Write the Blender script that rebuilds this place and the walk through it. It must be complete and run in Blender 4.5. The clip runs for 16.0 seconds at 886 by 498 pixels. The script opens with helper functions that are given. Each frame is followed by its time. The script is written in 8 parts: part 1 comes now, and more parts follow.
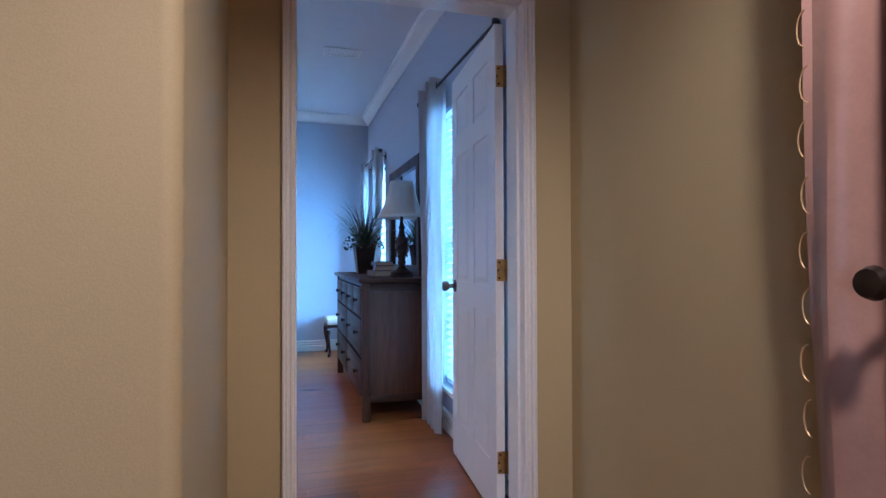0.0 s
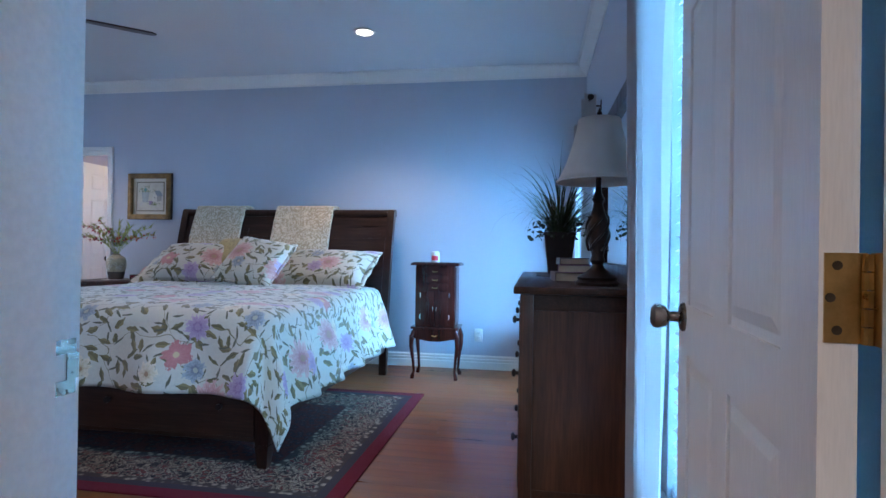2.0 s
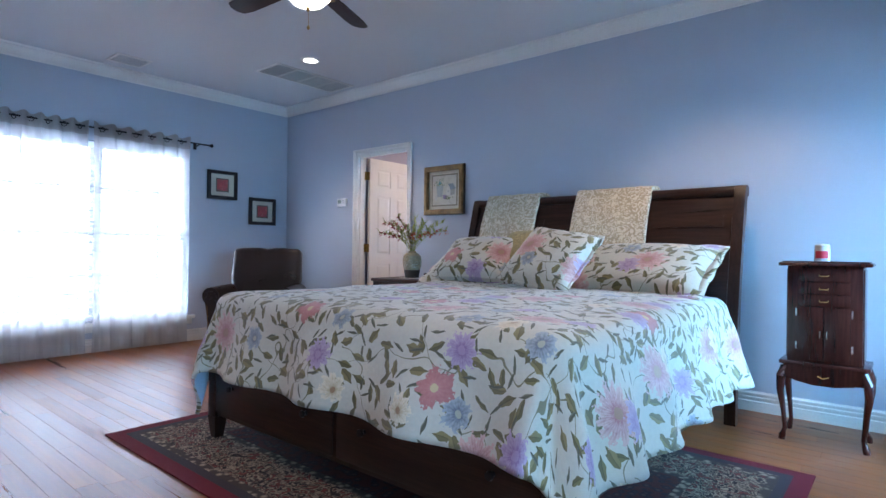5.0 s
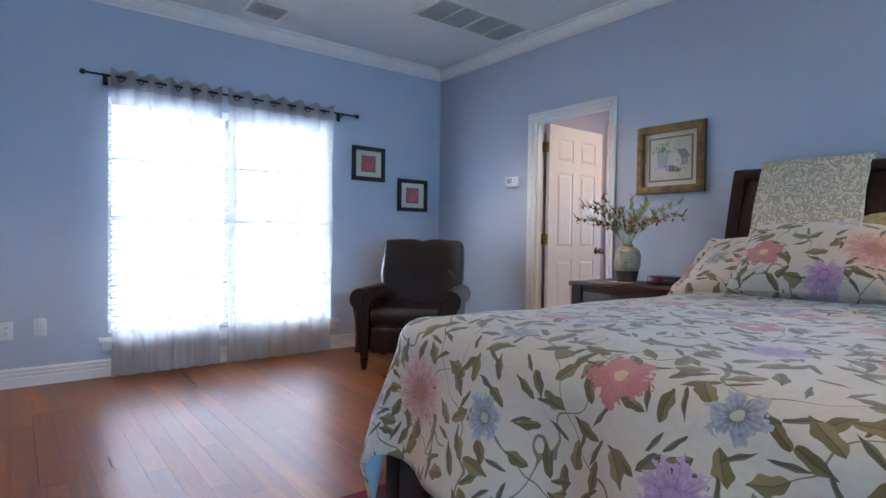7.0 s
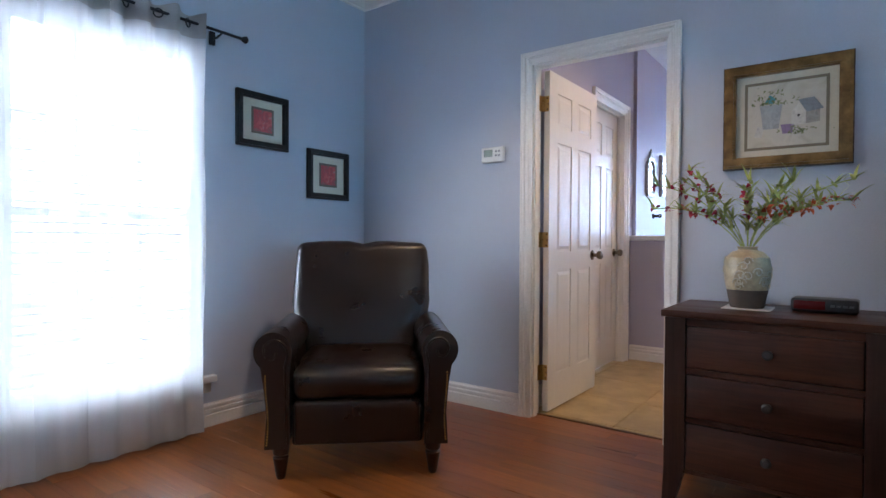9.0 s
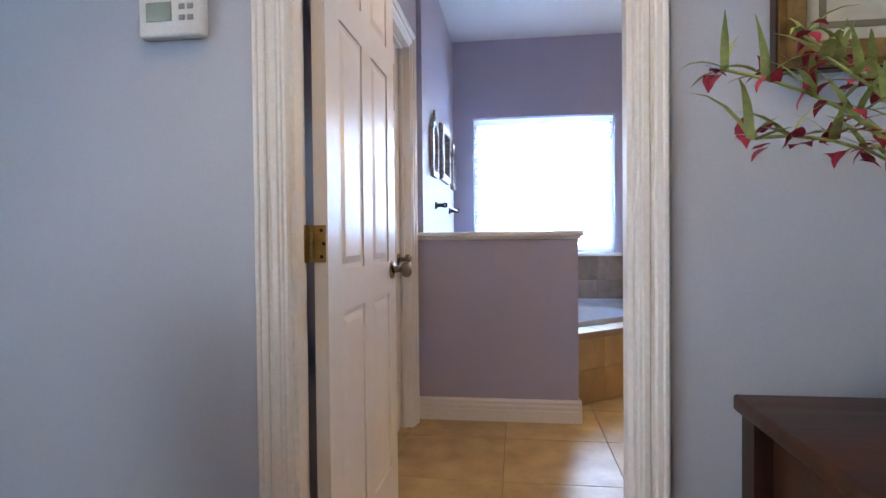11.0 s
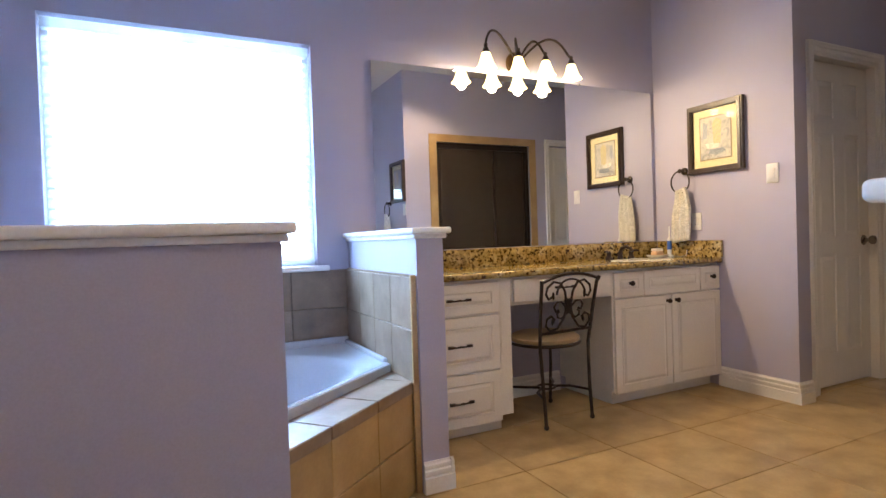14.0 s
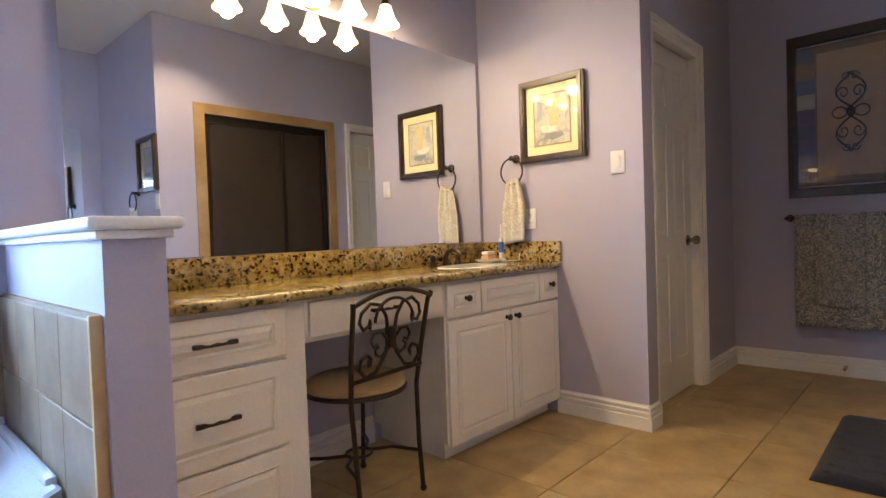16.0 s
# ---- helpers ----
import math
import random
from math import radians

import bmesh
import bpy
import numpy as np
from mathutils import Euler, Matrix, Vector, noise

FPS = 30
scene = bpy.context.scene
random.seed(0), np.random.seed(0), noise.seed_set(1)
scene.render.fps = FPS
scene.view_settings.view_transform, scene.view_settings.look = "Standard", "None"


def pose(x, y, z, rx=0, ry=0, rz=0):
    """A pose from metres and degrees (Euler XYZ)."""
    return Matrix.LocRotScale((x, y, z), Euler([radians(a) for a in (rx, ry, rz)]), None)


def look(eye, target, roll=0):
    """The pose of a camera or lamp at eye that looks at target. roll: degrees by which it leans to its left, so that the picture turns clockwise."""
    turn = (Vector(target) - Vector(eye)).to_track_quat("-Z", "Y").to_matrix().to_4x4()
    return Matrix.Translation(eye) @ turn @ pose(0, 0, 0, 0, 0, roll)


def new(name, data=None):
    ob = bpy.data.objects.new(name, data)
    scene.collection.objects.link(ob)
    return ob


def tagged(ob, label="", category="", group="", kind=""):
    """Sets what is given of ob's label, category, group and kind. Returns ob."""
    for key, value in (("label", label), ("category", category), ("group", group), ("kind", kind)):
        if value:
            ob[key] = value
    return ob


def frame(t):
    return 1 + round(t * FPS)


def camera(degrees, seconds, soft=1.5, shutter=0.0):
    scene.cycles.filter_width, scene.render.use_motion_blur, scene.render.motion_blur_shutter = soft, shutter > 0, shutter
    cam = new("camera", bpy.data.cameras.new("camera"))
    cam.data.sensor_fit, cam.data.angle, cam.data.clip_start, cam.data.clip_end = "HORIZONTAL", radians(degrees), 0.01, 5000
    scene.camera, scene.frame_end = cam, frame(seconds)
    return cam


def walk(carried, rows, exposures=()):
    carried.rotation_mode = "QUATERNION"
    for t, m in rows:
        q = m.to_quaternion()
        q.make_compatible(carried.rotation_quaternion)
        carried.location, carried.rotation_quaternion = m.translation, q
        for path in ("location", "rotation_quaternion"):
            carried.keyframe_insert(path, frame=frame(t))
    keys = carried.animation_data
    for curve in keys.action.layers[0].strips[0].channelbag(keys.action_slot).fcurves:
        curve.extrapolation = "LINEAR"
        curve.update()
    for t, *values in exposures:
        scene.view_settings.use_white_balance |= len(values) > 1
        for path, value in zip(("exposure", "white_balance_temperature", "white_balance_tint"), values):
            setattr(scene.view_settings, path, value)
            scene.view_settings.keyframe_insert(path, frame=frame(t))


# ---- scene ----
cam = camera(77.4, 16.0)
PATH = [
    (0, (0.325, 0.196, 1.076), (0.888, 2.115, 1.104), -0.2),
    (0.5, (0.597, 0.541, 1.078), (0.872, 2.522, 1.099), 0.0),
    (1, (0.775, 0.962, 1.073), (0.841, 2.961, 1.086), -0.1),
    (1.5, (0.851, 1.373, 1.057), (0.708, 3.368, 1.072), 0.5),
    (2, (0.885, 1.693, 1.059), (0.56, 3.66, 1.07), 0.9),
    (2.5, (0.838, 1.972, 1.057), (0.281, 3.888, 1.062), 0.8),
    (3, (0.735, 2.208, 1.056), (-0.019, 4.058, 1.058), 1.0),
    (3.5, (0.65, 2.414, 1.055), (-0.316, 4.163, 1.054), 1.0),
    (6, (-0.093, 2.902, 0.986), (-1.534, 4.289, 0.975), 0.7),
    (6.5, (-0.51, 3.071, 1.006), (-2.05, 4.347, 0.977), 0.8),
    (7, (-0.94, 3.22, 1.018), (-2.517, 4.451, 0.979), 0.8),
    (7.5, (-1.411, 3.373, 1.03), (-2.991, 4.598, 0.991), 0.7),
    (8, (-1.877, 3.494, 1.03), (-3.42, 4.767, 0.994), 0.7),
    (8.5, (-2.321, 3.673, 1.024), (-3.719, 5.103, 0.989), 0.5),
    (9, (-2.706, 3.878, 1.012), (-3.892, 5.489, 0.982), 0.3),
    (9.2, (-2.843, 4.011, 1.013), (-3.942, 5.682, 0.985), 0.2),
    (11.3, (-3.697, 5.764, 1.029), (-3.895, 7.753, 0.998), -0.9),
    (11.5, (-3.688, 5.884, 1.028), (-3.862, 7.876, 1.003), -1.1),
    (12, (-3.754, 6.251, 1.035), (-3.779, 8.251, 0.999), -0.7),
    (12.5, (-3.733, 6.571, 1.039), (-3.521, 8.559, 1.0), -1.2),
    (13, (-3.695, 6.86, 1.025), (-3.246, 8.808, 0.987), -1.4),
    (13.5, (-3.659, 7.134, 1.023), (-2.963, 9.009, 0.985), -1.6),
    (14, (-3.559, 7.433, 1.016), (-2.668, 9.223, 0.981), -1.9),
    (14.5, (-3.42, 7.709, 1.025), (-2.384, 9.419, 0.983), -1.9),
    (15, (-3.288, 7.937, 1.013), (-2.079, 9.529, 0.968), -2.1),
    (15.5, (-3.123, 8.129, 1.011), (-1.784, 9.615, 0.964), -2.1),
    (16, (-3.011, 8.253, 1.009), (-1.54, 9.607, 0.956), -2.0),
]
EXPOSURES = [(0, 0.06, 4950, 19), (1.0, -0.05, 5100, 16), (1.5, -0.28, 5200, 15), (2.0, -0.12, 5250, 14), (3.0, 0.06, 5450, 14), (3.5, 0.06, 5500, 14), (6, 0.10, 5850, 15), (7.5, 0.12, 5950, 14), (9.2, 0.12, 6150, 12), (11.3, 0.10, 6450, 12), (12.0, 0.16, 6200, 11), (12.6, 0.27, 6050, 11), (14, 0.22, 6150, 11), (16, 0.18, 6300, 10)]
walk(cam, [(t, look(e, g, r)) for t, e, g, r in PATH], EXPOSURES)


# ---- world and large lights ----
world = bpy.data.worlds.new("world")
scene.world = world
world.use_nodes = True
_wn = world.node_tree
_sky = _wn.nodes.new("ShaderNodeTexSky")
_sky.sky_type = "NISHITA"
_sky.sun_disc = False
_sky.sun_elevation, _sky.sun_rotation = radians(38), radians(150)
_wn.links.new(_sky.outputs[0], _wn.nodes["Background"].inputs[0])
_wn.nodes["Background"].inputs[1].default_value = 0.12


def area_lamp(name, m, sx, sy, power, color, spread=180):
    d = bpy.data.lights.new(name, "AREA")
    d.shape, d.size, d.size_y, d.energy, d.color = "RECTANGLE", sx, sy, power, color
    d.spread = radians(spread)
    ob = new(name, d)
    ob.matrix_world = m
    return tagged(ob, kind="structure")


def spot_lamp(name, loc, power, color, angle, radius=0.05, blend=0.6):
    d = bpy.data.lights.new(name, "SPOT")
    d.energy, d.color, d.spot_size, d.spot_blend, d.shadow_soft_size = power, color, radians(angle), blend, radius
    ob = new(name, d)
    ob.matrix_world = pose(*loc)
    return tagged(ob, kind="structure")


def point_lamp(name, loc, power, color, radius=0.04):
    d = bpy.data.lights.new(name, "POINT")
    d.energy, d.color, d.shadow_soft_size = power, color, radius
    ob = new(name, d)
    ob.matrix_world = pose(*loc)
    return tagged(ob, kind="structure")


DAY = (0.34, 0.70, 1.0)
DAY2 = (0.76, 0.88, 1.0)
WARM = (1.0, 0.70, 0.42)
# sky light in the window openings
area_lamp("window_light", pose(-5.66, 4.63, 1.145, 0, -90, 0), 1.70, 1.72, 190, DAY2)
area_lamp("window_light", pose(1.68, 3.22, 1.2, 0, 90, 0), 1.9, 0.9, 205, DAY)
area_lamp("window_light", pose(1.68, 6.0, 1.2, 0, 90, 0), 1.9, 0.95, 255, DAY)
area_lamp("window_light", pose(-3.50, 10.73, 1.48, -90, 0, 0), 1.35, 1.30, 175, (0.36, 0.62, 1.0))
# recessed ceiling lights of the bedroom
for _x, _y in ((-0.42, 5.75), (-3.79, 5.79), (-0.42, 3.3), (-3.79, 3.3)):
    spot_lamp("downlight_lamp", (_x, _y, 2.70), 52 if _x < -3 and _y > 5 else 66, WARM, 110)
point_lamp("fan_lamp", (-2.05, 4.49, 2.34), 30, WARM, 0.07)
# cool fill added behind the walker to brighten the hall; no known window there
area_lamp("window_light", pose(-1.3, -2.24, 1.3, 90, 0, 0), 1.15, 1.55, 14, (0.92, 0.90, 1.0))
# assumed hall ceiling light, out of view, placed to light the hall walls
spot_lamp("hall_lamp", (0.86, 0.1, 2.5), 124, (1.0, 0.79, 0.58), 150, 0.08)
# bath: the entry recessed light and the four vanity lamps are lit
for _x in (-1.916, -1.689, -1.488, -1.288):
    point_lamp("vanity_lamp", (_x, 10.208, 1.992), 14, (1.0, 0.74, 0.44), 0.03)
spot_lamp("bath_downlight_lamp", (-3.4, 7.4, 2.70), 34, WARM, 140)
# extra spot with no fixture, added to brighten the vanity drawer fronts
spot_lamp("bath_downlight_lamp", (-1.35, 8.65, 2.70), 52, WARM, 120)

# ---- materials ----
MATS = {}


def mat(name):
    m = bpy.data.materials.new(name)
    m.use_nodes = True
    nt = m.node_tree
    MATS[name] = m
    return m, nt, nt.nodes["Principled BSDF"]


def put(nt, kind, **kw):
    n = nt.nodes.new(kind)
    for k, v in kw.items():
        n.inputs[k.replace("_", " ")].default_value = v
    return n


def tex(nt, scale, detail=4.0, rough=0.55, stretch=(1, 1, 1), obj=True, distort=0.0):
    co = nt.nodes.new("ShaderNodeTexCoord")
    mp = nt.nodes.new("ShaderNodeMapping")
    mp.inputs["Scale"].default_value = stretch
    nt.links.new(co.outputs["Object"], mp.inputs["Vector"])
    n = put(nt, "ShaderNodeTexNoise", Scale=scale, Detail=detail, Roughness=rough, Distortion=distort)
    nt.links.new(mp.outputs[0], n.inputs["Vector"])
    return n


def ramp(nt, src, stops):
    r = nt.nodes.new("ShaderNodeValToRGB")
    e = r.color_ramp.elements
    while len(e) < len(stops):
        e.new(0.5)
    for i, (p, c) in enumerate(stops):
        e[i].position = p
        e[i].color = (*c, 1) if len(c) == 3 else c
    nt.links.new(src, r.inputs[0])
    return r


def bump(nt, bsdf, src, strength, dist=0.002):
    b = put(nt, "ShaderNodeBump", Strength=strength, Distance=dist)
    nt.links.new(src, b.inputs["Height"])
    nt.links.new(b.outputs[0], bsdf.inputs["Normal"])
    return b


def mixc(nt, fac, a, b, mode="MIX"):
    n = nt.nodes.new("ShaderNodeMix")
    n.data_type, n.blend_type = "RGBA", mode
    for sock, v in ((n.inputs[0], fac), (n.inputs[6], a), (n.inputs[7], b)):
        if hasattr(v, "is_output"):
            nt.links.new(v, sock)
        else:
            sock.default_value = v if not isinstance(v, tuple) else (*v[:3], 1)
    return n.outputs[2]


def sh(c, k):
    return tuple(max(0.0, min(1.0, v * k)) for v in c)


def plain(name, c, rough=0.5, metal=0.0, var=0.12, scale=6.0, bstr=0.1, bscale=120.0, bdist=0.001, coat=0.0, sheen=0.0, stretch=(1, 1, 1)):
    """A surface with soft variation at two scales and a fine relief."""
    m, nt, p = mat(name)
    a = tex(nt, scale, 5, 0.6, stretch)
    b = tex(nt, bscale, 3, 0.6, stretch)
    r = ramp(nt, a.outputs[0], [(0.3, sh(c, 1 - var)), (0.7, sh(c, 1 + var))])
    r2 = ramp(nt, b.outputs[0], [(0.35, (0.93, 0.93, 0.93)), (0.65, (1.0, 1.0, 1.0))])
    nt.links.new(mixc(nt, 1.0, r.outputs[0], r2.outputs[0], "MULTIPLY"), p.inputs["Base Color"])
    rr = ramp(nt, a.outputs[0], [(0.3, (rough * 0.85,) * 3), (0.7, (min(1, rough * 1.15),) * 3)])
    nt.links.new(rr.outputs[0], p.inputs["Roughness"])
    p.inputs["Metallic"].default_value = metal
    p.inputs["Coat Weight"].default_value = coat
    p.inputs["Sheen Weight"].default_value = sheen
    if bstr:
        bump(nt, p, b.outputs[0], bstr, bdist)
    return m


def wood(name, dark, light, rough=0.35, axis="X", grain=14.0, coat=0.0, rand=0.0, streak=0.5, relief=0.08):
    """Stained wood with grain along one axis; rand varies it from piece to piece."""
    m, nt, p = mat(name)
    st = {"X": (0.06, 1, 1), "Y": (1, 0.06, 1), "Z": (1, 1, 0.06)}[axis]
    co = nt.nodes.new("ShaderNodeTexCoord")
    mp = nt.nodes.new("ShaderNodeMapping")
    mp.inputs["Scale"].default_value = st
    info = nt.nodes.new("ShaderNodeObjectInfo")
    add = nt.nodes.new("ShaderNodeVectorMath")
    add.operation = "ADD"
    mul = nt.nodes.new("ShaderNodeMath")
    mul.operation = "MULTIPLY"
    mul.inputs[1].default_value = 37.0 if rand else 0.0
    nt.links.new(info.outputs["Random"], mul.inputs[0])
    nt.links.new(co.outputs["Object"], mp.inputs["Vector"])
    nt.links.new(mp.outputs[0], add.inputs[0])
    nt.links.new(mul.outputs[0], add.inputs[1])
    n1 = put(nt, "ShaderNodeTexNoise", Scale=grain, Detail=6.0, Roughness=0.62, Distortion=0.6)
    n2 = put(nt, "ShaderNodeTexNoise", Scale=grain * 7, Detail=3.0, Roughness=0.6)
    n3 = put(nt, "ShaderNodeTexNoise", Scale=grain * 0.22, Detail=2.0)
    for n in (n1, n2, n3):
        nt.links.new(add.outputs[0], n.inputs["Vector"])
    r1 = ramp(nt, n1.outputs[0], [(0.32, dark), (0.5, tuple((a + b) / 2 for a, b in zip(dark, light))), (0.68, light)])
    r2 = ramp(nt, n2.outputs[0], [(0.4, (1 - streak * 0.6,) * 3), (0.6, (1, 1, 1))])
    c = mixc(nt, 1.0, r1.outputs[0], r2.outputs[0], "MULTIPLY")
    r3 = ramp(nt, n3.outputs[0], [(0.3, (0.82, 0.80, 0.78)), (0.7, (1.12, 1.1, 1.08))])
    c = mixc(nt, 1.0, c, r3.outputs[0], "MULTIPLY")
    if rand:
        rv = ramp(nt, info.outputs["Random"], [(0.0, (1 - rand, 1 - rand * 1.1, 1 - rand * 1.2)), (0.5, (1, 1, 1)), (1.0, (1 + rand * 0.6, 1 + rand * 0.55, 1 + rand * 0.4))])
        c = mixc(nt, 1.0, c, rv.outputs[0], "MULTIPLY")
    nt.links.new(c, p.inputs["Base Color"])
    rr = ramp(nt, n1.outputs[0], [(0.3, (rough * 0.8,) * 3), (0.7, (rough * 1.2,) * 3)])
    nt.links.new(rr.outputs[0], p.inputs["Roughness"])
    p.inputs["Coat Weight"].default_value = coat
    p.inputs["Coat Roughness"].default_value = 0.18
    p.inputs["Specular IOR Level"].default_value = 0.3
    if relief:
        bump(nt, p, n2.outputs[0], relief, 0.0007)
    return m


def glow(name, c, s):
    m, nt, p = mat(name)
    p.inputs["Base Color"].default_value = (*c, 1)
    p.inputs["Emission Color"].default_value = (*c, 1)
    p.inputs["Emission Strength"].default_value = s
    p.inputs["Roughness"].default_value = 0.4
    return m


def glassy(name, c=(1, 1, 1), rough=0.0):
    m, nt, p = mat(name)
    p.inputs["Base Color"].default_value = (*c, 1)
    p.inputs["Transmission Weight"].default_value = 1
    p.inputs["Roughness"].default_value = rough
    p.inputs["IOR"].default_value = 1.45
    return m


def sheer(name, c, through_part, rough=0.9, weave=900.0, back=0.36):
    """Thin cloth: part of the light goes straight through, part is scattered."""
    m, nt, p = mat(name)
    out = nt.nodes["Material Output"]
    wv = tex(nt, weave, 2)
    fold = tex(nt, 9, 3, 0.5, (1, 1, 0.12))
    r = ramp(nt, fold.outputs[0], [(0.3, sh(c, 0.88)), (0.7, c)])
    r2 = ramp(nt, wv.outputs[0], [(0.3, (0.92, 0.92, 0.92)), (0.7, (1, 1, 1))])
    col = mixc(nt, 1.0, r.outputs[0], r2.outputs[0], "MULTIPLY")
    dif = nt.nodes.new("ShaderNodeBsdfDiffuse")
    tra = nt.nodes.new("ShaderNodeBsdfTranslucent")
    clr = nt.nodes.new("ShaderNodeBsdfTransparent")
    for n in (dif, tra):
        nt.links.new(col, n.inputs[0])
    m1, m2 = nt.nodes.new("ShaderNodeMixShader"), nt.nodes.new("ShaderNodeMixShader")
    m1.inputs[0].default_value = back
    nt.links.new(dif.outputs[0], m1.inputs[1])
    nt.links.new(tra.outputs[0], m1.inputs[2])
    m2.inputs[0].default_value = through_part
    nt.links.new(m1.outputs[0], m2.inputs[1])
    nt.links.new(clr.outputs[0], m2.inputs[2])
    nt.links.new(m2.outputs[0], out.inputs[0])
    return m


WALL_BLUE = plain("blue_grey_wall_paint", (0.46, 0.50, 0.58), 0.75, 0, 0.03, 1.2, 0.25, 260, 0.0012)
WALL_LAV = plain("lavender_wall_paint", (0.42, 0.40, 0.50), 0.55, 0, 0.03, 1.2, 0.35, 200, 0.0015)
WALL_YEL = plain("ochre_wall_paint", (0.50, 0.40, 0.21), 0.7, 0, 0.04, 1.2, 0.3, 230, 0.0014)
CEIL_W = plain("ceiling_white", (0.70, 0.71, 0.72), 0.85, 0, 0.02, 1.0, 0.3, 180, 0.0014)
TRIM = plain("white_gloss_trim", (0.80, 0.78, 0.74), 0.35, 0, 0.03, 2.0, 0.05, 90)
DOORW = plain("white_door_paint", (0.80, 0.78, 0.74), 0.33, 0, 0.02, 3.0, 0.22, 55, 0.0009, stretch=(6, 6, 0.5))
BRASS = plain("aged_brass", (0.46, 0.29, 0.10), 0.32, 1.0, 0.2, 30, 0.1, 300)
NICKEL = plain("antique_nickel", (0.22, 0.19, 0.155), 0.28, 1.0, 0.2, 30, 0.05, 300)
BRONZE = plain("oil_rubbed_bronze", (0.045, 0.032, 0.026), 0.38, 0.7, 0.2, 30, 0.1, 200)
BLACKM = plain("black_metal", (0.02, 0.019, 0.02), 0.42, 0.5, 0.2, 30, 0.1, 200)
CHROME = plain("chrome", (0.75, 0.75, 0.76), 0.12, 1.0, 0.05, 30, 0)
DARKW = wood("dark_cherry_wood", (0.018, 0.007, 0.005), (0.050, 0.020, 0.012), 0.34, "Z", 16, 0.12)
DARKWX = wood("dark_cherry_wood_lengthwise", (0.018, 0.007, 0.005), (0.050, 0.020, 0.012), 0.34, "X", 16, 0.12)
DRESSW = wood("brown_stained_wood", (0.040, 0.012, 0.004), (0.10, 0.034, 0.012), 0.5, "Z", 15, 0.0)
DRESSY = wood("brown_stained_wood_lengthwise", (0.026, 0.010, 0.005), (0.060, 0.025, 0.012), 0.45, "Y", 15, 0.05)
NIGHTW = wood("walnut_stained_wood", (0.028, 0.009, 0.005), (0.078, 0.026, 0.012), 0.42, "X", 16, 0.05)
MAHOG = wood("red_mahogany", (0.032, 0.008, 0.007), (0.080, 0.020, 0.015), 0.22, "Z", 16, 0.5)
OAK = wood("honey_oak_floor", (0.150, 0.046, 0.011), (0.290, 0.100, 0.027), 0.33, "X", 9, 0.05, 0.20, 0.25, 0.06)
DARKJOINT = plain("dark_joint", (0.10, 0.05, 0.025), 0.8)
MIRROR, _nt, _p = mat("mirror_glass")
_p.inputs["Base Color"].default_value = (0.88, 0.90, 0.90, 1)
_p.inputs["Metallic"].default_value = 1
_p.inputs["Roughness"].default_value = 0.01
SLAT = sheer("white_vinyl_slat", (0.86, 0.88, 0.90), 0.0, 0.6, 900.0, 0.62)
GLASS = glassy("window_glass")
SHEER = sheer("grey_white_sheer_cloth", (0.62, 0.61, 0.62), 0.16, 0.9, 900.0, 0.42)
CURTAIN = sheer("grey_linen_cloth", (0.50, 0.48, 0.48), 0.06)

# ---- mesh helpers ----
def box(bm, a, b, bev=0.0, seg=2):
    """A box between two corners, its edges rounded by bev."""
    c = [(p + q) / 2 for p, q in zip(a, b)]
    d = [abs(q - p) for p, q in zip(a, b)]
    r = bmesh.ops.create_cube(bm, size=1.0, matrix=Matrix.Translation(c) @ Matrix.Diagonal((*d, 1)))
    if bev:
        es = list({e for v in r["verts"] for e in v.link_edges})
        bmesh.ops.bevel(bm, geom=es, offset=min(bev, min(d) * 0.45), segments=seg, affect="EDGES", profile=0.5)
    return bm


def boxes(*bs, bev=0.0):
    bm = bmesh.new()
    for a, b in bs:
        box(bm, a, b, bev)
    return bm


def bx(a, b, bev=0.0, seg=2):
    return box(bmesh.new(), a, b, bev, seg)


def lathe(profile, n=24, bm=None, m=None):
    """A body turned about z from rows of (radius, height)."""
    bm = bm or bmesh.new()
    m = m or Matrix()
    rings = []
    for r, z in profile:
        if r < 1e-5:
            rings.append([bm.verts.new(m @ Vector((0, 0, z)))])
        else:
            rings.append([bm.verts.new(m @ Vector((r * math.cos(2 * math.pi * i / n), r * math.sin(2 * math.pi * i / n), z))) for i in range(n)])
    for p, q in zip(rings, rings[1:]):
        for i in range(n):
            j = (i + 1) % n
            if len(p) == 1 and len(q) == 1:
                continue
            if len(p) == 1:
                bm.faces.new((p[0], q[j], q[i]))
            elif len(q) == 1:
                bm.faces.new((p[i], p[j], q[0]))
            else:
                bm.faces.new((p[i], p[j], q[j], q[i]))
    bmesh.ops.recalc_face_normals(bm, faces=bm.faces)
    return bm


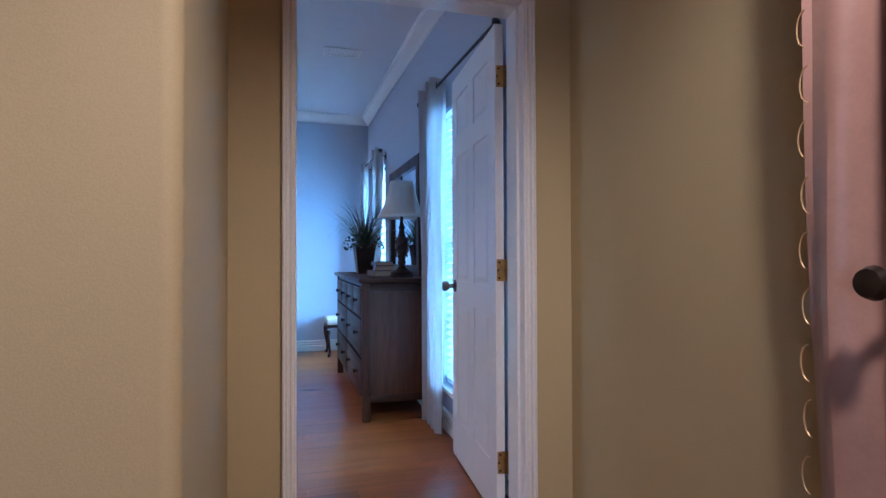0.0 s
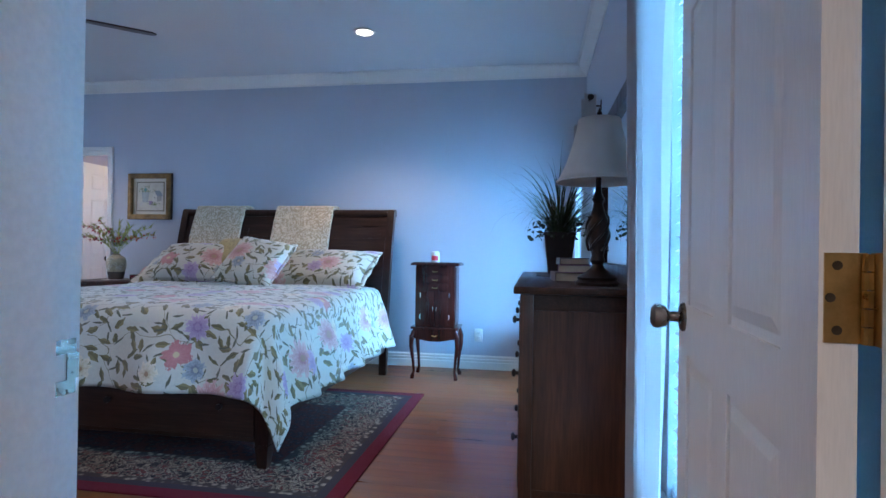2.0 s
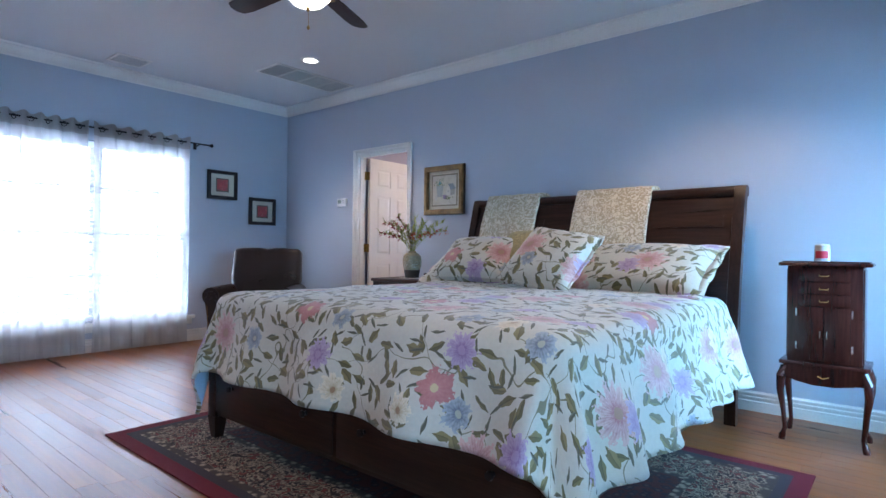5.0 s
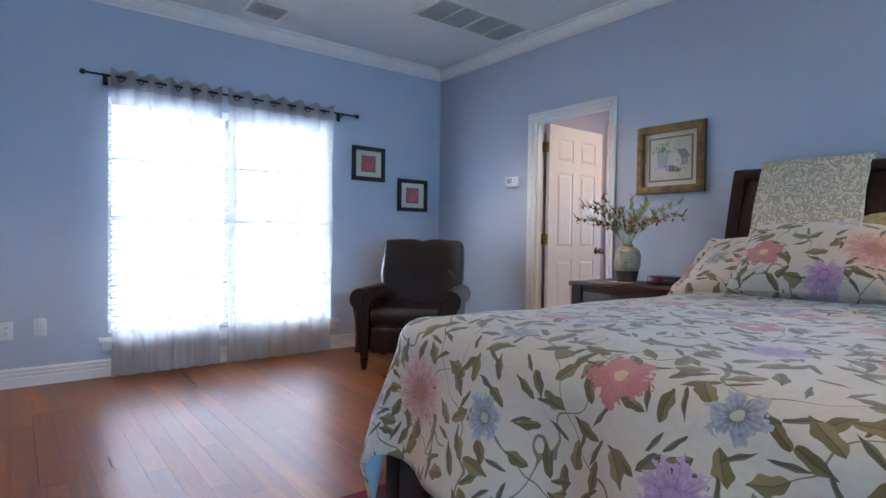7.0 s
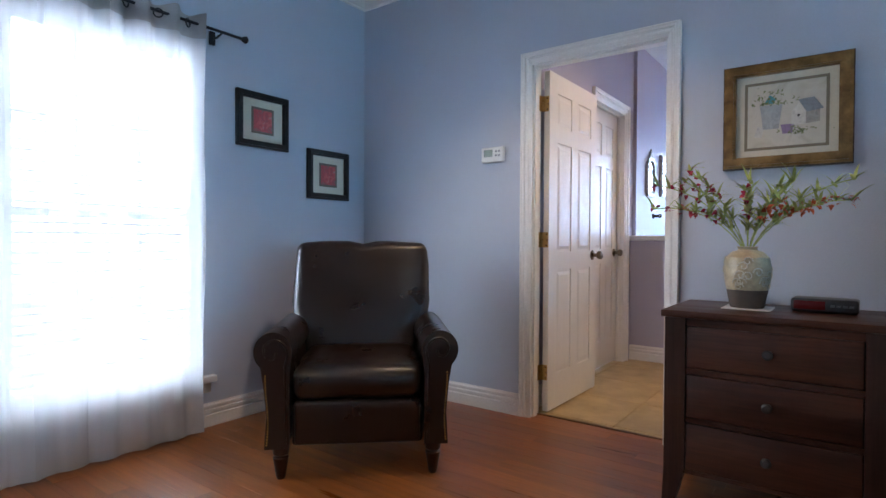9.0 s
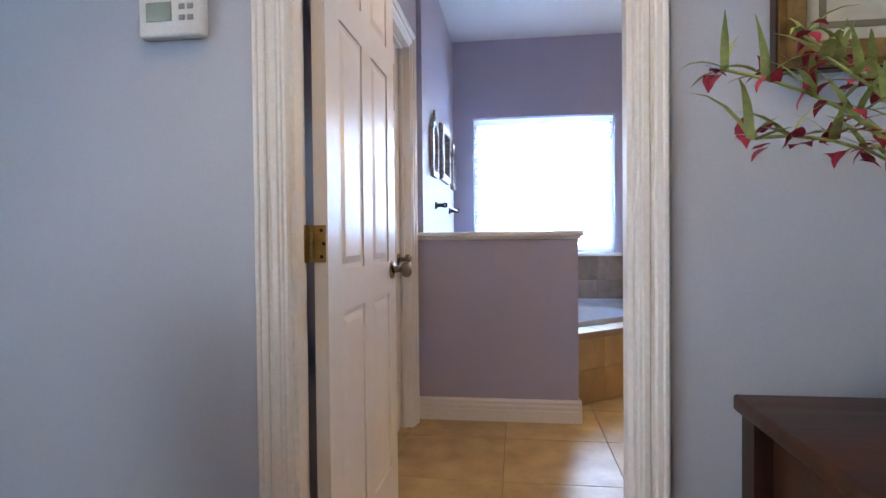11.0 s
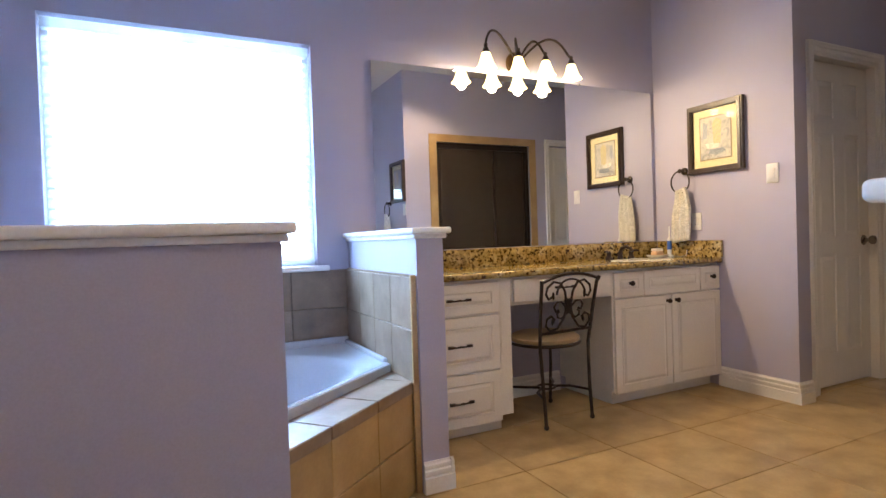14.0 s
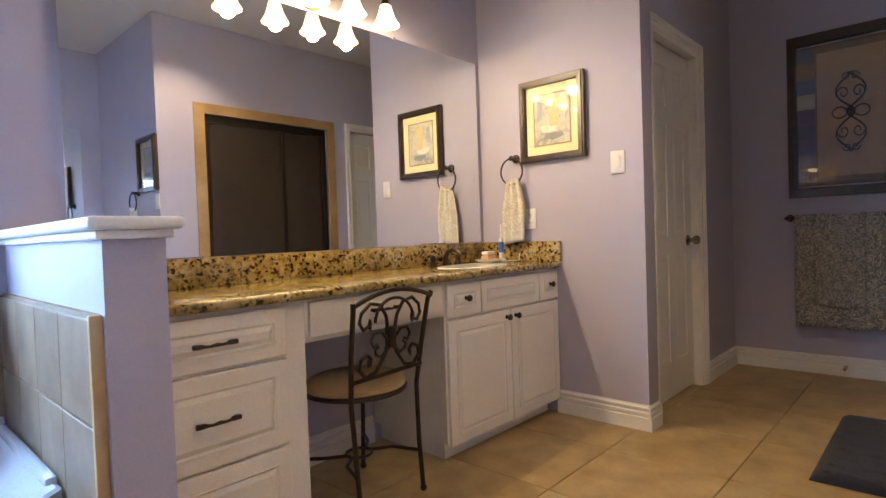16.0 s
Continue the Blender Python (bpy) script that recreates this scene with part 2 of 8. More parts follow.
def tube(path, r, n=8, bm=None, ends=True):
    """A round bar along a path; r is one radius or one for each point."""
    bm = bm or bmesh.new()
    path = [Vector(p) for p in path]
    rs = r if isinstance(r, (list, tuple)) else [r] * len(path)
    up = Vector((0.13, 0.27, 0.95)).normalized()
    rings = []
    for i, p in enumerate(path):
        d = (path[min(i + 1, len(path) - 1)] - path[max(i - 1, 0)]).normalized()
        s = d.cross(up)
        if s.length < 0.05:
            s = d.cross(Vector((1, 0, 0)))
        s.normalize()
        u = s.cross(d)
        rings.append([bm.verts.new(p + rs[i] * (math.cos(2 * math.pi * k / n) * s + math.sin(2 * math.pi * k / n) * u)) for k in range(n)])
    fs = []
    for a, b in zip(rings, rings[1:]):
        for k in range(n):
            fs.append(bm.faces.new((a[k], a[(k + 1) % n], b[(k + 1) % n], b[k])))
    if ends:
        fs.append(bm.faces.new(rings[0][::-1]))
        fs.append(bm.faces.new(rings[-1]))
    bmesh.ops.recalc_face_normals(bm, faces=fs)
    return bm


def extrude(poly, p0, p1, side, bm=None):
    """A profile of (out, up) drawn from p0 to p1; out goes along side."""
    bm = bm or bmesh.new()
    p0, p1, side = Vector(p0), Vector(p1), Vector(side)
    z = Vector((0, 0, 1))
    a = [bm.verts.new(p0 + o * side + u * z) for o, u in poly]
    b = [bm.verts.new(p1 + o * side + u * z) for o, u in poly]
    n = len(poly)
    fs = [bm.faces.new((a[i], a[(i + 1) % n], b[(i + 1) % n], b[i])) for i in range(n)]
    fs += [bm.faces.new(a[::-1]), bm.faces.new(b)]
    bmesh.ops.recalc_face_normals(bm, faces=fs)
    return bm


def prism(poly, y0, y1, plane="XZ", bm=None):
    """A flat outline given thickness: outline in XZ, thickness along y (or YZ and x, or XY and z)."""
    bm = bm or bmesh.new()
    f = {"XZ": lambda p, d: (p[0], d, p[1]), "YZ": lambda p, d: (d, p[0], p[1]), "XY": lambda p, d: (p[0], p[1], d)}[plane]
    a = [bm.verts.new(f(p, y0)) for p in poly]
    b = [bm.verts.new(f(p, y1)) for p in poly]
    n = len(poly)
    fs = [bm.faces.new((a[i], a[(i + 1) % n], b[(i + 1) % n], b[i])) for i in range(n)]
    fs += [bm.faces.new(a[::-1]), bm.faces.new(b)]
    bmesh.ops.recalc_face_normals(bm, faces=fs)
    return bm


def ball(c, r, s=(1, 1, 1), n=12, bm=None):
    bm = bm or bmesh.new()
    bmesh.ops.create_uvsphere(bm, u_segments=n, v_segments=max(6, n // 2 + 2), radius=r, matrix=Matrix.Translation(c) @ Matrix.Diagonal((*s, 1)))
    return bm


def link(name, bm, material, parent=None, label="", smooth=True):
    me = bpy.data.meshes.new(name)
    bm.normal_update()
    if smooth:
        for f in bm.faces:
            f.smooth = True
        for e in bm.edges:
            if len(e.link_faces) == 2 and e.calc_face_angle(0) > 0.6:
                e.smooth = False
    bm.to_mesh(me)
    bm.free()
    for mm in (material if isinstance(material, (list, tuple)) else [material]):
        me.materials.append(mm)
    ob = new(name, me)
    if parent is not None:
        ob.parent = parent
    if label:
        ob["label"] = label
    return ob


def part(name, bm, material, parent, label="", smooth=True):
    return link(name, bm, material, parent, label, smooth)


def again(src, name, m, parent):
    """Another object on the mesh of src."""
    ob = new(name, src.data)
    ob.parent = parent
    ob.matrix_basis = m
    return ob


def thing(name, label, category, m, group=""):
    ob = new(name)
    ob.empty_display_size = 0.1
    ob.matrix_world = m
    return tagged(ob, label, category, group)


def struct(name, bm, material, label, smooth=True):
    return tagged(link(name, bm, material, None, "", smooth), label, kind="structure")


def arc(c, r, a0, a1, n=10):
    return [(c[0] + r * math.cos(radians(a0 + (a1 - a0) * i / n)), c[1] + r * math.sin(radians(a0 + (a1 - a0) * i / n))) for i in range(n + 1)]


def wall(name, axis, at0, at1, u0, u1, top, holes, material, label):
    """A wall across `axis` between at0 and at1, from u0 to u1, with holes (u0, u1, z0, z1)."""
    bm = bmesh.new()
    def slab(a, b, z0, z1):
        if b - a < 1e-4 or z1 - z0 < 1e-4:
            return
        if axis == "y":
            box(bm, (a, at0, z0), (b, at1, z1))
        else:
            box(bm, (at0, a, z0), (at1, b, z1))
    u = u0
    for a, b, z0, z1 in sorted(holes):
        slab(u, a, 0, top)
        slab(a, b, 0, z0)
        slab(a, b, z1, top)
        u = b
    slab(u, u1, 0, top)
    return struct(name, bm, material, label, False)


# ---- the rooms ----
BX0, BX1, BY0, BY1, BH = -5.50, 1.32, 2.255, 6.72, 2.73
TX0, TXC, TY1, TH = -4.27, -4.30, 10.37, 2.735     # bath: tub wall, closet wall, north wall, height
EX, NX, NY, SY, SX = -0.40, 1.295, 9.415, 8.128, -1.45

# bedroom
wall("wall_south", "y", 2.13, 2.255, -5.64, 1.46, BH, [(0.345, 1.222, 0, 2.055)], WALL_BLUE, "blue-grey painted bedroom wall with the hall doorway")
wall("wall_north", "y", 6.72, 6.805, -5.64, 1.46, 2.80, [(-4.189, -3.418, 0, 2.032)], WALL_BLUE, "blue-grey painted bedroom wall behind the bed")
wall("wall_west", "x", -5.64, -5.50, 2.27, 6.72, BH, [(3.76, 5.50, 0.28, 2.01)], WALL_BLUE, "blue-grey painted wall with a wide double window")
wall("wall_east", "x", 1.32, 1.46, 2.27, 6.72, BH, [(2.86, 3.58, 0.28, 2.00), (5.62, 6.42, 0.28, 2.00)], WALL_BLUE, "blue-grey painted wall with two narrow windows")
struct("ceiling_bedroom", bx((-5.64, 2.13, BH), (1.46, 6.79, BH + 0.1)), CEIL_W, "white painted bedroom ceiling", False)
struct("floor_bedroom", bx((-5.64, 2.13, -0.12), (1.46, 6.80, -0.012)), DARKJOINT, "honey oak strip floor of the bedroom", False)
# bath
wall("wall_bath_north", "y", TY1, TY1 + 0.16, -4.55, EX + 0.1, TH, [(-4.095, -2.905, 0.90, 2.068)], WALL_LAV, "lavender painted bath wall with a window and mirror")
wall("wall_bath_west", "x", -4.55, TX0, 8.75, TY1, TH, [], WALL_LAV, "lavender painted wall beside the tub")
wall("wall_closet", "x", -4.45, TXC, 6.807, 8.75, TH, [(7.86, 8.53, 0, 2.08)], WALL_LAV, "lavender painted wall with a white closet door")
wall("wall_bath_south", "y", 6.807, 6.825, -4.40, 2.0, TH, [(-4.189, -3.418, 0, 2.032)], WALL_LAV, "lavender painted wall round the bath doorway")
wall("wall_vanity_end", "x", EX, EX + 0.12, NY - 0.055, TY1, TH, [], WALL_LAV, "lavender painted wall at the end of the vanity")
wall("wall_toilet_room", "y", NY, NY + 0.12, EX + 0.12, NX, TH, [(-0.125, 0.575, 0, 2.07)], WALL_LAV, "lavender painted wall with the toilet room door")
wall("wall_bath_east", "x", NX, NX + 0.14, 7.0, TY1 + 0.16, TH, [], WALL_LAV, "lavender painted far wall of the bath")
wall("wall_toilet_back", "y", TY1, TY1 + 0.1, EX + 0.12, NX, TH, [], WALL_LAV, "plain wall behind the toilet room door")
wall("wall_shower", "y", SY - 0.14, SY, SX, NX, TH, [(-1.10, 0.09, 0.10, 2.04), (0.355, 1.055, 0, 2.05)], WALL_LAV, "lavender painted wall round the tiled shower")
wall("wall_shower_side", "x", SX, SX + 0.12, 6.825, SY - 0.14, TH, [], WALL_LAV, "lavender painted side wall of the shower")
struct("shower_back", boxes(((-1.33, 7.0, 0), (0.2, 7.04, TH)), ((0.2, 7.0, 0), (0.26, 7.98, TH))), plain("dark_shower_tile", (0.16, 0.12, 0.085), 0.4, 0, 0.2, 5, 0.1), "brown tiled inside of the shower", False)
struct("ceiling_bath", bx((-4.55, 6.807, TH), (1.45, 10.53, TH + 0.1)), CEIL_W, "white painted bath ceiling", False)
struct("floor_bath", bx((-4.55, 6.802, -0.12), (1.45, 10.53, -0.012)), plain("tile_grout", (0.20, 0.14, 0.085), 0.85), "sand-coloured ceramic tile floor of the bath", False)
# hall
struct("floor_hall", bx((-2.2, -2.2, -0.12), (2.4, 2.13, 0.0)), OAK, "oak floor of the hall", False)
struct("ceiling_hall", bx((-2.2, -2.2, 2.6), (2.4, 2.13, 2.7)), CEIL_W, "white painted hall ceiling", False)
struct("wall_hall_door", boxes(((0.16, 2.105, 0), (0.355, 2.13, 2.6)), ((1.21, 2.105, 0), (1.52, 2.13, 2.6)), ((0.355, 2.105, 2.05), (1.21, 2.13, 2.6))), WALL_YEL, "ochre painted hall wall round the bedroom door", False)


def rounded_wall(name, pts, label):
    """A hall wall as an outline in plan, with a rounded corner."""
    return struct(name, prism(pts, 0, 2.6, "XY"), WALL_YEL, label)


_r = 0.035
rounded_wall("wall_hall_west", [(0.16, 2.129)] + [(0.16 - _r + _r * math.cos(a), 1.24 + _r + _r * math.sin(a)) for a in [radians(-q) for q in range(0, 91, 9)]] + [(-2.2, 1.24), (-2.2, 2.129)], "ochre painted hall wall with a rounded corner")
rounded_wall("wall_hall_east", [(1.40, 2.104), (1.40, -2.2), (1.54, -2.2), (1.54, 2.104)], "ochre painted hall wall beside the curtain")
# back wall is out of view; its opening is added for the cool fill
struct("wall_hall_back", boxes(((-2.2, -2.3, 0), (-1.9, -2.2, 2.6)), ((-0.7, -2.3, 0), (1.54, -2.2, 2.6)), ((-1.9, -2.3, 0), (-0.7, -2.2, 0.5)), ((-1.9, -2.3, 2.1), (-0.7, -2.2, 2.6)), ((-2.3, -2.3, 0), (-2.2, 1.24, 2.6))), WALL_YEL, "ochre painted back wall of the hall", False)

# ---- mouldings ----
BASE = [(0, 0), (0.018, 0), (0.018, 0.062), (0.011, 0.067), (0.015, 0.073), (0.015, 0.089), (0.008, 0.094), (0.012, 0.100), (0.012, 0.113), (0.004, 0.120), (0.003, 0.126), (0, 0.126)]
CROWN = [(0, 0), (0.012, 0), (0.014, 0.012), (0.030, 0.020), (0.058, 0.052), (0.072, 0.078), (0.088, 0.082), (0.09, 0.10), (0, 0.10)]


def base_run(p0, p1, side):
    return struct("baseboard", extrude(BASE, (*p0, 0), (*p1, 0), (*side, 0)), TRIM, "white moulded baseboard")


for _a, _b, _s in (((BX0, 2.255), (0.30, 2.255), (0, 1)), ((BX0, BY1), (-4.241, BY1), (0, -1)), ((-3.372, BY1), (BX1, BY1), (0, -1)),
                   ((BX0, 2.27), (BX0, BY1), (1, 0)), ((BX1, 2.27), (BX1, BY1), (-1, 0)),
                   ((TXC + 0.01, 8.678), (-3.379, 8.678), (0, -1)), ((-3.395, 8.662), (-3.395, 8.798), (1, 0)),
                   ((-2.735, 9.447), (-2.602, 9.447), (0, -1)), ((-2.618, 9.431), (-2.618, 9.88), (1, 0)),
                   ((EX, NY - 0.055), (EX, 9.87), (-1, 0)), ((EX - 0.018, NY - 0.055), (EX + 0.12, NY - 0.055), (0, -1)), ((0.648, NY), (NX, NY), (0, -1)), ((NX, 8.14), (NX, NY), (-1, 0)),
                   ((-2.05, TY1), (-1.33, TY1), (0, -1)), ((-2.915, 6.9), (-2.915, 7.74), (-1, 0)),
                   ((TXC, 6.9), (TXC, 7.79), (1, 0))):
    base_run(_a, _b, _s)
for _a, _b, _s in (((BX0, BY0), (BX1, BY0), (0, 1)), ((BX0, BY1), (BX1, BY1), (0, -1)), ((BX0, BY0), (BX0, BY1), (1, 0)), ((BX1, BY0), (BX1, BY1), (-1, 0))):
    struct("trim", extrude(CROWN, (*_a, BH - 0.1), (*_b, BH - 0.1), (*_s, 0)), TRIM, "white crown moulding under the ceiling")


def casing(axis, at, out, u0, u1, h, w=0.07):
    """Door casing with a stepped profile round an opening u0..u1 of height h; out is the way it stands proud."""
    bm = bmesh.new()
    def bar(ua, ub, za, zb, t, cap):
        a, b = at, at + out * t
        if axis == "y":
            box(bm, (ua, min(a, b), za), (ub, max(a, b), zb), 0.003, 1)
        else:
            box(bm, (min(a, b), ua, za), (max(a, b), ub, zb), 0.003, 1)
    for k, (i, o, t) in enumerate(((0.0, w, 0.010), (0.008, w * 0.42, 0.015), (w * 0.55, w, 0.020), (w * 0.78, w, 0.025))):
        d = 0.0004 * k
        bar(u0 - o + d, u0 - i, 0, h + o - d, t, 0)
        bar(u1 + i, u1 + o - d, 0, h + o - d, t, 0)
        bar(u0 - i + 0.0005, u1 + i - 0.0005, h + i, h + o - d, t, 0)
    return bm


def jamb(axis, a0, a1, u0, u1, h, stop):
    """The lining of a doorway from a0 to a1 through the wall, with its stop."""
    bm = bmesh.new()
    t = 0.018
    def bar(ua, ub, za, zb, p, q):
        box(bm, (ua, p, za), (ub, q, zb)) if axis == "y" else box(bm, (p, ua, za), (q, ub, zb))
    bar(u0 - t, u0, 0, h + t, a0, a1)
    bar(u1, u1 + t, 0, h + t, a0, a1)
    bar(u0, u1, h, h + t, a0, a1)
    s0, s1 = stop
    bar(u0, u0 + 0.011, 0, h, s0, s1)
    bar(u1 - 0.011, u1, 0, h, s0, s1)
    bar(u0 + 0.011, u1 - 0.011, h - 0.011, h, s0, s1)
    return bm


SCREW = plain("tarnished_screw", (0.05, 0.035, 0.02), 0.5, 0.6)


def six_panel(name, w, h, m, label, knob_side=1, knobs=(1, 1), hinge=True, category="door", hs=1):
    """A six-panel door; hinge edge at x=0, leaf along +x, thickness along y about 0."""
    d = thing(name, label, category, m)
    d["kind"] = "structure"
    t = 0.0175
    bm = bmesh.new()
    st, mid = 0.105, 0.10
    cols = ((st, (w - mid) / 2), ((w + mid) / 2, w - st))
    rows = ((0.22, 0.22 + 0.62), (0.95, 1.60), (1.70, h - 0.115))
    box(bm, (0, -0.012, 0.012), (w, 0.012, h))
    for sy in (-1, 1):
        y0, y1 = sorted((0.012 * sy, t * sy))
        box(bm, (0, y0, 0.012), (st, y1, h))
        box(bm, (w - st, y0, 0.012), (w, y1, h))
        box(bm, (cols[0][1], y0, 0.012), (cols[1][0], y1, h))
        z = 0.012
        for a, b in (*rows, (h, h)):
            for c0, c1 in cols:
                box(bm, (c0, y0, z), (c1, y1, a))
            z = b
    part("slab", bm, DOORW, d, smooth=False)
    for c0, c1 in cols:
        for a, b in rows:
            q = bmesh.new()
            for sy in (-1, 1):
                cx0, cx1, cz0, cz1 = c0 + 0.004, c1 - 0.004, a + 0.004, b - 0.004
                s = 0.030
                o = [q.verts.new((x, 0.0125 * sy, z)) for x, z in ((cx0, cz0), (cx1, cz0), (cx1, cz1), (cx0, cz1))]
                g = [q.verts.new((x, 0.0070 * sy + 0.0055 * sy, z)) for x, z in ((cx0 + 0.010, cz0 + 0.010), (cx1 - 0.010, cz0 + 0.010), (cx1 - 0.010, cz1 - 0.010), (cx0 + 0.010, cz1 - 0.010))]
                i = [q.verts.new((x, 0.0170 * sy, z)) for x, z in ((cx0 + s, cz0 + s), (cx1 - s, cz0 + s), (cx1 - s, cz1 - s), (cx0 + s, cz1 - s))]
                for A, B in ((o, g), (g, i)):
                    for k in range(4):
                        q.faces.new((A[k], A[(k + 1) % 4], B[(k + 1) % 4], B[k]))
                q.faces.new(i)
            bmesh.ops.recalc_face_normals(q, faces=q.faces)
            part("panel", q, DOORW, d, smooth=False)
    kz = 0.92
    for sy, on in zip((-1, 1), knobs):
        if on:
            k = lathe([(0, 0), (0.033, 0), (0.033, 0.004), (0.028, 0.009), (0.013, 0.012), (0.011, 0.030), (0.014, 0.034), (0.024, 0.040), (0.029, 0.052), (0.027, 0.064), (0.018, 0.071), (0, 0.073)], 20)
            kp = part("door_handle", k, NICKEL, d, "antique nickel door knob")
            kp.matrix_basis = pose(w - 0.065, t * sy, kz, -90 * sy, 0, 0)
    part("latch", bx((w - 0.001, -0.012, kz - 0.03), (w + 0.0015, 0.012, kz + 0.03)), NICKEL, d)
    if hinge:
        for z in (0.24, 1.02, 1.815):
            hb = bmesh.new()
            box(hb, (-0.0025, -t * 0.9, z - 0.0445), (0.0, t + 0.002, z + 0.0445)) if hs > 0 else box(hb, (-0.0025, -t - 0.006, z - 0.0445), (0.0, t * 0.75, z + 0.0445))
            for k in range(5):
                tube([(-0.006, hs * (t + 0.006), z - 0.0445 + k * 0.0178), (-0.006, hs * (t + 0.006), z - 0.0445 + k * 0.0178 + 0.0168)], 0.0062, 10, hb)
            if hs > 0:
                box(hb, (-0.012, -t * 0.9, z - 0.0445), (-0.0092, t + 0.002, z + 0.0445))
            else:
                box(hb, (-0.040, -t - 0.0112, z - 0.0445), (-0.004, -t - 0.0085, z + 0.0445))
            for k in (-0.03, 0.0, 0.03):
                ball((-0.0005, 0.0, z + k), 0.004, (0.5, 1, 1), 8, hb)
            hp = part("hinge", hb, BRASS, d, "aged brass butt hinge")
            if hs < 0:
                for k, yy in ((-0.032, 0.002), (0.0, 0.008), (0.032, 0.002)):
                    part("screw", lathe([(0, 0), (0.0048, 0), (0.0044, 0.0006), (0.0015, 0.0003), (0, 0.0002)], 12), SCREW, hp, "dark screw head").matrix_basis = pose(-0.0025, yy, z + k, 0, -90, 0)
    return d


# entry door, open a right angle against the east wall
struct("trim", casing("y", 2.105, -1, 0.374, 1.199, 2.042, 0.046), TRIM, "white moulded door casing")
struct("trim", casing("y", 2.255, 1, 0.345, 1.222, 2.05, 0.07), TRIM, "white moulded door casing")
struct("trim", jamb("y", 2.10, 2.258, 0.366, 1.200, 2.037, (2.14, 2.215)), TRIM, "white door lining with its stop", False)
six_panel("door_1", 0.795, 2.03, pose(1.182, 2.296, 0, 0, 0, 85.4), "open white six-panel door with brass hinges", hs=-1)
SP = struct("strike_plate", boxes(((0.3662, 2.220, 0.892), (0.3675, 2.252, 0.908)), ((0.3662, 2.220, 0.938), (0.3675, 2.252, 0.954)), ((0.3662, 2.240, 0.908), (0.3675, 2.256, 0.938))), NICKEL, "worn nickel strike plate in the door lining", False)
# bath door
struct("trim", casing("y", 6.72, -1, -4.178, -3.432, 2.022, 0.060), TRIM, "white moulded door casing")
struct("trim", jamb("y", 6.715, 6.828, -4.171, -3.436, 2.014, (6.74, 6.785)), TRIM, "white door lining with its stop", False)
six_panel("door_2", 0.725, 2.008, pose(-4.142, 6.848, 0, 0, 0, 89.5) @ Matrix.Diagonal((1, -1, 1, 1)), "open white six-panel door with brass hinges", hs=-1)
# closet door in the bath
struct("trim", casing("x", TXC, 1, 7.86, 8.53, 2.08, 0.068), TRIM, "white moulded door casing")
struct("trim", jamb("x", -4.45, TXC + 0.004, 7.875, 8.515, 2.065, (-4.35, -4.335)), TRIM, "white door lining with its stop", False)
six_panel("door_3", 0.632, 2.055, pose(-4.375, 7.879, 0, 0, 0, 90), "closed white six-panel closet door", knobs=(1, 0), hinge=False)
# toilet room door
struct("trim", casing("y", NY, -1, -0.120, 0.570, 2.06, 0.07), TRIM, "white moulded door casing")
struct("trim", jamb("y", NY - 0.004, NY + 0.12, -0.110, 0.560, 2.05, (NY + 0.085, NY + 0.10)), TRIM, "white door lining with its stop", False)
six_panel("door_4", 0.662, 2.04, pose(-0.106, NY + 0.065, 0, 0, 0, 0), "closed white six-panel toilet room door", knobs=(1, 0), hinge=False)
# door beside the shower
struct("trim", casing("y", SY, 1, 0.355, 1.055, 2.05, 0.07), TRIM, "white moulded door casing")
six_panel("door_5", 0.70, 2.05, pose(0.355, 8.03, 0, 0, 0, 0), "closed white six-panel door beside the shower", knobs=(0, 1), hinge=False)

# ---- windows and blinds ----
FRAMEW = plain("white_window_frame", (0.78, 0.78, 0.78), 0.4, 0, 0.03, 4, 0)


def window_unit(name, w, h, m, label, cols=2, rows=2, mid=True):
    """A sash window in local x (width), z (height), with y pointing outside."""
    t = thing(name, label, "window", m)
    t["kind"] = "structure"
    f = 0.035
    part("window_frame", boxes(((0, 0.05, 0), (f, 0.12, h)), ((w - f, 0.05, 0), (w, 0.12, h)), ((f, 0.05, 0), (w - f, 0.12, f)), ((f, 0.05, h - f), (w - f, 0.12, h))), FRAMEW, t, smooth=False)
    if mid:
        part("sash_rail", bx((f, 0.055, h * 0.48), (w - f, 0.10, h * 0.48 + 0.04), 0.003), FRAMEW, t)
    halves = ((f, h * 0.48), (h * 0.48 + 0.04, h - f)) if mid else ((f, h - f),)
    for z0, z1 in halves:
        for i in range(1, cols):
            part("muntin", bx((w * i / cols - 0.009, 0.07, z0), (w * i / cols + 0.009, 0.085, z1)), FRAMEW, t)
        for j in range(1, rows):
            z = z0 + (z1 - z0) * j / rows
            part("muntin", bx((f, 0.072, z - 0.009), (w - f, 0.083, z + 0.009)), FRAMEW, t)
        g = part("pane", bx((f, 0.088, z0), (w - f, 0.092, z1)), GLASS, t)
        g.visible_shadow = False
    return t


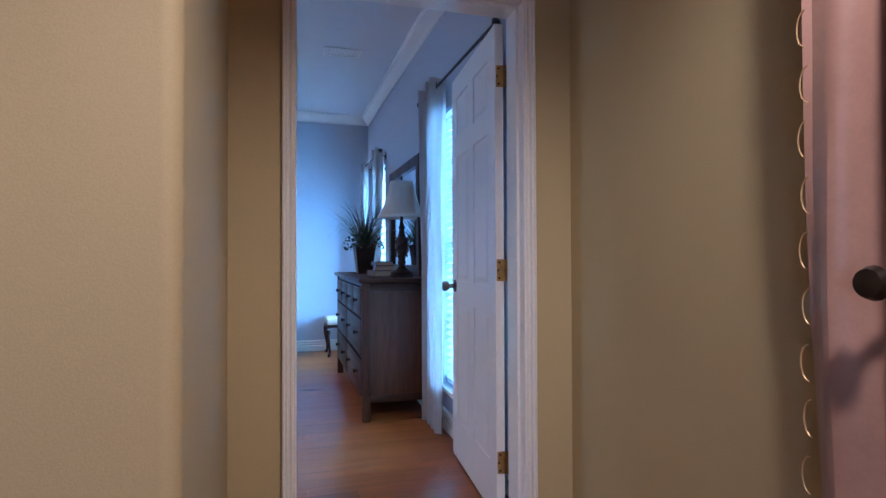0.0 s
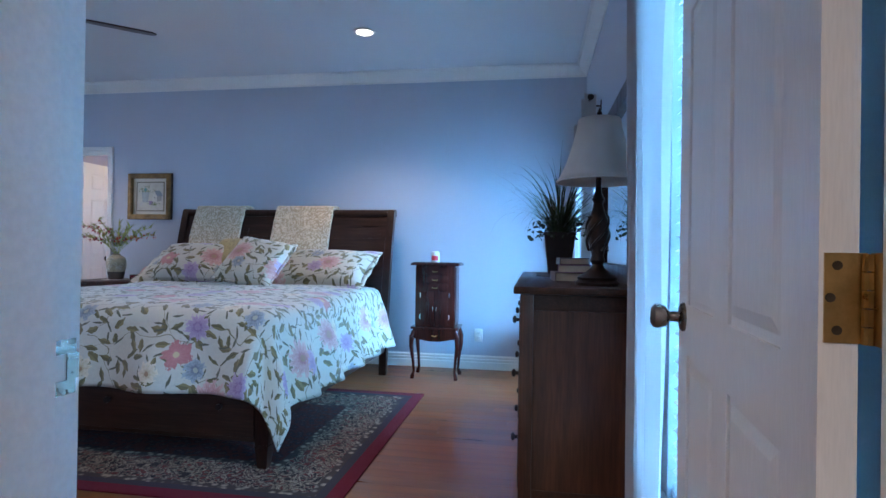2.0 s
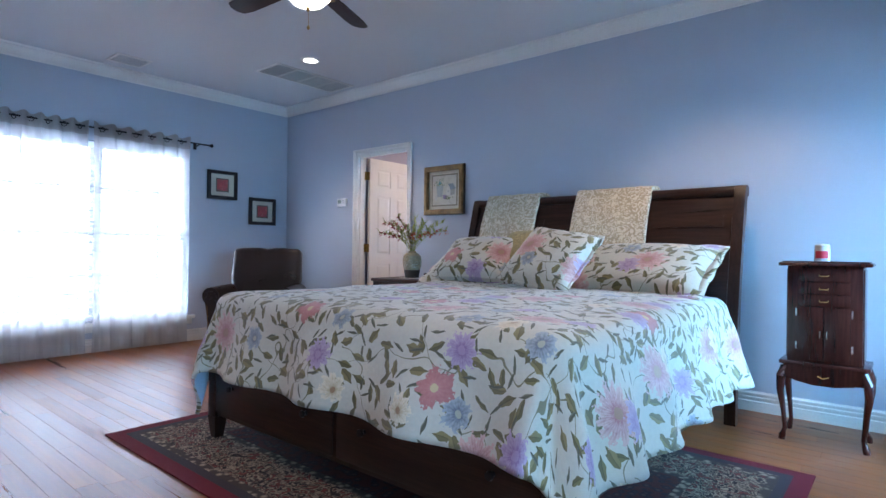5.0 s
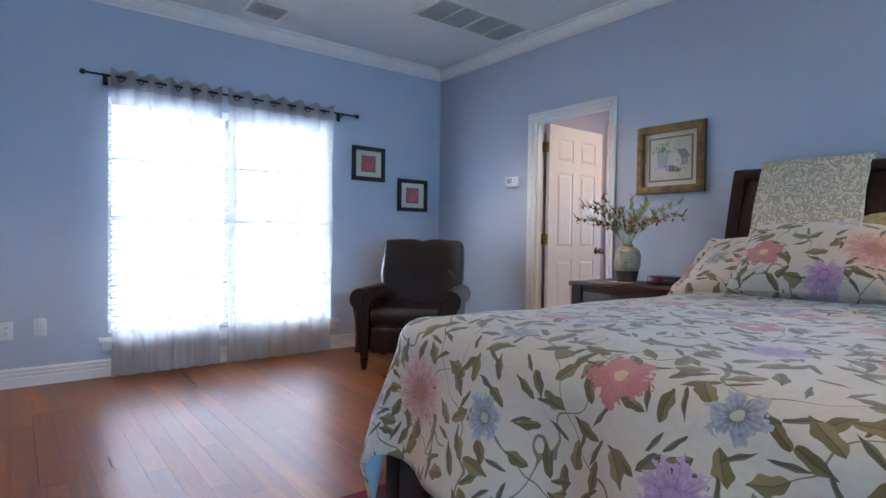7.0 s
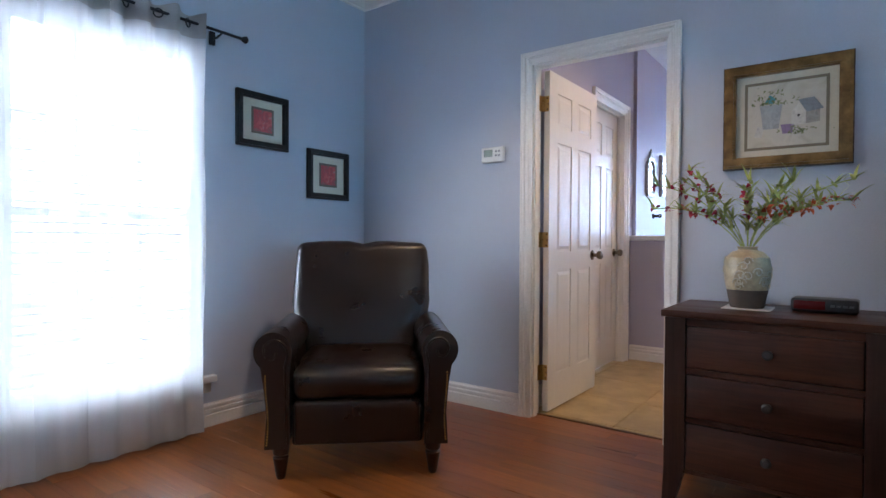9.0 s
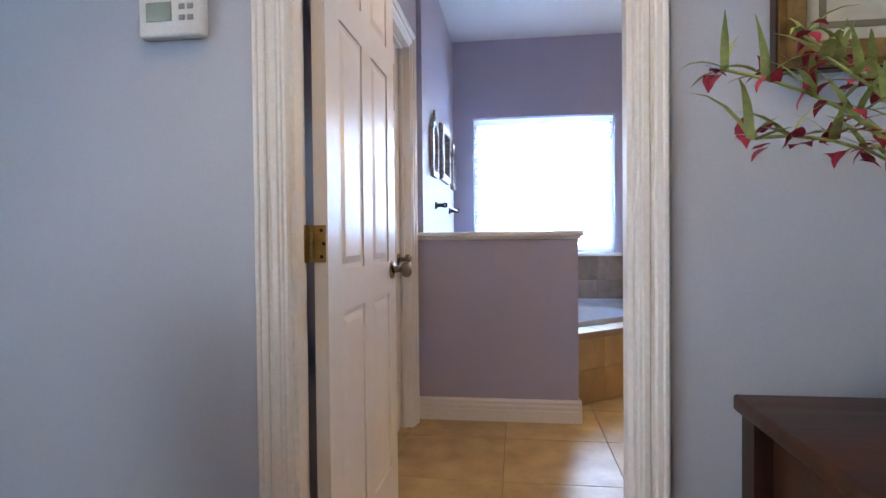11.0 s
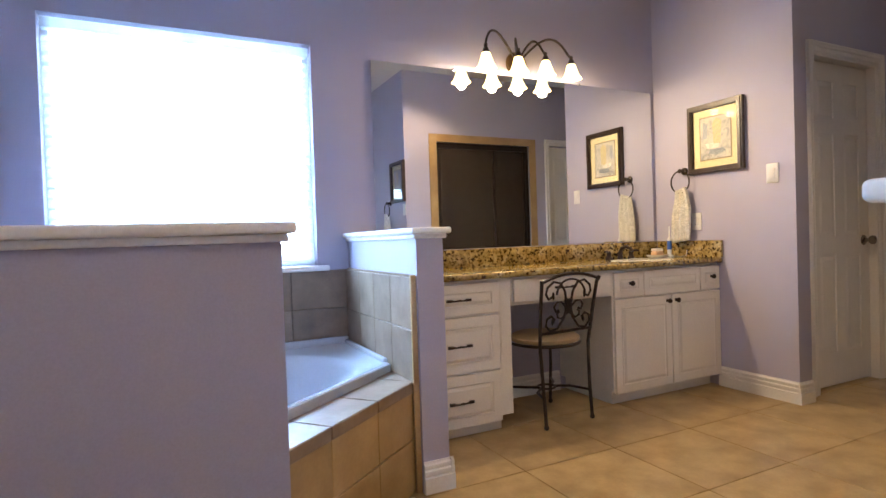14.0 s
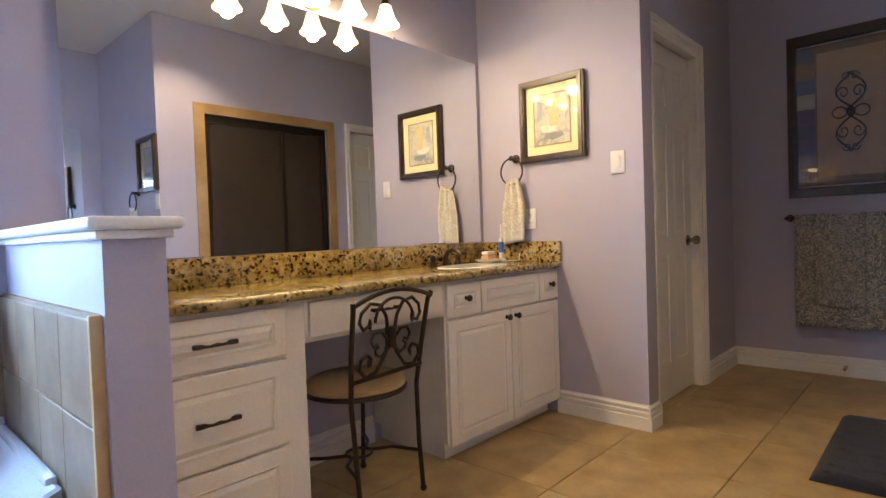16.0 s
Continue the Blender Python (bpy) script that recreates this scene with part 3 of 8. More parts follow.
def blind(w, h, m, label, tilt, pitch=0.044, depth=0.05, group="window blinds", fold=0.0):
    """A slatted blind: head rail, slats, ladder cords and bottom rail; hangs from z = h to 0."""
    t = thing("window_blind", label, "blind", m, group)
    part("head_rail", bx((0, -0.03, h - 0.045), (w, 0.03, h), 0.004), SLAT, t)
    part("bottom_rail", bx((0.002, -0.026, 0.004), (w - 0.002, 0.026, 0.024), 0.004), SLAT, t)
    n = int((h - 0.08) / pitch)
    sl = bmesh.new()
    pr = [(-depth / 2, 0), (-depth / 4, 0.003), (0, 0.004), (depth / 4, 0.003), (depth / 2, 0), (depth / 4, 0.0005), (0, 0.0015), (-depth / 4, 0.0005)]
    prism([(y, z) for y, z in pr], 0.004, w - 0.004, "YZ", sl)
    first = None
    for i in range(n):
        pm = pose(0, 0, 0.045 + i * pitch, tilt, 0, 0)
        if first is None:
            first = part("slat", sl, SLAT, t)
            first.matrix_basis = pm
        else:
            again(first, "slat", pm, t)
    for x in (w * 0.18, w * 0.82):
        part("cord", boxes(((x - 0.0015, -0.027, 0.02), (x + 0.0015, -0.0255, h - 0.04)), ((x - 0.0015, 0.0255, 0.02), (x + 0.0015, 0.027, h - 0.04))), SLAT, t)
    return t


# local +y of a window points outside
window_unit("window_1", 0.85, 1.73, pose(-5.52, 3.76, 0.28, 0, 0, 90), "white sash window behind a slatted blind", 3, 2)
window_unit("window_2", 0.85, 1.73, pose(-5.52, 4.65, 0.28, 0, 0, 90), "white sash window behind a slatted blind", 3, 2)
struct("trim", bx((-5.63, 4.61, 0.28), (-5.51, 4.65, 2.01)), FRAMEW, "white mullion between the two windows")
blind(0.835, 1.70, pose(-5.535, 3.768, 0.29, 0, 0, 90), "white slatted blind half open in the window", 18)
blind(0.835, 1.70, pose(-5.535, 4.658, 0.29, 0, 0, 90), "white slatted blind half open in the window", 18)
struct("sill_1", boxes(((-5.50, 3.70, 0.245), (-5.455, 5.56, 0.28)), ((-5.50, 3.72, 0.185), (-5.485, 5.54, 0.245)), bev=0.004), TRIM, "white painted window sill with apron")
window_unit("window_3", 0.72, 1.72, pose(1.34, 3.58, 0.28, 0, 0, -90), "white sash window behind a slatted blind", 3, 2)
blind(0.71, 1.69, pose(1.355, 3.573, 0.29, 0, 0, -90), "white slatted blind half open in the window", 24)
window_unit("window_4", 0.80, 1.72, pose(1.34, 6.42, 0.28, 0, 0, -90), "white sash window behind a slatted blind", 3, 2)
blind(0.785, 1.69, pose(1.355, 6.413, 0.29, 0, 0, -90), "white slatted blind half open in the window", 24)
struct("sill_2", bx((1.285, 2.80, 0.245), (1.32, 3.64, 0.28), 0.004), TRIM, "white painted window sill")
struct("sill_3", bx((1.285, 5.56, 0.245), (1.32, 6.48, 0.28), 0.004), TRIM, "white painted window sill")
window_unit("window_5", 1.19, 1.168, pose(-4.095, 10.39, 0.90, 0, 0, 0), "white framed bath window behind a blind", 1, 1, False)
blind(1.175, 1.145, pose(-4.088, 10.415, 0.910, 0, 0, 0), "white slatted blind nearly closed in the bath window", 48, 0.046)
struct("sill_4", boxes(((-4.14, 10.295, 0.872), (-2.86, 10.37, 0.90)), bev=0.006), TRIM, "white painted bath window sill")
# bright sky outside the windows
SKYGLOW = glow("bright_hazy_sky", (0.84, 0.94, 1.0), 1.0)
_nt = SKYGLOW.node_tree
_tc = _nt.nodes.new("ShaderNodeTexCoord")
_sp = _nt.nodes.new("ShaderNodeSeparateXYZ")
_nt.links.new(_tc.outputs["Object"], _sp.inputs[0])
_mr = put(_nt, "ShaderNodeMapRange", From_Min=-0.2, From_Max=2.4)
_nt.links.new(_sp.outputs[2], _mr.inputs[0])
_rg = ramp(_nt, _mr.outputs[0], [(0.0, (0.62, 0.84, 0.84)), (0.42, (0.74, 0.92, 0.97)), (0.60, (0.94, 0.99, 1.0)), (1.0, (1.0, 1.0, 1.0))])
_nt.links.new(_rg.outputs[0], _nt.nodes["Principled BSDF"].inputs["Emission Color"])
_nt.nodes["Principled BSDF"].inputs["Emission Strength"].default_value = 2.9
SKYWHITE = glow("bright_white_sky", (0.92, 0.97, 1.0), 9.0)
SKYTEAL = glow("bright_blue_sky", (0.35, 0.78, 0.95), 2.4)
for _n, _a, _b, _m in (("backdrop_west", (-6.4, 2.2, -0.5), (-6.38, 7.0, 3.4), SKYGLOW), ("backdrop_east", (2.2, 1.4, -0.5), (2.22, 8.0, 3.4), SKYTEAL), ("backdrop_north", (-5.6, 11.5, -0.5), (-1.6, 11.52, 3.4), SKYWHITE)):
    struct(_n, bx(_a, _b), _m, "bright sky seen through the window", False)

# ---- curtains ----
ROD = BLACKM


def rod(name, p0, p1, m_label, brackets=(0.08, 0.92)):
    """A curtain rod between two points along y, with finials and wall brackets towards side."""
    (x, y0, z), (_, y1, _) = p0, p1
    t = thing("curtain_rod", m_label, "curtain rod", pose(x, y0, z))
    L = y1 - y0
    part("bar", tube([(0, 0, 0), (0, L, 0)], 0.008, 10), ROD, t)
    prof = [(0, 0), (0.009, 0.002), (0.010, 0.012), (0.006, 0.016), (0.014, 0.026), (0.021, 0.045), (0.016, 0.052), (0.006, 0.060), (0, 0.061)]
    for yy, s in ((0, 1), (L, -1)):
        b = part("finial", lathe(prof, 14), ROD, t, "black trumpet finial")
        b.matrix_basis = pose(0, yy - 0.001 * s, 0, 90 * s, 0, 0)
    side = -1 if x < -2 else 1
    for k in brackets:
        part("bracket", tube([(0, L * k, -0.01), (side * 0.045, L * k, -0.02), (side * 0.085, L * k, -0.02)], 0.006, 8), ROD, t)
        part("bracket_plate", bx((side * 0.08, L * k - 0.015, -0.05), (side * 0.099, L * k + 0.015, 0.02), 0.002), ROD, t)
    return t


def drape(name, x, y0, y1, z0, z1, folds, amp, material, label, seed, head=0.0, head_mat=None, side=1, rings=6):
    """A hanging curtain panel with folds that open towards the hem, a header band and grommets."""
    rnd = random.Random(seed)
    t = thing(name, label, "curtain", pose(x, y0, z0), "window curtains")
    ph = rnd.uniform(0, 6)
    jit = [rnd.uniform(0.6, 1.3) for _ in range(folds * 2 + 3)]

    def sheet(za, zb, ny, nz, off=0.0):
        bm = bmesh.new()
        rows = []
        for j in range(nz + 1):
            z = za + (zb - za) * j / nz
            k = (z1 - z) / (z1 - z0)
            row = []
            for i in range(ny + 1):
                u = i / ny
                a = amp * jit[int(u * folds * 2)] * (0.55 + 0.55 * (1 - k))
                xx = off + a * math.sin(2 * math.pi * folds * u + ph + 0.25 * math.sin(3 * z)) + 0.25 * a * math.sin(2 * math.pi * folds * 2.3 * u + 1.7 * z)
                row.append(bm.verts.new((side * xx, (y1 - y0) * u + 0.006 * math.sin(5 * z + 9 * u), z - z0 + (0.012 * math.sin(2 * math.pi * folds * u + ph) if z > z1 - 0.05 else 0))))
            rows.append(row)
        for a, b in zip(rows, rows[1:]):
            for i in range(ny):
                bm.faces.new((a[i], a[i + 1], b[i + 1], b[i]))
        return bm
    zc = z1 - head
    part("cloth", sheet(z0, zc, folds * 14, 20), material, t)
    if head:
        hd = part("header", sheet(zc, z1, folds * 14, 3), head_mat, t, "grey header band with metal grommets")
        for k in range(rings):
            u = (k + 0.5) / rings
            g = bmesh.new()
            tube([(side * 0.0, 0.021 * math.cos(q), 0.021 * math.sin(q)) for q in [2 * math.pi * w / 14 for w in range(15)]], 0.0035, 6, g, False)
            gp = part("grommet", g, BLACKM, t)
            gp.matrix_basis = pose(0, (y1 - y0) * u, z1 - z0 - head * 0.5 + 0.006, 0, 0, 35 if k % 2 else -35)
    # hem
    part("hem", sheet(z0, z0 + 0.10, folds * 14, 2, 0.003), material, t)
    return t


HEADM = plain("taupe_header_cloth", (0.36, 0.33, 0.32), 0.9, 0, 0.08, 20, 0.2, 400)
rod("rod", (-5.40, 3.64, 2.11), (-5.40, 5.65, 2.11), "black curtain rod across the double window", (0.05, 0.5, 0.95))
drape("curtain", -5.40, 3.765, 4.50, 0.015, 2.155, 6, 0.024, SHEER, "sheer grey-white curtain on grommets in front of the window", 3, 0.12, HEADM, 1, 6)
drape("curtain", -5.40, 4.55, 5.44, 0.015, 2.155, 6, 0.024, SHEER, "sheer grey-white curtain on grommets in front of the window", 8, 0.12, HEADM, 1, 6)
rod("rod", (1.235, 2.50, 2.11), (1.235, 3.80, 2.11), "black curtain rod above the narrow window", (0.1, 0.95))
drape("curtain", 1.235, 3.36, 3.74, 0.015, 2.155, 4, 0.030, CURTAIN, "grey-white linen curtain glowing with daylight", 5, 0.10, CURTAIN, -1, 4)
rod("rod", (1.235, 5.46, 2.09), (1.235, 6.55, 2.09), "black curtain rod above the narrow window", (0.1, 0.9))
drape("curtain", 1.235, 5.49, 5.72, 0.015, 2.135, 3, 0.030, CURTAIN, "grey linen curtain hanging beside the mirror", 6, 0.10, CURTAIN, -1, 3)
drape("curtain", 1.235, 6.36, 6.52, 0.015, 2.135, 2, 0.030, SHEER, "grey-white linen curtain glowing with daylight", 7, 0.10, CURTAIN, -1, 3)
# hall curtain in rose satin with a dark holdback
SATIN = plain("rose_brown_satin", (0.36, 0.20, 0.15), 0.36, 0, 0.18, 5, 0.05, 120, sheen=0.3)
_c = drape("curtain", 1.33, -0.6, 1.03, 0.02, 2.45, 9, 0.050, SATIN, "rose-brown satin curtain with a gold embroidered edge", 12, 0, None, -1, 0)
GOLDTH = plain("gold_thread", (0.62, 0.42, 0.20), 0.4, 0.3)
for _k in range(22):
    _z = 0.12 + _k * 0.105
    _g = tube([(-0.050 - 0.006 * (_k % 2), 1.60 + 0.017 * math.sin(q), _z + 0.035 * math.cos(q)) for q in [math.pi * w / 8 for w in range(9)]], 0.0016, 5, None, False)
    part("embroidered_loop", _g, GOLDTH, _c, "gold looped edge stitching")
_h = thing("curtain_holdback", "dark bronze curtain holdback knob on the hall wall", "holdback", pose(1.399, 0.87, 1.03, 0, -90, 0))
part("stem", lathe([(0, 0), (0.030, 0), (0.030, 0.006), (0.011, 0.012), (0.010, 0.115), (0.016, 0.125)], 14), BRONZE, _h)
part("knob", lathe([(0.010, 0.115), (0.024, 0.122), (0.030, 0.138), (0.024, 0.154), (0, 0.160)], 14), BRONZE, _h)

# ---- bed ----
def floral(name, ground, scale=1.0):
    """Printed cotton: large and small blossoms, leaves and winding stems on a pale ground, in cloth metres."""
    m, nt, p = mat(name)
    N, L = nt.nodes, nt.links
    uv = N.new("ShaderNodeUVMap")

    def mth(op, a, b=None, c=None):
        n = N.new("ShaderNodeMath")
        n.operation = op
        for i, v in enumerate((a, b, c)):
            if v is None:
                continue
            if hasattr(v, "is_output"):
                L.new(v, n.inputs[i])
            else:
                n.inputs[i].default_value = v
        return n.outputs[0]

    def warp(offs, amt, sc):
        mp = N.new("ShaderNodeMapping")
        mp.inputs["Location"].default_value = offs
        L.new(uv.outputs[0], mp.inputs[0])
        nz = put(nt, "ShaderNodeTexNoise", Scale=sc, Detail=2.0)
        L.new(mp.outputs[0], nz.inputs["Vector"])
        s = N.new("ShaderNodeVectorMath")
        s.operation = "MULTIPLY_ADD"
        L.new(nz.outputs["Color"], s.inputs[0])
        s.inputs[1].default_value = (amt, amt, 0)
        L.new(mp.outputs[0], s.inputs[2])
        return s.outputs[0]

    def cells(offs, size, jitter, amt=0.04, sc=9.0):
        """Distance and angle from each cell's centre, in metres, and the cell's random colour."""
        w = warp(offs, amt, sc)
        v = N.new("ShaderNodeTexVoronoi")
        v.voronoi_dimensions = "2D"
        v.inputs["Scale"].default_value = 1 / size
        v.inputs["Randomness"].default_value = jitter
        L.new(w, v.inputs["Vector"])
        d = N.new("ShaderNodeVectorMath")
        d.operation = "SUBTRACT"
        L.new(w, d.inputs[0])
        L.new(v.outputs["Position"], d.inputs[1])
        s = N.new("ShaderNodeSeparateXYZ")
        L.new(d.outputs[0], s.inputs[0])
        c = N.new("ShaderNodeSeparateColor")
        L.new(v.outputs["Color"], c.inputs[0])
        return s.outputs[0], s.outputs[1], c.outputs

    def over(col, mask, new_col):
        return mixc(nt, mask, col, new_col)

    col = (*ground, 1)
    fine = put(nt, "ShaderNodeTexNoise", Scale=60.0, Detail=3.0)
    L.new(uv.outputs[0], fine.inputs["Vector"])
    rg = ramp(nt, fine.outputs[0], [(0.35, sh(ground, 0.93)), (0.65, ground)])
    col = rg.outputs[0]
    # winding stems
    for offs, sc, ang in (((0.3, 0.1, 0), 2.6, 0.6), ((1.7, 0.9, 0), 3.1, -0.7), ((2.9, 0.4, 0), 2.9, 1.5)):
        w = warp(offs, 0.48, 3.6)
        mp = N.new("ShaderNodeMapping")
        mp.inputs["Rotation"].default_value = (0, 0, ang)
        L.new(w, mp.inputs[0])
        s = N.new("ShaderNodeSeparateXYZ")
        L.new(mp.outputs[0], s.inputs[0])
        tri = mth("PINGPONG", mth("MULTIPLY", s.outputs[0], sc), 0.5)
        gate = put(nt, "ShaderNodeTexNoise", Scale=3.0, Detail=1.0)
        L.new(w, gate.inputs["Vector"])
        mask = mth("MULTIPLY", mth("LESS_THAN", tri, 0.0022 * sc), mth("GREATER_THAN", gate.outputs[0], 0.40))
        col = over(col, mask, (0.19, 0.175, 0.10))
    # leaves
    for offs, size, a, b, cc, cut in (((0.11, 0.37, 0), 0.088, 0.038, 0.0125, (0.115, 0.098, 0.034), 0.72), ((0.53, 0.71, 0), 0.094, 0.038, 0.017, (0.155, 0.125, 0.045), 0.66), ((0.9, 0.2, 0), 0.078, 0.034, 0.006, (0.10, 0.095, 0.055), 0.74)):
        x, y, c = cells(offs, size, 0.9)
        an = mth("MULTIPLY", c[0], 6.28)
        cs, sn = mth("COSINE", an), mth("SINE", an)
        lx = mth("ADD", mth("MULTIPLY", x, cs), mth("MULTIPLY", y, sn))
        ly = mth("SUBTRACT", mth("MULTIPLY", y, cs), mth("MULTIPLY", x, sn))
        lob = mth("MULTIPLY", mth("SINE", mth("MULTIPLY", lx, 190.0)), 0.12)
        q = mth("ADD", mth("ABSOLUTE", mth("DIVIDE", ly, b)), mth("POWER", mth("ABSOLUTE", mth("DIVIDE", lx, a)), 1.8))
        body = mth("MULTIPLY", mth("LESS_THAN", mth("ADD", q, lob), 1.0), mth("LESS_THAN", c[1], cut))
        vein = mth("MULTIPLY", body, mth("LESS_THAN", mth("ABSOLUTE", ly), 0.0016))
        tone = mixc(nt, mth("GREATER_THAN", ly, 0.0), cc, sh(cc, 1.45))
        col = over(col, body, tone)
        col = over(col, vein, sh(cc, 0.75))
    # blossoms, with frayed petals
    ragged = put(nt, "ShaderNodeTexNoise", Scale=75.0, Detail=2.0)
    L.new(uv.outputs[0], ragged.inputs["Vector"])
    for offs, size, r, pet, cin, cout, ctr, lo, hi in (
            ((0.21, 0.05, 0), 0.40, 0.100, 13, (0.36, 0.13, 0.13), (0.60, 0.38, 0.34), (0.36, 0.20, 0.13), 0.0, 0.52),
            ((0.21, 0.05, 0), 0.40, 0.070, 5, (0.52, 0.22, 0.20), (0.44, 0.16, 0.15), (0.58, 0.46, 0.24), 0.52, 0.82),
            ((0.47, 0.31, 0), 0.34, 0.066, 9, (0.25, 0.14, 0.28), (0.44, 0.33, 0.46), (0.36, 0.24, 0.38), 0.0, 0.46),
            ((0.77, 0.66, 0), 0.30, 0.052, 6, (0.13, 0.15, 0.19), (0.34, 0.37, 0.41), (0.40, 0.38, 0.30), 0.0, 0.36),
            ((0.61, 0.13, 0), 0.36, 0.058, 8, (0.50, 0.38, 0.22), (0.72, 0.62, 0.46), (0.35, 0.20, 0.10), 0.0, 0.30)):
        x, y, c = cells(offs, size, 0.75)
        d = mth("SQRT", mth("ADD", mth("MULTIPLY", x, x), mth("MULTIPLY", y, y)))
        an = mth("ADD", mth("ARCTAN2", y, x), mth("MULTIPLY", c[2], 6.28))
        edge = mth("ADD", mth("MULTIPLY", mth("ABSOLUTE", mth("SINE", mth("MULTIPLY", an, pet / 2))), 0.30), 0.72)
        edge = mth("ADD", edge, mth("MULTIPLY", mth("SUBTRACT", ragged.outputs[0], 0.5), 1.1))
        nrm = mth("DIVIDE", mth("DIVIDE", d, r), edge)
        keep = mth("MULTIPLY", mth("GREATER_THAN", c[0], lo), mth("LESS_THAN", c[0], hi))
        body = mth("MULTIPLY", mth("LESS_THAN", nrm, 1.0), keep)
        rings = mth("MULTIPLY", mth("SINE", mth("MULTIPLY", nrm, 15.0)), 0.14)
        stri = mth("MULTIPLY", mth("SINE", mth("MULTIPLY", an, pet * 3.0)), 0.16)
        tone = mixc(nt, mth("ADD", mth("ADD", mth("ADD", nrm, rings), stri), mth("MULTIPLY", mth("SUBTRACT", ragged.outputs[0], 0.5), 1.6)), cin, cout)
        col = over(col, body, tone)
        core = mth("MULTIPLY", mth("LESS_THAN", d, r * 0.22), keep)
        col = over(col, core, ctr)
    L.new(col, p.inputs["Base Color"])
    p.inputs["Roughness"].default_value = 0.55
    p.inputs["Sheen Weight"].default_value = 0.25
    wv = put(nt, "ShaderNodeTexNoise", Scale=240.0, Detail=2.0)
    L.new(uv.outputs[0], wv.inputs["Vector"])
    wr = put(nt, "ShaderNodeTexNoise", Scale=7.0, Detail=4.0)
    L.new(uv.outputs[0], wr.inputs["Vector"])
    ad = mth("ADD", mth("MULTIPLY", wv.outputs[0], 0.12), mth("MULTIPLY", wr.outputs[0], 1.0))
    bump(nt, p, ad, 0.55, 0.008)
    return m


FLORAL = floral("floral_print_cotton", (0.57, 0.53, 0.44))
BLUELIN = plain("pale_blue_lining", (0.42, 0.55, 0.66), 0.7, 0, 0.06, 8, 0.1)


def uvset(bm, fn):
    lay = bm.loops.layers.uv.new("UVMap")
    for f in bm.faces:
        for lp in f.loops:
            lp[lay].uv = fn(lp.vert)


BED = thing("bed", "dark cherry sleigh bed with a storage footboard", "bed", pose(-1.385, 5.2, 0))
_hw = 1.035
# sleigh headboard: a curved section swept across
def sleigh(y0, thick, z0, z1, curl):
    f, b = [], []
    for i in range(15):
        k = i / 14
        z = z0 + (z1 - z0) * k
        y = y0 + 0.26 * max(0, k - 0.12) ** 1.7
        f.append((y, z))
        b.append((y + thick, z - 0.02 * k))
    top = [(f[-1][0] + 0.012, z1 + 0.016), (f[-1][0] + 0.04, z1 + 0.022), (f[-1][0] + curl, z1 + 0.012), (f[-1][0] + curl + 0.012, z1 - 0.02), (f[-1][0] + curl, z1 - 0.045)]
    return f + top + b[::-1]
part("headboard", prism(sleigh(1.10, 0.030, 0.30, 1.41, 0.055), -_hw + 0.06, _hw - 0.06, "YZ"), DARKWX, BED)
for sx in (-1, 1):
    part("headboard_post", prism(sleigh(1.07, 0.062, 0.0, 1.412, 0.085), sx * _hw, sx * (_hw - 0.062), "YZ"), DARKW, BED)
part("top_rail", prism([(y + 1.303, z + 1.395) for y, z in arc((0, 0), 0.034, 0, 342, 18)], -_hw + 0.062, _hw - 0.062, "YZ"), DARKWX, BED)
for a, b in ((-0.97, -0.34), (-0.32, 0.32), (0.34, 0.97)):
    q = bmesh.new()
    f = [(1.10 + 0.26 * max(0, k / 14 - 0.12) ** 1.7 - 0.006, 0.30 + 1.11 * k / 14) for k in range(5, 13)]
    for x0, x1 in ((a, a + 0.05), (b - 0.05, b)):
        prism(f + [(y + 0.02, z) for y, z in f[::-1]], x0, x1, "YZ", q)
    prism([(f[-2][0] - 0.002, f[-2][1]), (f[-1][0] - 0.002, f[-1][1]), (f[-1][0] + 0.02, f[-1][1]), (f[-2][0] + 0.02, f[-2][1])], a + 0.05, b - 0.05, "YZ", q)
    part("panel_frame", q, DARKWX, BED)
# footboard with two drawers
part("footboard", bx((-_hw + 0.05, -1.03, 0.13), (_hw - 0.05, -0.98, 0.42), 0.006), DARKWX, BED)
for a, b in ((-_hw + 0.075, -0.015), (0.015, _hw - 0.075)):
    dr = part("drawer", bx((a, -1.043, 0.155), (b, -1.031, 0.395), 0.006), DARKWX, BED)
    for x in (a + (b - a) * 0.18, a + (b - a) * 0.82):
        k = part("knob", lathe([(0, 0), (0.010, 0), (0.008, 0.010), (0.016, 0.018), (0.014, 0.028), (0, 0.030)], 12), BLACKM, dr)
        k.matrix_basis = pose(x, -1.043, 0.30, 90, 0, 0)
for sx in (-1, 1):
    part("foot_post", bx((sx * (_hw - 0.07), -1.045, 0.12), (sx * _hw, -0.975, 0.43), 0.006), DARKW, BED)
    lg = bmesh.new()
    o = [lg.verts.new((sx * (_hw - 0.07 * i), -1.045 + 0.07 * j, 0.12)) for i, j in ((0, 0), (1, 0), (1, 1), (0, 1))]
    q = [lg.verts.new((sx * (_hw - 0.012 - 0.045 * i), -1.033 + 0.045 * j, 0.006)) for i, j in ((0, 0), (1, 0), (1, 1), (0, 1))]
    for k in range(4):
        lg.faces.new((o[k], o[(k + 1) % 4], q[(k + 1) % 4], q[k]))
    lg.faces.new(q)
    bmesh.ops.recalc_face_normals(lg, faces=lg.faces)
    part("leg", lg, DARKW, BED)
    part("side_rail", bx((sx * (_hw - 0.05), -0.975, 0.20), (sx * (_hw - 0.012), 1.09, 0.40), 0.005), DARKW, BED)
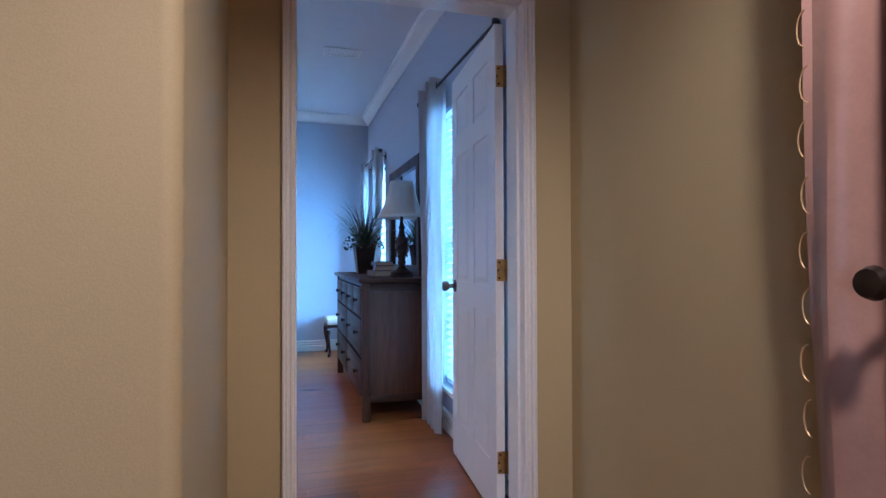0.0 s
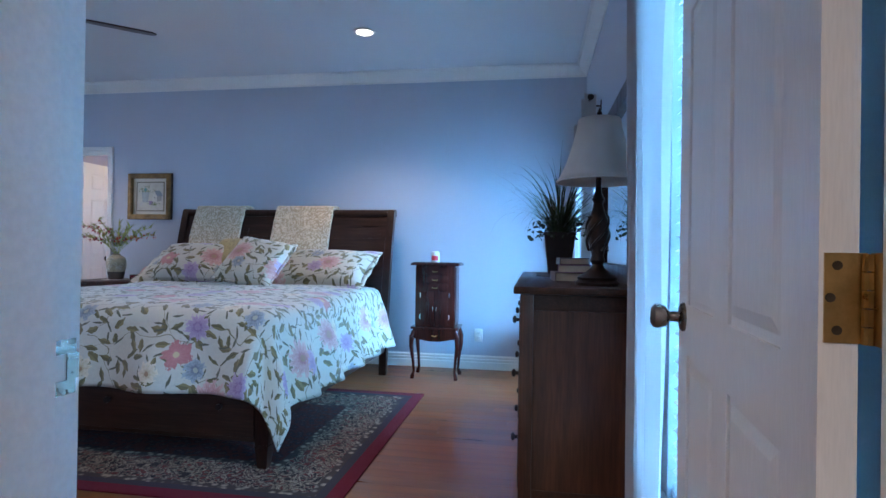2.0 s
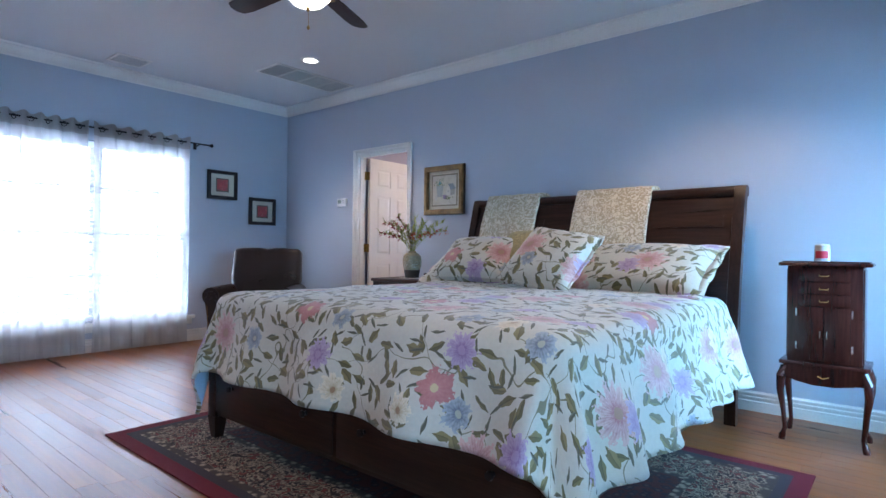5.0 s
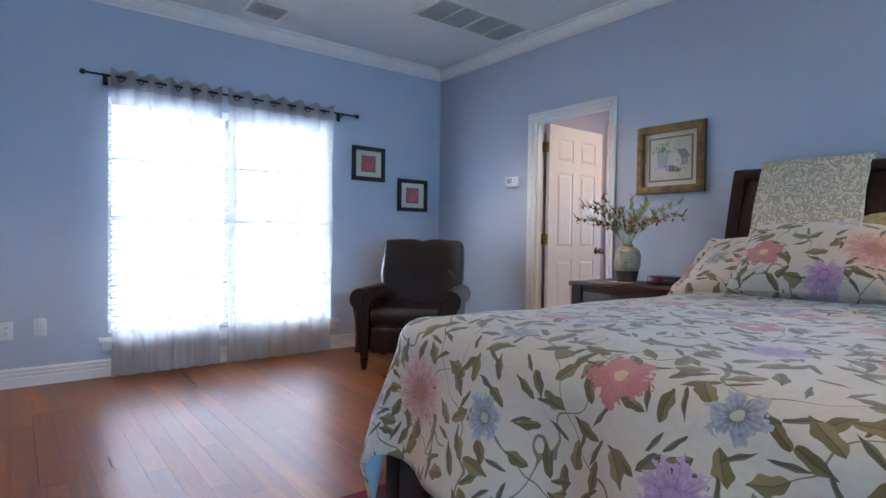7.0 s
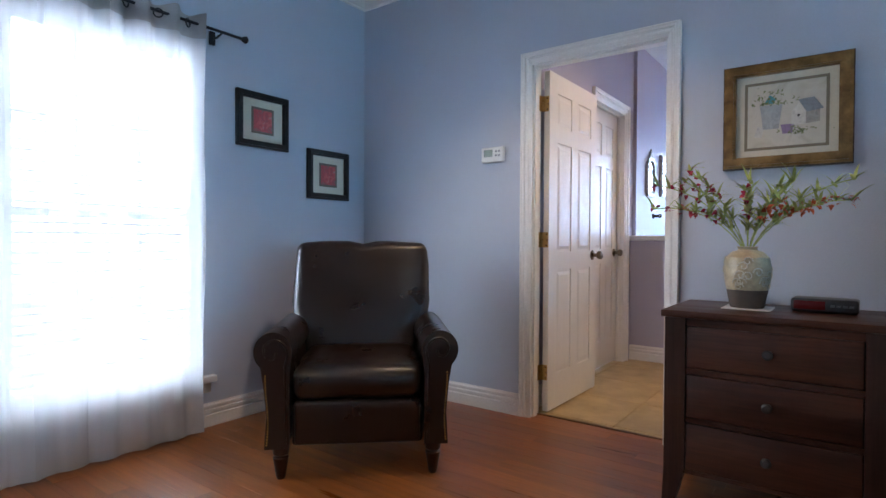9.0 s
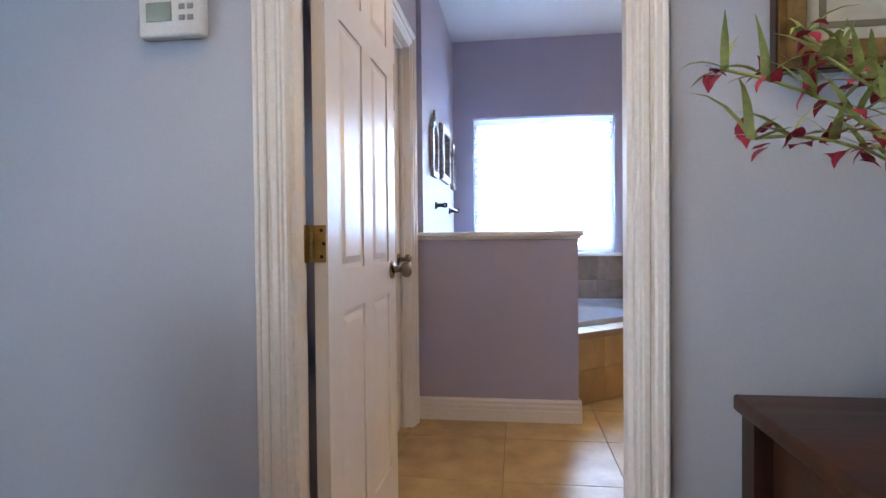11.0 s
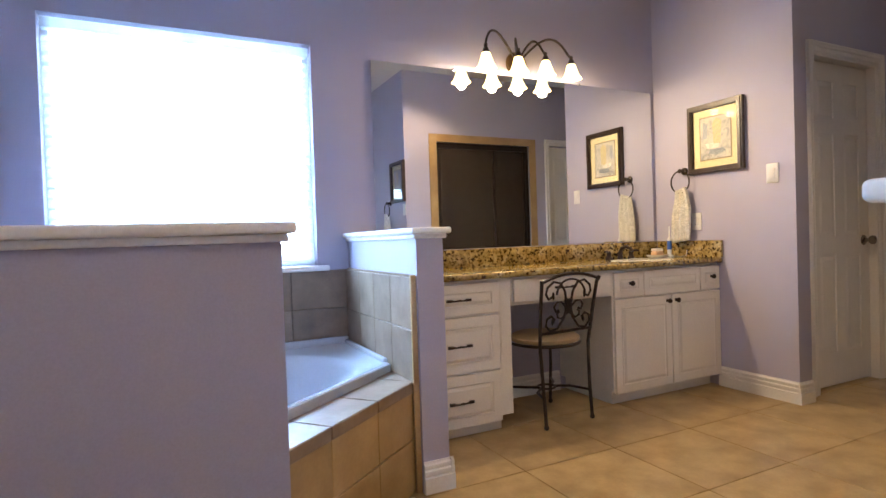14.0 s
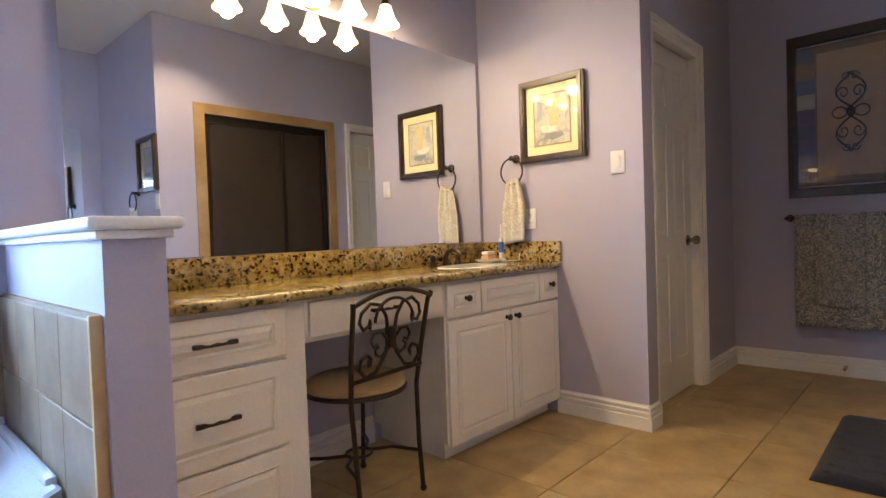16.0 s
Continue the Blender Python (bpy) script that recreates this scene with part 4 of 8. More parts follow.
tagged(link("mattress", bx((-2.37, 4.20, 0.36), (-0.40, 6.27, 0.70), 0.06, 4), plain("white_mattress_cloth", (0.7, 0.7, 0.68), 0.8)), "white mattress under the floral comforter", "mattress")

# comforter draped over the mattress
def comforter():
    x0, x1, y0, y1 = -2.33, -0.44, 4.24, 6.10
    hx, hy = 0.54, 0.455
    bm = bmesh.new()
    nx, ny = 120, 110
    rows = []
    uvs = {}
    for j in range(ny + 1):
        b = (y0 - hy) + (y1 - y0 + hy) * j / ny
        row = []
        for i in range(nx + 1):
            a = (x0 - hx) + (x1 - x0 + 2 * hx) * i / nx
            qx, qy = min(max(a, x0), x1), max(b, y0)
            ox, oy = a - qx, b - qy
            d = math.hypot(ox, oy)
            puff = 0.018 * noise.noise((a * 2.3, b * 2.3, 0.3)) + 0.008 * noise.noise((a * 7, b * 7, 1.7))
            ex = min(a - x0, x1 - a, b - y0 + 0.05)
            crown = 0.03 * (1 - math.exp(-max(0, ex) / 0.25))
            if d < 1e-6:
                pos = (a, b, 0.765 + puff + crown)
            else:
                nxv, nyv = ox / d, oy / d
                r = 0.085
                if d < r * 1.57:
                    th = d / r
                    out, dz = r * math.sin(th), r * (1 - math.cos(th))
                else:
                    e = d - r * 1.57
                    fold = 0.030 * min(1, e / 0.2) * (math.sin((qx + qy * 1.3) * 12 + math.atan2(nyv, nxv) * 6.0) + 0.6 * noise.noise((a * 5, b * 5, 4)))
                    out = r + 0.24 * e + fold
                    dz = r + e * 0.97
                z = 0.765 + puff * 0.6 - dz
                pos = (qx + nxv * out, qy + nyv * out, max(z, 0.03))
            v = bm.verts.new(pos)
            uvs[v] = (a, b)
            row.append(v)
        rows.append(row)
    for p, q in zip(rows, rows[1:]):
        for i in range(nx):
            bm.faces.new((p[i], p[i + 1], q[i + 1], q[i]))
    uvset(bm, lambda v: uvs[v])
    ob = link("comforter", bm, [FLORAL, BLUELIN])
    so = ob.modifiers.new("thickness", "SOLIDIFY")
    so.thickness, so.offset, so.material_offset, so.material_offset_rim = 0.022, -1, 1, 0
    return tagged(ob, "cream floral print comforter draped over the bed", "comforter")


comforter()


def pillow(name, w, h, t, m, material, label, flange=0.0, seed=0, group="pillows on the bed", uvo=(0, 0)):
    """A plump cushion in local x, z with thickness y; flange: flat border."""
    bm = bmesh.new()
    n = 22
    uvs = {}
    grid = {}
    for side in (1, -1):
        for i in range(n + 1):
            for j in range(n + 1):
                u, v = 2 * i / n - 1, 2 * j / n - 1
                if side < 0 and (i in (0, n) or j in (0, n)):
                    grid[side, i, j] = grid[1, i, j]
                    continue
                e = max(0.0, (1 - abs(u) ** 2.4)) * max(0.0, (1 - abs(v) ** 2.4))
                pinch = 1 - 0.06 * (1 - abs(u * v)) * max(abs(u), abs(v)) ** 3
                y = side * (t / 2 * e ** 0.45 + 0.004) + 0.010 * noise.noise((u * 2.2 + seed, v * 2.2, side)) * e
                p = bm.verts.new((u * w / 2 * pinch, -y, v * h / 2 * pinch))
                uvs[p] = (uvo[0] + u * w / 2, uvo[1] + v * h / 2)
                grid[side, i, j] = p
        for i in range(n):
            for j in range(n):
                f = [grid[side, i, j], grid[side, i + 1, j], grid[side, i + 1, j + 1], grid[side, i, j + 1]]
                bm.faces.new(f if side > 0 else f[::-1])
    uvset(bm, lambda v: uvs[v])
    bmesh.ops.recalc_face_normals(bm, faces=bm.faces)
    c = thing(name, label, "pillow", m, group)
    part("cushion", bm, material, c)
    if flange:
        q = bmesh.new()
        a, b = w / 2 * 0.95, h / 2 * 0.95
        o, r = [], []
        N = 40
        for k in range(4 * N):
            s, f = divmod(k, N)
            f = f / N * 2 - 1
            px, pz = ((f, -1), (1, f), (-f, 1), (-1, -f))[s]
            wob = 0.007 * math.sin(k * 0.55 + seed)
            r.append(q.verts.new((px * a, wob * 0.2, pz * b)))
            o.append(q.verts.new((px * (a + flange), wob, pz * (b + flange))))
        for k in range(4 * N):
            l = (k + 1) % (4 * N)
            q.faces.new((r[k], r[l], o[l], o[k]))
        uvset(q, lambda v: (uvo[0] + v.co.x, uvo[1] + v.co.z))
        fl = part("flange", q, material, c)
        sm = fl.modifiers.new("thickness", "SOLIDIFY")
        sm.thickness = 0.006
    return c


def damask(name, ground, ink, size, cut=0.52):
    """Cream cloth with curling tone-on-tone scrolls."""
    m, nt, p = mat(name)
    co = nt.nodes.new("ShaderNodeTexCoord")
    w = put(nt, "ShaderNodeTexNoise", Scale=1.6 / size, Detail=1.0, Distortion=3.2)
    nt.links.new(co.outputs["Object"], w.inputs["Vector"])
    wv = nt.nodes.new("ShaderNodeMath")
    wv.operation = "PINGPONG"
    ml = nt.nodes.new("ShaderNodeMath")
    ml.operation = "MULTIPLY"
    ml.inputs[1].default_value = 6.0
    nt.links.new(w.outputs[0], ml.inputs[0])
    nt.links.new(ml.outputs[0], wv.inputs[0])
    wv.inputs[1].default_value = 1.0
    r = ramp(nt, wv.outputs[0], [(cut - 0.05, ground), (cut + 0.05, ink)])
    nt.links.new(r.outputs[0], p.inputs["Base Color"])
    p.inputs["Roughness"].default_value = 0.75
    bump(nt, p, wv.outputs[0], 0.4, 0.004)
    return m


DAMASK = damask("cream_scroll_cloth", (0.72, 0.62, 0.46), (0.46, 0.36, 0.23), 0.10)
for _x, _w, _sd in ((-2.02, 0.50, 1), (-1.19, 0.56, 2)):
    # quilted sham folded over the top of the headboard
    _q = bmesh.new()
    _rows = []
    for _j in range(25):
        _k = _j / 24
        _s = _k * 0.95
        if _s < 0.60:
            _z = 0.86 + _s
            _kk = (_z - 0.30) / 1.11
            _y = 6.30 + 0.26 * max(0, _kk - 0.12) ** 1.7 - 0.05 - 0.025 * math.sin(math.pi * _s / 0.6)
        else:
            _a = min(math.pi, (_s - 0.60) / 0.07)
            _y, _z = 6.485 + 0.075 - 0.075 * math.cos(_a), 1.455 + 0.012 * math.sin(_a) - max(0, _s - 0.82)
        _rows.append([_q.verts.new((_x + _w * (_i / 16 - 0.5) * (1 - 0.03 * math.sin(3 * _k)), _y + 0.007 * noise.noise((_i * 0.4, _j * 0.4, _sd)), _z + 0.006 * noise.noise((_i * 0.5, _sd, 3)))) for _i in range(17)])
    for _p, _r2 in zip(_rows, _rows[1:]):
        for _i in range(16):
            _q.faces.new((_p[_i], _p[_i + 1], _r2[_i + 1], _r2[_i]))
    _ob = link("quilted_sham", _q, DAMASK)
    _so = _ob.modifiers.new("thickness", "SOLIDIFY")
    _so.thickness = 0.03
    _bv = _ob.modifiers.new("round", "BEVEL")
    _bv.width = 0.010
    _bv.segments = 2
    tagged(_ob, "cream scroll-embroidered quilted sham over the headboard", "sham", "shams on the headboard")

pillow("pillow_sham", 0.80, 0.48, 0.20, pose(-1.97, 5.98, 0.895, -60, 0, 3), FLORAL, "floral print pillow sham leaning on the headboard", 0.04, 1, uvo=(3.1, 0.4))
pillow("pillow_sham", 0.84, 0.50, 0.20, pose(-0.83, 5.96, 0.905, -60, 0, -3), FLORAL, "floral print pillow sham leaning on the headboard", 0.05, 2, uvo=(5.3, 1.2))
pillow("throw_pillow", 0.52, 0.40, 0.17, pose(-1.72, 5.60, 0.955, -52, 0, 8), FLORAL, "floral throw pillow with pleated cream ends", 0, 3, uvo=(7.7, 2.0))
pillow("throw_pillow", 0.46, 0.44, 0.17, pose(-1.16, 5.52, 0.965, -46, 8, -6), FLORAL, "square floral throw pillow lying on the bed", 0.02, 4, uvo=(9.2, 0.1))
pillow("throw_pillow", 0.40, 0.36, 0.16, pose(-1.44, 5.74, 1.0, -45, 0, 0), plain("gold_patterned_cloth", (0.42, 0.34, 0.16), 0.7, 0, 0.4, 60, 0.2), "gold patterned throw pillow between the floral ones", 0, 5)
pillow("bed_pillow", 0.74, 0.44, 0.18, pose(-0.84, 6.12, 0.86, -70, 0, -3), BLUELIN, "pale blue bed pillow under the floral sham", 0, 6)

# rug with border bands
def rug():
    m, nt, p = mat("oriental_rug_pile")
    N, L = nt.nodes, nt.links
    co = N.new("ShaderNodeTexCoord")
    s = N.new("ShaderNodeSeparateXYZ")
    L.new(co.outputs["Object"], s.inputs[0])

    def mth(op, a, b=None):
        n = N.new("ShaderNodeMath")
        n.operation = op
        for i, v in enumerate((a, b)):
            if v is not None:
                L.new(v, n.inputs[i]) if hasattr(v, "is_output") else setattr(n.inputs[i], "default_value", v)
        return n.outputs[0]
    ex = mth("SUBTRACT", 1.475, mth("ABSOLUTE", s.outputs[0]))
    ey = mth("SUBTRACT", 0.95, mth("ABSOLUTE", s.outputs[1]))
    e = mth("MINIMUM", ex, ey)
    v = N.new("ShaderNodeTexVoronoi")
    v.feature = "F1"
    v.inputs["Scale"].default_value = 26
    v2 = N.new("ShaderNodeTexVoronoi")
    v2.inputs["Scale"].default_value = 11
    w = put(nt, "ShaderNodeTexNoise", Scale=22.0, Detail=2.0, Distortion=2.0)
    for n in (v, v2, w):
        L.new(co.outputs["Object"], n.inputs["Vector"])
    fieldc = ramp(nt, v.outputs["Distance"], [(0.15, (0.075, 0.040, 0.034)), (0.35, (0.022, 0.017, 0.022)), (0.6, (0.058, 0.018, 0.016))])
    bord = ramp(nt, w.outputs[0], [(0.42, (0.020, 0.016, 0.018)), (0.50, (0.26, 0.20, 0.14)), (0.56, (0.020, 0.016, 0.018)), (0.66, (0.11, 0.026, 0.022))])
    band = ramp(nt, v.outputs["Distance"], [(0.2, (0.24, 0.19, 0.14)), (0.5, (0.045, 0.034, 0.030))])
    c = fieldc.outputs[0]
    for lim, col in ((0.44, band.outputs[0]), (0.40, bord.outputs[0]), (0.16, band.outputs[0]), (0.12, (0.035, 0.03, 0.035)), (0.075, (0.10, 0.010, 0.018))):
        c = mixc(nt, mth("LESS_THAN", e, lim), c, col)
    L.new(c, p.inputs["Base Color"])
    p.inputs["Roughness"].default_value = 0.95
    p.inputs["Specular IOR Level"].default_value = 0.15
    f = put(nt, "ShaderNodeTexNoise", Scale=420.0, Detail=2.0)
    L.new(co.outputs["Object"], f.inputs["Vector"])
    bump(nt, p, f.outputs[0], 0.5, 0.003)
    ob = link("area_rug", bx((-1.475, -0.95, 0), (1.475, 0.95, 0.010), 0.004), m)
    ob.matrix_world = pose(-1.375, 4.76, 0)
    tagged(ob, "dark oriental rug with a red edge under the bed", "rug")


rug()

# ---- dresser side of the bedroom ----
def knob_part(parent, m, material=BLACKM, r=0.016):
    k = part("knob", lathe([(0, 0), (r * 0.7, 0), (r * 0.45, 0.008), (r * 0.5, 0.014), (r, 0.019), (r * 1.05, 0.025), (r * 0.7, 0.031), (0, 0.033)], 14), material, parent)
    k.matrix_basis = m
    return k


DR = thing("dresser", "brown stained wooden dresser with black knobs", "dresser", pose(0.835, 3.80, 0))
_L, _D, _H = 1.66, 0.46, 0.935
part("top", bx((-0.025, -0.03, _H - 0.028), (_D + 0.01, _L + 0.03, _H), 0.006), DRESSY, DR)
for x in (0, _D - 0.05):
    for y in (0, _L - 0.05):
        part("leg", bx((x, y, 0), (x + 0.05, y + 0.05, _H - 0.03), 0.003), DRESSW, DR)
for y in (0.008, _L - 0.028):
    part("side_panel", bx((0.05, y, 0.12), (_D - 0.05, y + 0.02, _H - 0.03)), DRESSW, DR)
    part("side_rail", bx((0.05, y - 0.004, _H - 0.09), (_D - 0.05, y + 0.024, _H - 0.03), 0.002), DRESSY, DR)
    part("side_rail", bx((0.05, y - 0.004, 0.12), (_D - 0.05, y + 0.024, 0.17), 0.002), DRESSY, DR)
part("carcass", boxes(((0.012, 0.05, 0.13), (_D - 0.01, _L - 0.05, 0.15)), ((0.012, 0.05, 0.40), (0.03, _L - 0.05, 0.415)), ((0.012, 0.05, 0.665), (0.03, _L - 0.05, 0.68)), ((0.012, 0.05, _H - 0.06), (0.03, _L - 0.05, _H - 0.03)), ((_D - 0.012, 0.05, 0.13), (_D - 0.006, _L - 0.05, _H - 0.03)), ((0.012, _L / 2 - 0.01, 0.15), (0.03, _L / 2 + 0.01, _H - 0.06))), DRESSY, DR)
_w = (_L - 0.12) / 2
for c in range(2):
    y0 = 0.053 + c * (_w + 0.014)
    for z0, z1 in ((0.155, 0.395), (0.42, 0.66)):
        d = part("drawer", bx((-0.004, y0, z0), (0.012, y0 + _w, z1), 0.003), DRESSY, DR)
        for f in (0.22, 0.78):
            knob_part(d, pose(-0.004, y0 + _w * f, (z0 + z1) / 2 + 0.02, 0, -90, 0))
    for k in range(2):
        a = y0 + k * (_w / 2 + 0.003)
        d = part("drawer", bx((-0.004, a, 0.685), (0.012, a + _w / 2 - 0.003, 0.87), 0.003), DRESSY, DR)
        knob_part(d, pose(-0.004, a + _w / 4, 0.78, 0, -90, 0))

MR = thing("wall_mirror", "dark wood framed mirror behind the dresser", "mirror", pose(1.26, 4.02, 0.937))
_f = bmesh.new()
_p = [(0, 0), (1.10, 0), (1.10, 0.88), (0, 0.88)]
_i = [(0.075, 0.075), (1.025, 0.075), (1.025, 0.805), (0.075, 0.805)]
for _k in range(4):
    a, b, c, d = _p[_k], _p[(_k + 1) % 4], _i[(_k + 1) % 4], _i[_k]
    prism([a, b, c, d], 0.005, 0.045, "YZ", _f)
part("frame", _f, DARKW, MR)
part("glass", bx((0.026, 0.07, 0.07), (0.034, 1.03, 0.81)), MIRROR, MR)

LP = thing("table_lamp", "bronze turned table lamp with a white bell shade", "lamp", pose(1.135, 3.98, _H))
part("base", lathe([(0, 0), (0.085, 0), (0.088, 0.012), (0.075, 0.022), (0.080, 0.032), (0.050, 0.050), (0.028, 0.070), (0.022, 0.085)], 24), BRONZE, LP)
_st = lathe([(0.020, 0.08), (0.030, 0.10), (0.024, 0.12), (0.036, 0.17), (0.046, 0.215), (0.040, 0.26), (0.024, 0.30), (0.018, 0.33), (0.026, 0.345), (0.018, 0.36), (0.012, 0.38), (0.010, 0.47)], 24)
part("column", _st, BRONZE, LP)
_tw = bmesh.new()
for _k in range(5):
    tube([((0.038 + 0.007 * math.sin(math.pi * q / 12)) * math.cos(_k * 1.257 + q * 0.22), (0.038 + 0.007 * math.sin(math.pi * q / 12)) * math.sin(_k * 1.257 + q * 0.22), 0.14 + q * 0.0115) for q in range(13)], 0.006, 6, _tw)
part("twist", _tw, BRONZE, LP)
SHADE = sheer("white_lamp_shade_cloth", (0.78, 0.74, 0.68), 0.02)
_s = bmesh.new()
_pr = [(0.165, 0.415), (0.150, 0.44), (0.128, 0.49), (0.105, 0.56), (0.090, 0.62), (0.082, 0.665)]
lathe(_pr, 32, _s)
_so = part("shade", _s, SHADE, LP, "white fabric bell shade")
_m = _so.modifiers.new("thickness", "SOLIDIFY")
_m.thickness = 0.003
part("shade_ring", tube([(0.165 * math.cos(q), 0.165 * math.sin(q), 0.415) for q in [2 * math.pi * w / 32 for w in range(33)]], 0.003, 6, None, False), SHADE, LP)
part("finial", lathe([(0, 0.66), (0.008, 0.665), (0.006, 0.68), (0.011, 0.69), (0, 0.715)], 12), BRONZE, LP)

# potted grass
GRASS = plain("dark_grass_leaf", (0.050, 0.075, 0.026), 0.5, 0, 0.5, 9, 0.05)
IVY = plain("dark_ivy_leaf", (0.020, 0.034, 0.014), 0.5, 0, 0.4, 20, 0.05)
PL = thing("potted_plant", "artificial grass plant in a dark square pot", "plant", pose(1.03, 5.06, _H))
_b = bmesh.new()
_o = [(-0.062, -0.062), (0.062, -0.062), (0.062, 0.062), (-0.062, 0.062)]
_lv = [[_b.verts.new((x * k, y * k, z)) for x, y in _o] for k, z in ((1, 0), (1.42, 0.235), (1.50, 0.235), (1.50, 0.25), (1.34, 0.25), (1.30, 0.20))]
for p, q in zip(_lv, _lv[1:]):
    for k in range(4):
        _b.faces.new((p[k], p[(k + 1) % 4], q[(k + 1) % 4], q[k]))
_b.faces.new(_lv[0][::-1]), _b.faces.new(_lv[-1])
part("pot", _b, plain("dark_brown_pot", (0.030, 0.020, 0.017), 0.45, 0, 0.3, 12, 0.2), PL)


def blade(bm, base, yaw, length, lean, width, droop, n=7):
    d = Vector((math.cos(yaw), math.sin(yaw), 0))
    s = Vector((-math.sin(yaw), math.cos(yaw), 0))
    p, ang = Vector(base), lean
    prev = None
    for i in range(n + 1):
        k = i / n
        w = width * (0.6 + 0.6 * math.sin(math.pi * min(1, k + 0.15))) * (1 - k) ** 0.5 if k < 1 else 0.0004
        a, b = bm.verts.new(p - s * w), bm.verts.new(p + s * w)
        if prev:
            bm.faces.new((prev[0], prev[1], b, a))
        prev = (a, b)
        ang += droop * (0.4 + 1.6 * k) / n
        p = p + (d * math.sin(ang) + Vector((0, 0, 1)) * math.cos(ang)) * (length / n)


_g, _rn = bmesh.new(), random.Random(4)
for _k in range(190):
    _a = _rn.uniform(0, 6.283)
    _r = _rn.uniform(0, 0.06)
    blade(_g, (_r * math.cos(_a), _r * math.sin(_a), 0.23), _a + _rn.uniform(-0.5, 0.5), _rn.uniform(0.28, 0.62), _rn.uniform(0.0, 0.75), _rn.uniform(0.0018, 0.0042), _rn.uniform(0.4, 2.3))
part("grass", _g, GRASS, PL)
_g = bmesh.new()
for _k in range(150):
    _a, _r = _rn.uniform(0, 6.283), _rn.uniform(0.06, 0.19)
    c = Vector((_r * math.cos(_a), _r * math.sin(_a), 0.27 + _rn.uniform(-0.02, 0.09) - _r * 0.25))
    m = Matrix.Translation(c) @ Euler([_rn.uniform(-1.2, 1.2) for _ in range(3)]).to_matrix().to_4x4()
    s = _rn.uniform(0.010, 0.020)
    vs = [_g.verts.new(m @ Vector(q)) for q in ((0, -s, 0), (s * 0.7, -s * 0.2, 0.003), (s * 0.4, s * 0.6, 0), (0, s * 1.2, -0.003), (-s * 0.4, s * 0.6, 0), (-s * 0.7, -s * 0.2, 0.003))]
    _g.faces.new(vs)
part("ivy", _g, IVY, PL)


def book(w, d, h, m, c, label):
    t = thing("book", label, "book", m, "books on the dresser")
    part("cover", boxes(((0, 0, 0), (d, w, 0.003)), ((0, 0, h - 0.003), (d, w, h)), ((0, 0, 0.003), (0.003, w, h - 0.003))), plain("book_cover", c, 0.5), t)
    part("page_block", bx((0.003, 0.004, 0.003), (d - 0.004, w - 0.004, h - 0.003)), plain("book_pages", (0.55, 0.50, 0.40), 0.8), t)


book(0.24, 0.16, 0.040, pose(0.98, 4.22, _H, 0, 0, 4), (0.12, 0.09, 0.10), "dark hardback book lying on the dresser")
book(0.21, 0.15, 0.034, pose(0.99, 4.23, _H + 0.041, 0, 0, -5), (0.20, 0.10, 0.22), "plum hardback book lying on another book")
book(0.18, 0.13, 0.030, pose(1.0, 4.25, _H + 0.076, 0, 0, 3), (0.05, 0.04, 0.04), "small black book on top of the stack")
tagged(link("runner", bx((0.90, 4.75, _H), (1.16, 5.32, _H + 0.003)), plain("dark_runner_cloth", (0.05, 0.04, 0.04), 0.9)), "dark cloth runner lying on the dresser", "runner")

# jewelry armoire on cabriole legs
AR = thing("jewelry_armoire", "red mahogany jewelry armoire on cabriole legs", "armoire", pose(0.075, 6.20, 0))


def cabriole(bm, x, y, sx, sy, h, r=0.020):
    tube([(x, y, h), (x + 0.016 * sx, y + 0.016 * sy, h * 0.86), (x + 0.018 * sx, y + 0.018 * sy, h * 0.68), (x + 0.004 * sx, y + 0.004 * sy, h * 0.38), (x - 0.003 * sx, y - 0.003 * sy, h * 0.15), (x + 0.008 * sx, y + 0.008 * sy, h * 0.06), (x + 0.010 * sx, y + 0.010 * sy, 0.0)],
         [r * 1.05, r * 1.15, r * 0.95, r * 0.62, r * 0.55, r * 0.85, r * 0.8], 10, bm)
    return bm


for sx in (-1, 1):
    for y, sy in ((0.03, -1), (0.25, 1)):
        part("leg", cabriole(bmesh.new(), sx * 0.175, y, sx, sy, 0.40), MAHOG, AR)
part("apron", prism([(-0.18, 0.42), (-0.18, 0.36), (-0.13, 0.33), (-0.05, 0.315), (0.05, 0.315), (0.13, 0.33), (0.18, 0.36), (0.18, 0.42)], 0.012, 0.03, "XZ"), MAHOG, AR)
part("apron_body", boxes(((-0.185, 0.03, 0.33), (0.185, 0.27, 0.42)), ((-0.20, 0.0, 0.415), (0.20, 0.28, 0.435)), bev=0.004), MAHOG, AR)
part("case", bx((-0.165, 0.022, 0.435), (0.165, 0.265, 0.945), 0.004), MAHOG, AR)
part("top", bx((-0.205, -0.012, 0.945), (0.205, 0.29, 0.965), 0.007, 3), MAHOG, AR)
part("mirror_lid", bx((-0.19, 0.004, 0.9655), (0.19, 0.275, 0.972), 0.003), MAHOG, AR)
for z0, z1 in ((0.865, 0.935), (0.80, 0.86), (0.735, 0.795)):
    d = part("drawer", bx((-0.115, 0.010, z0), (0.115, 0.022, z1), 0.003), MAHOG, AR)
    part("pull", tube([(-0.02, 0.010, (z0 + z1) / 2), (-0.018, -0.002, (z0 + z1) / 2 - 0.006), (0.018, -0.002, (z0 + z1) / 2 - 0.006), (0.02, 0.010, (z0 + z1) / 2)], 0.0025, 6), BRASS, d)
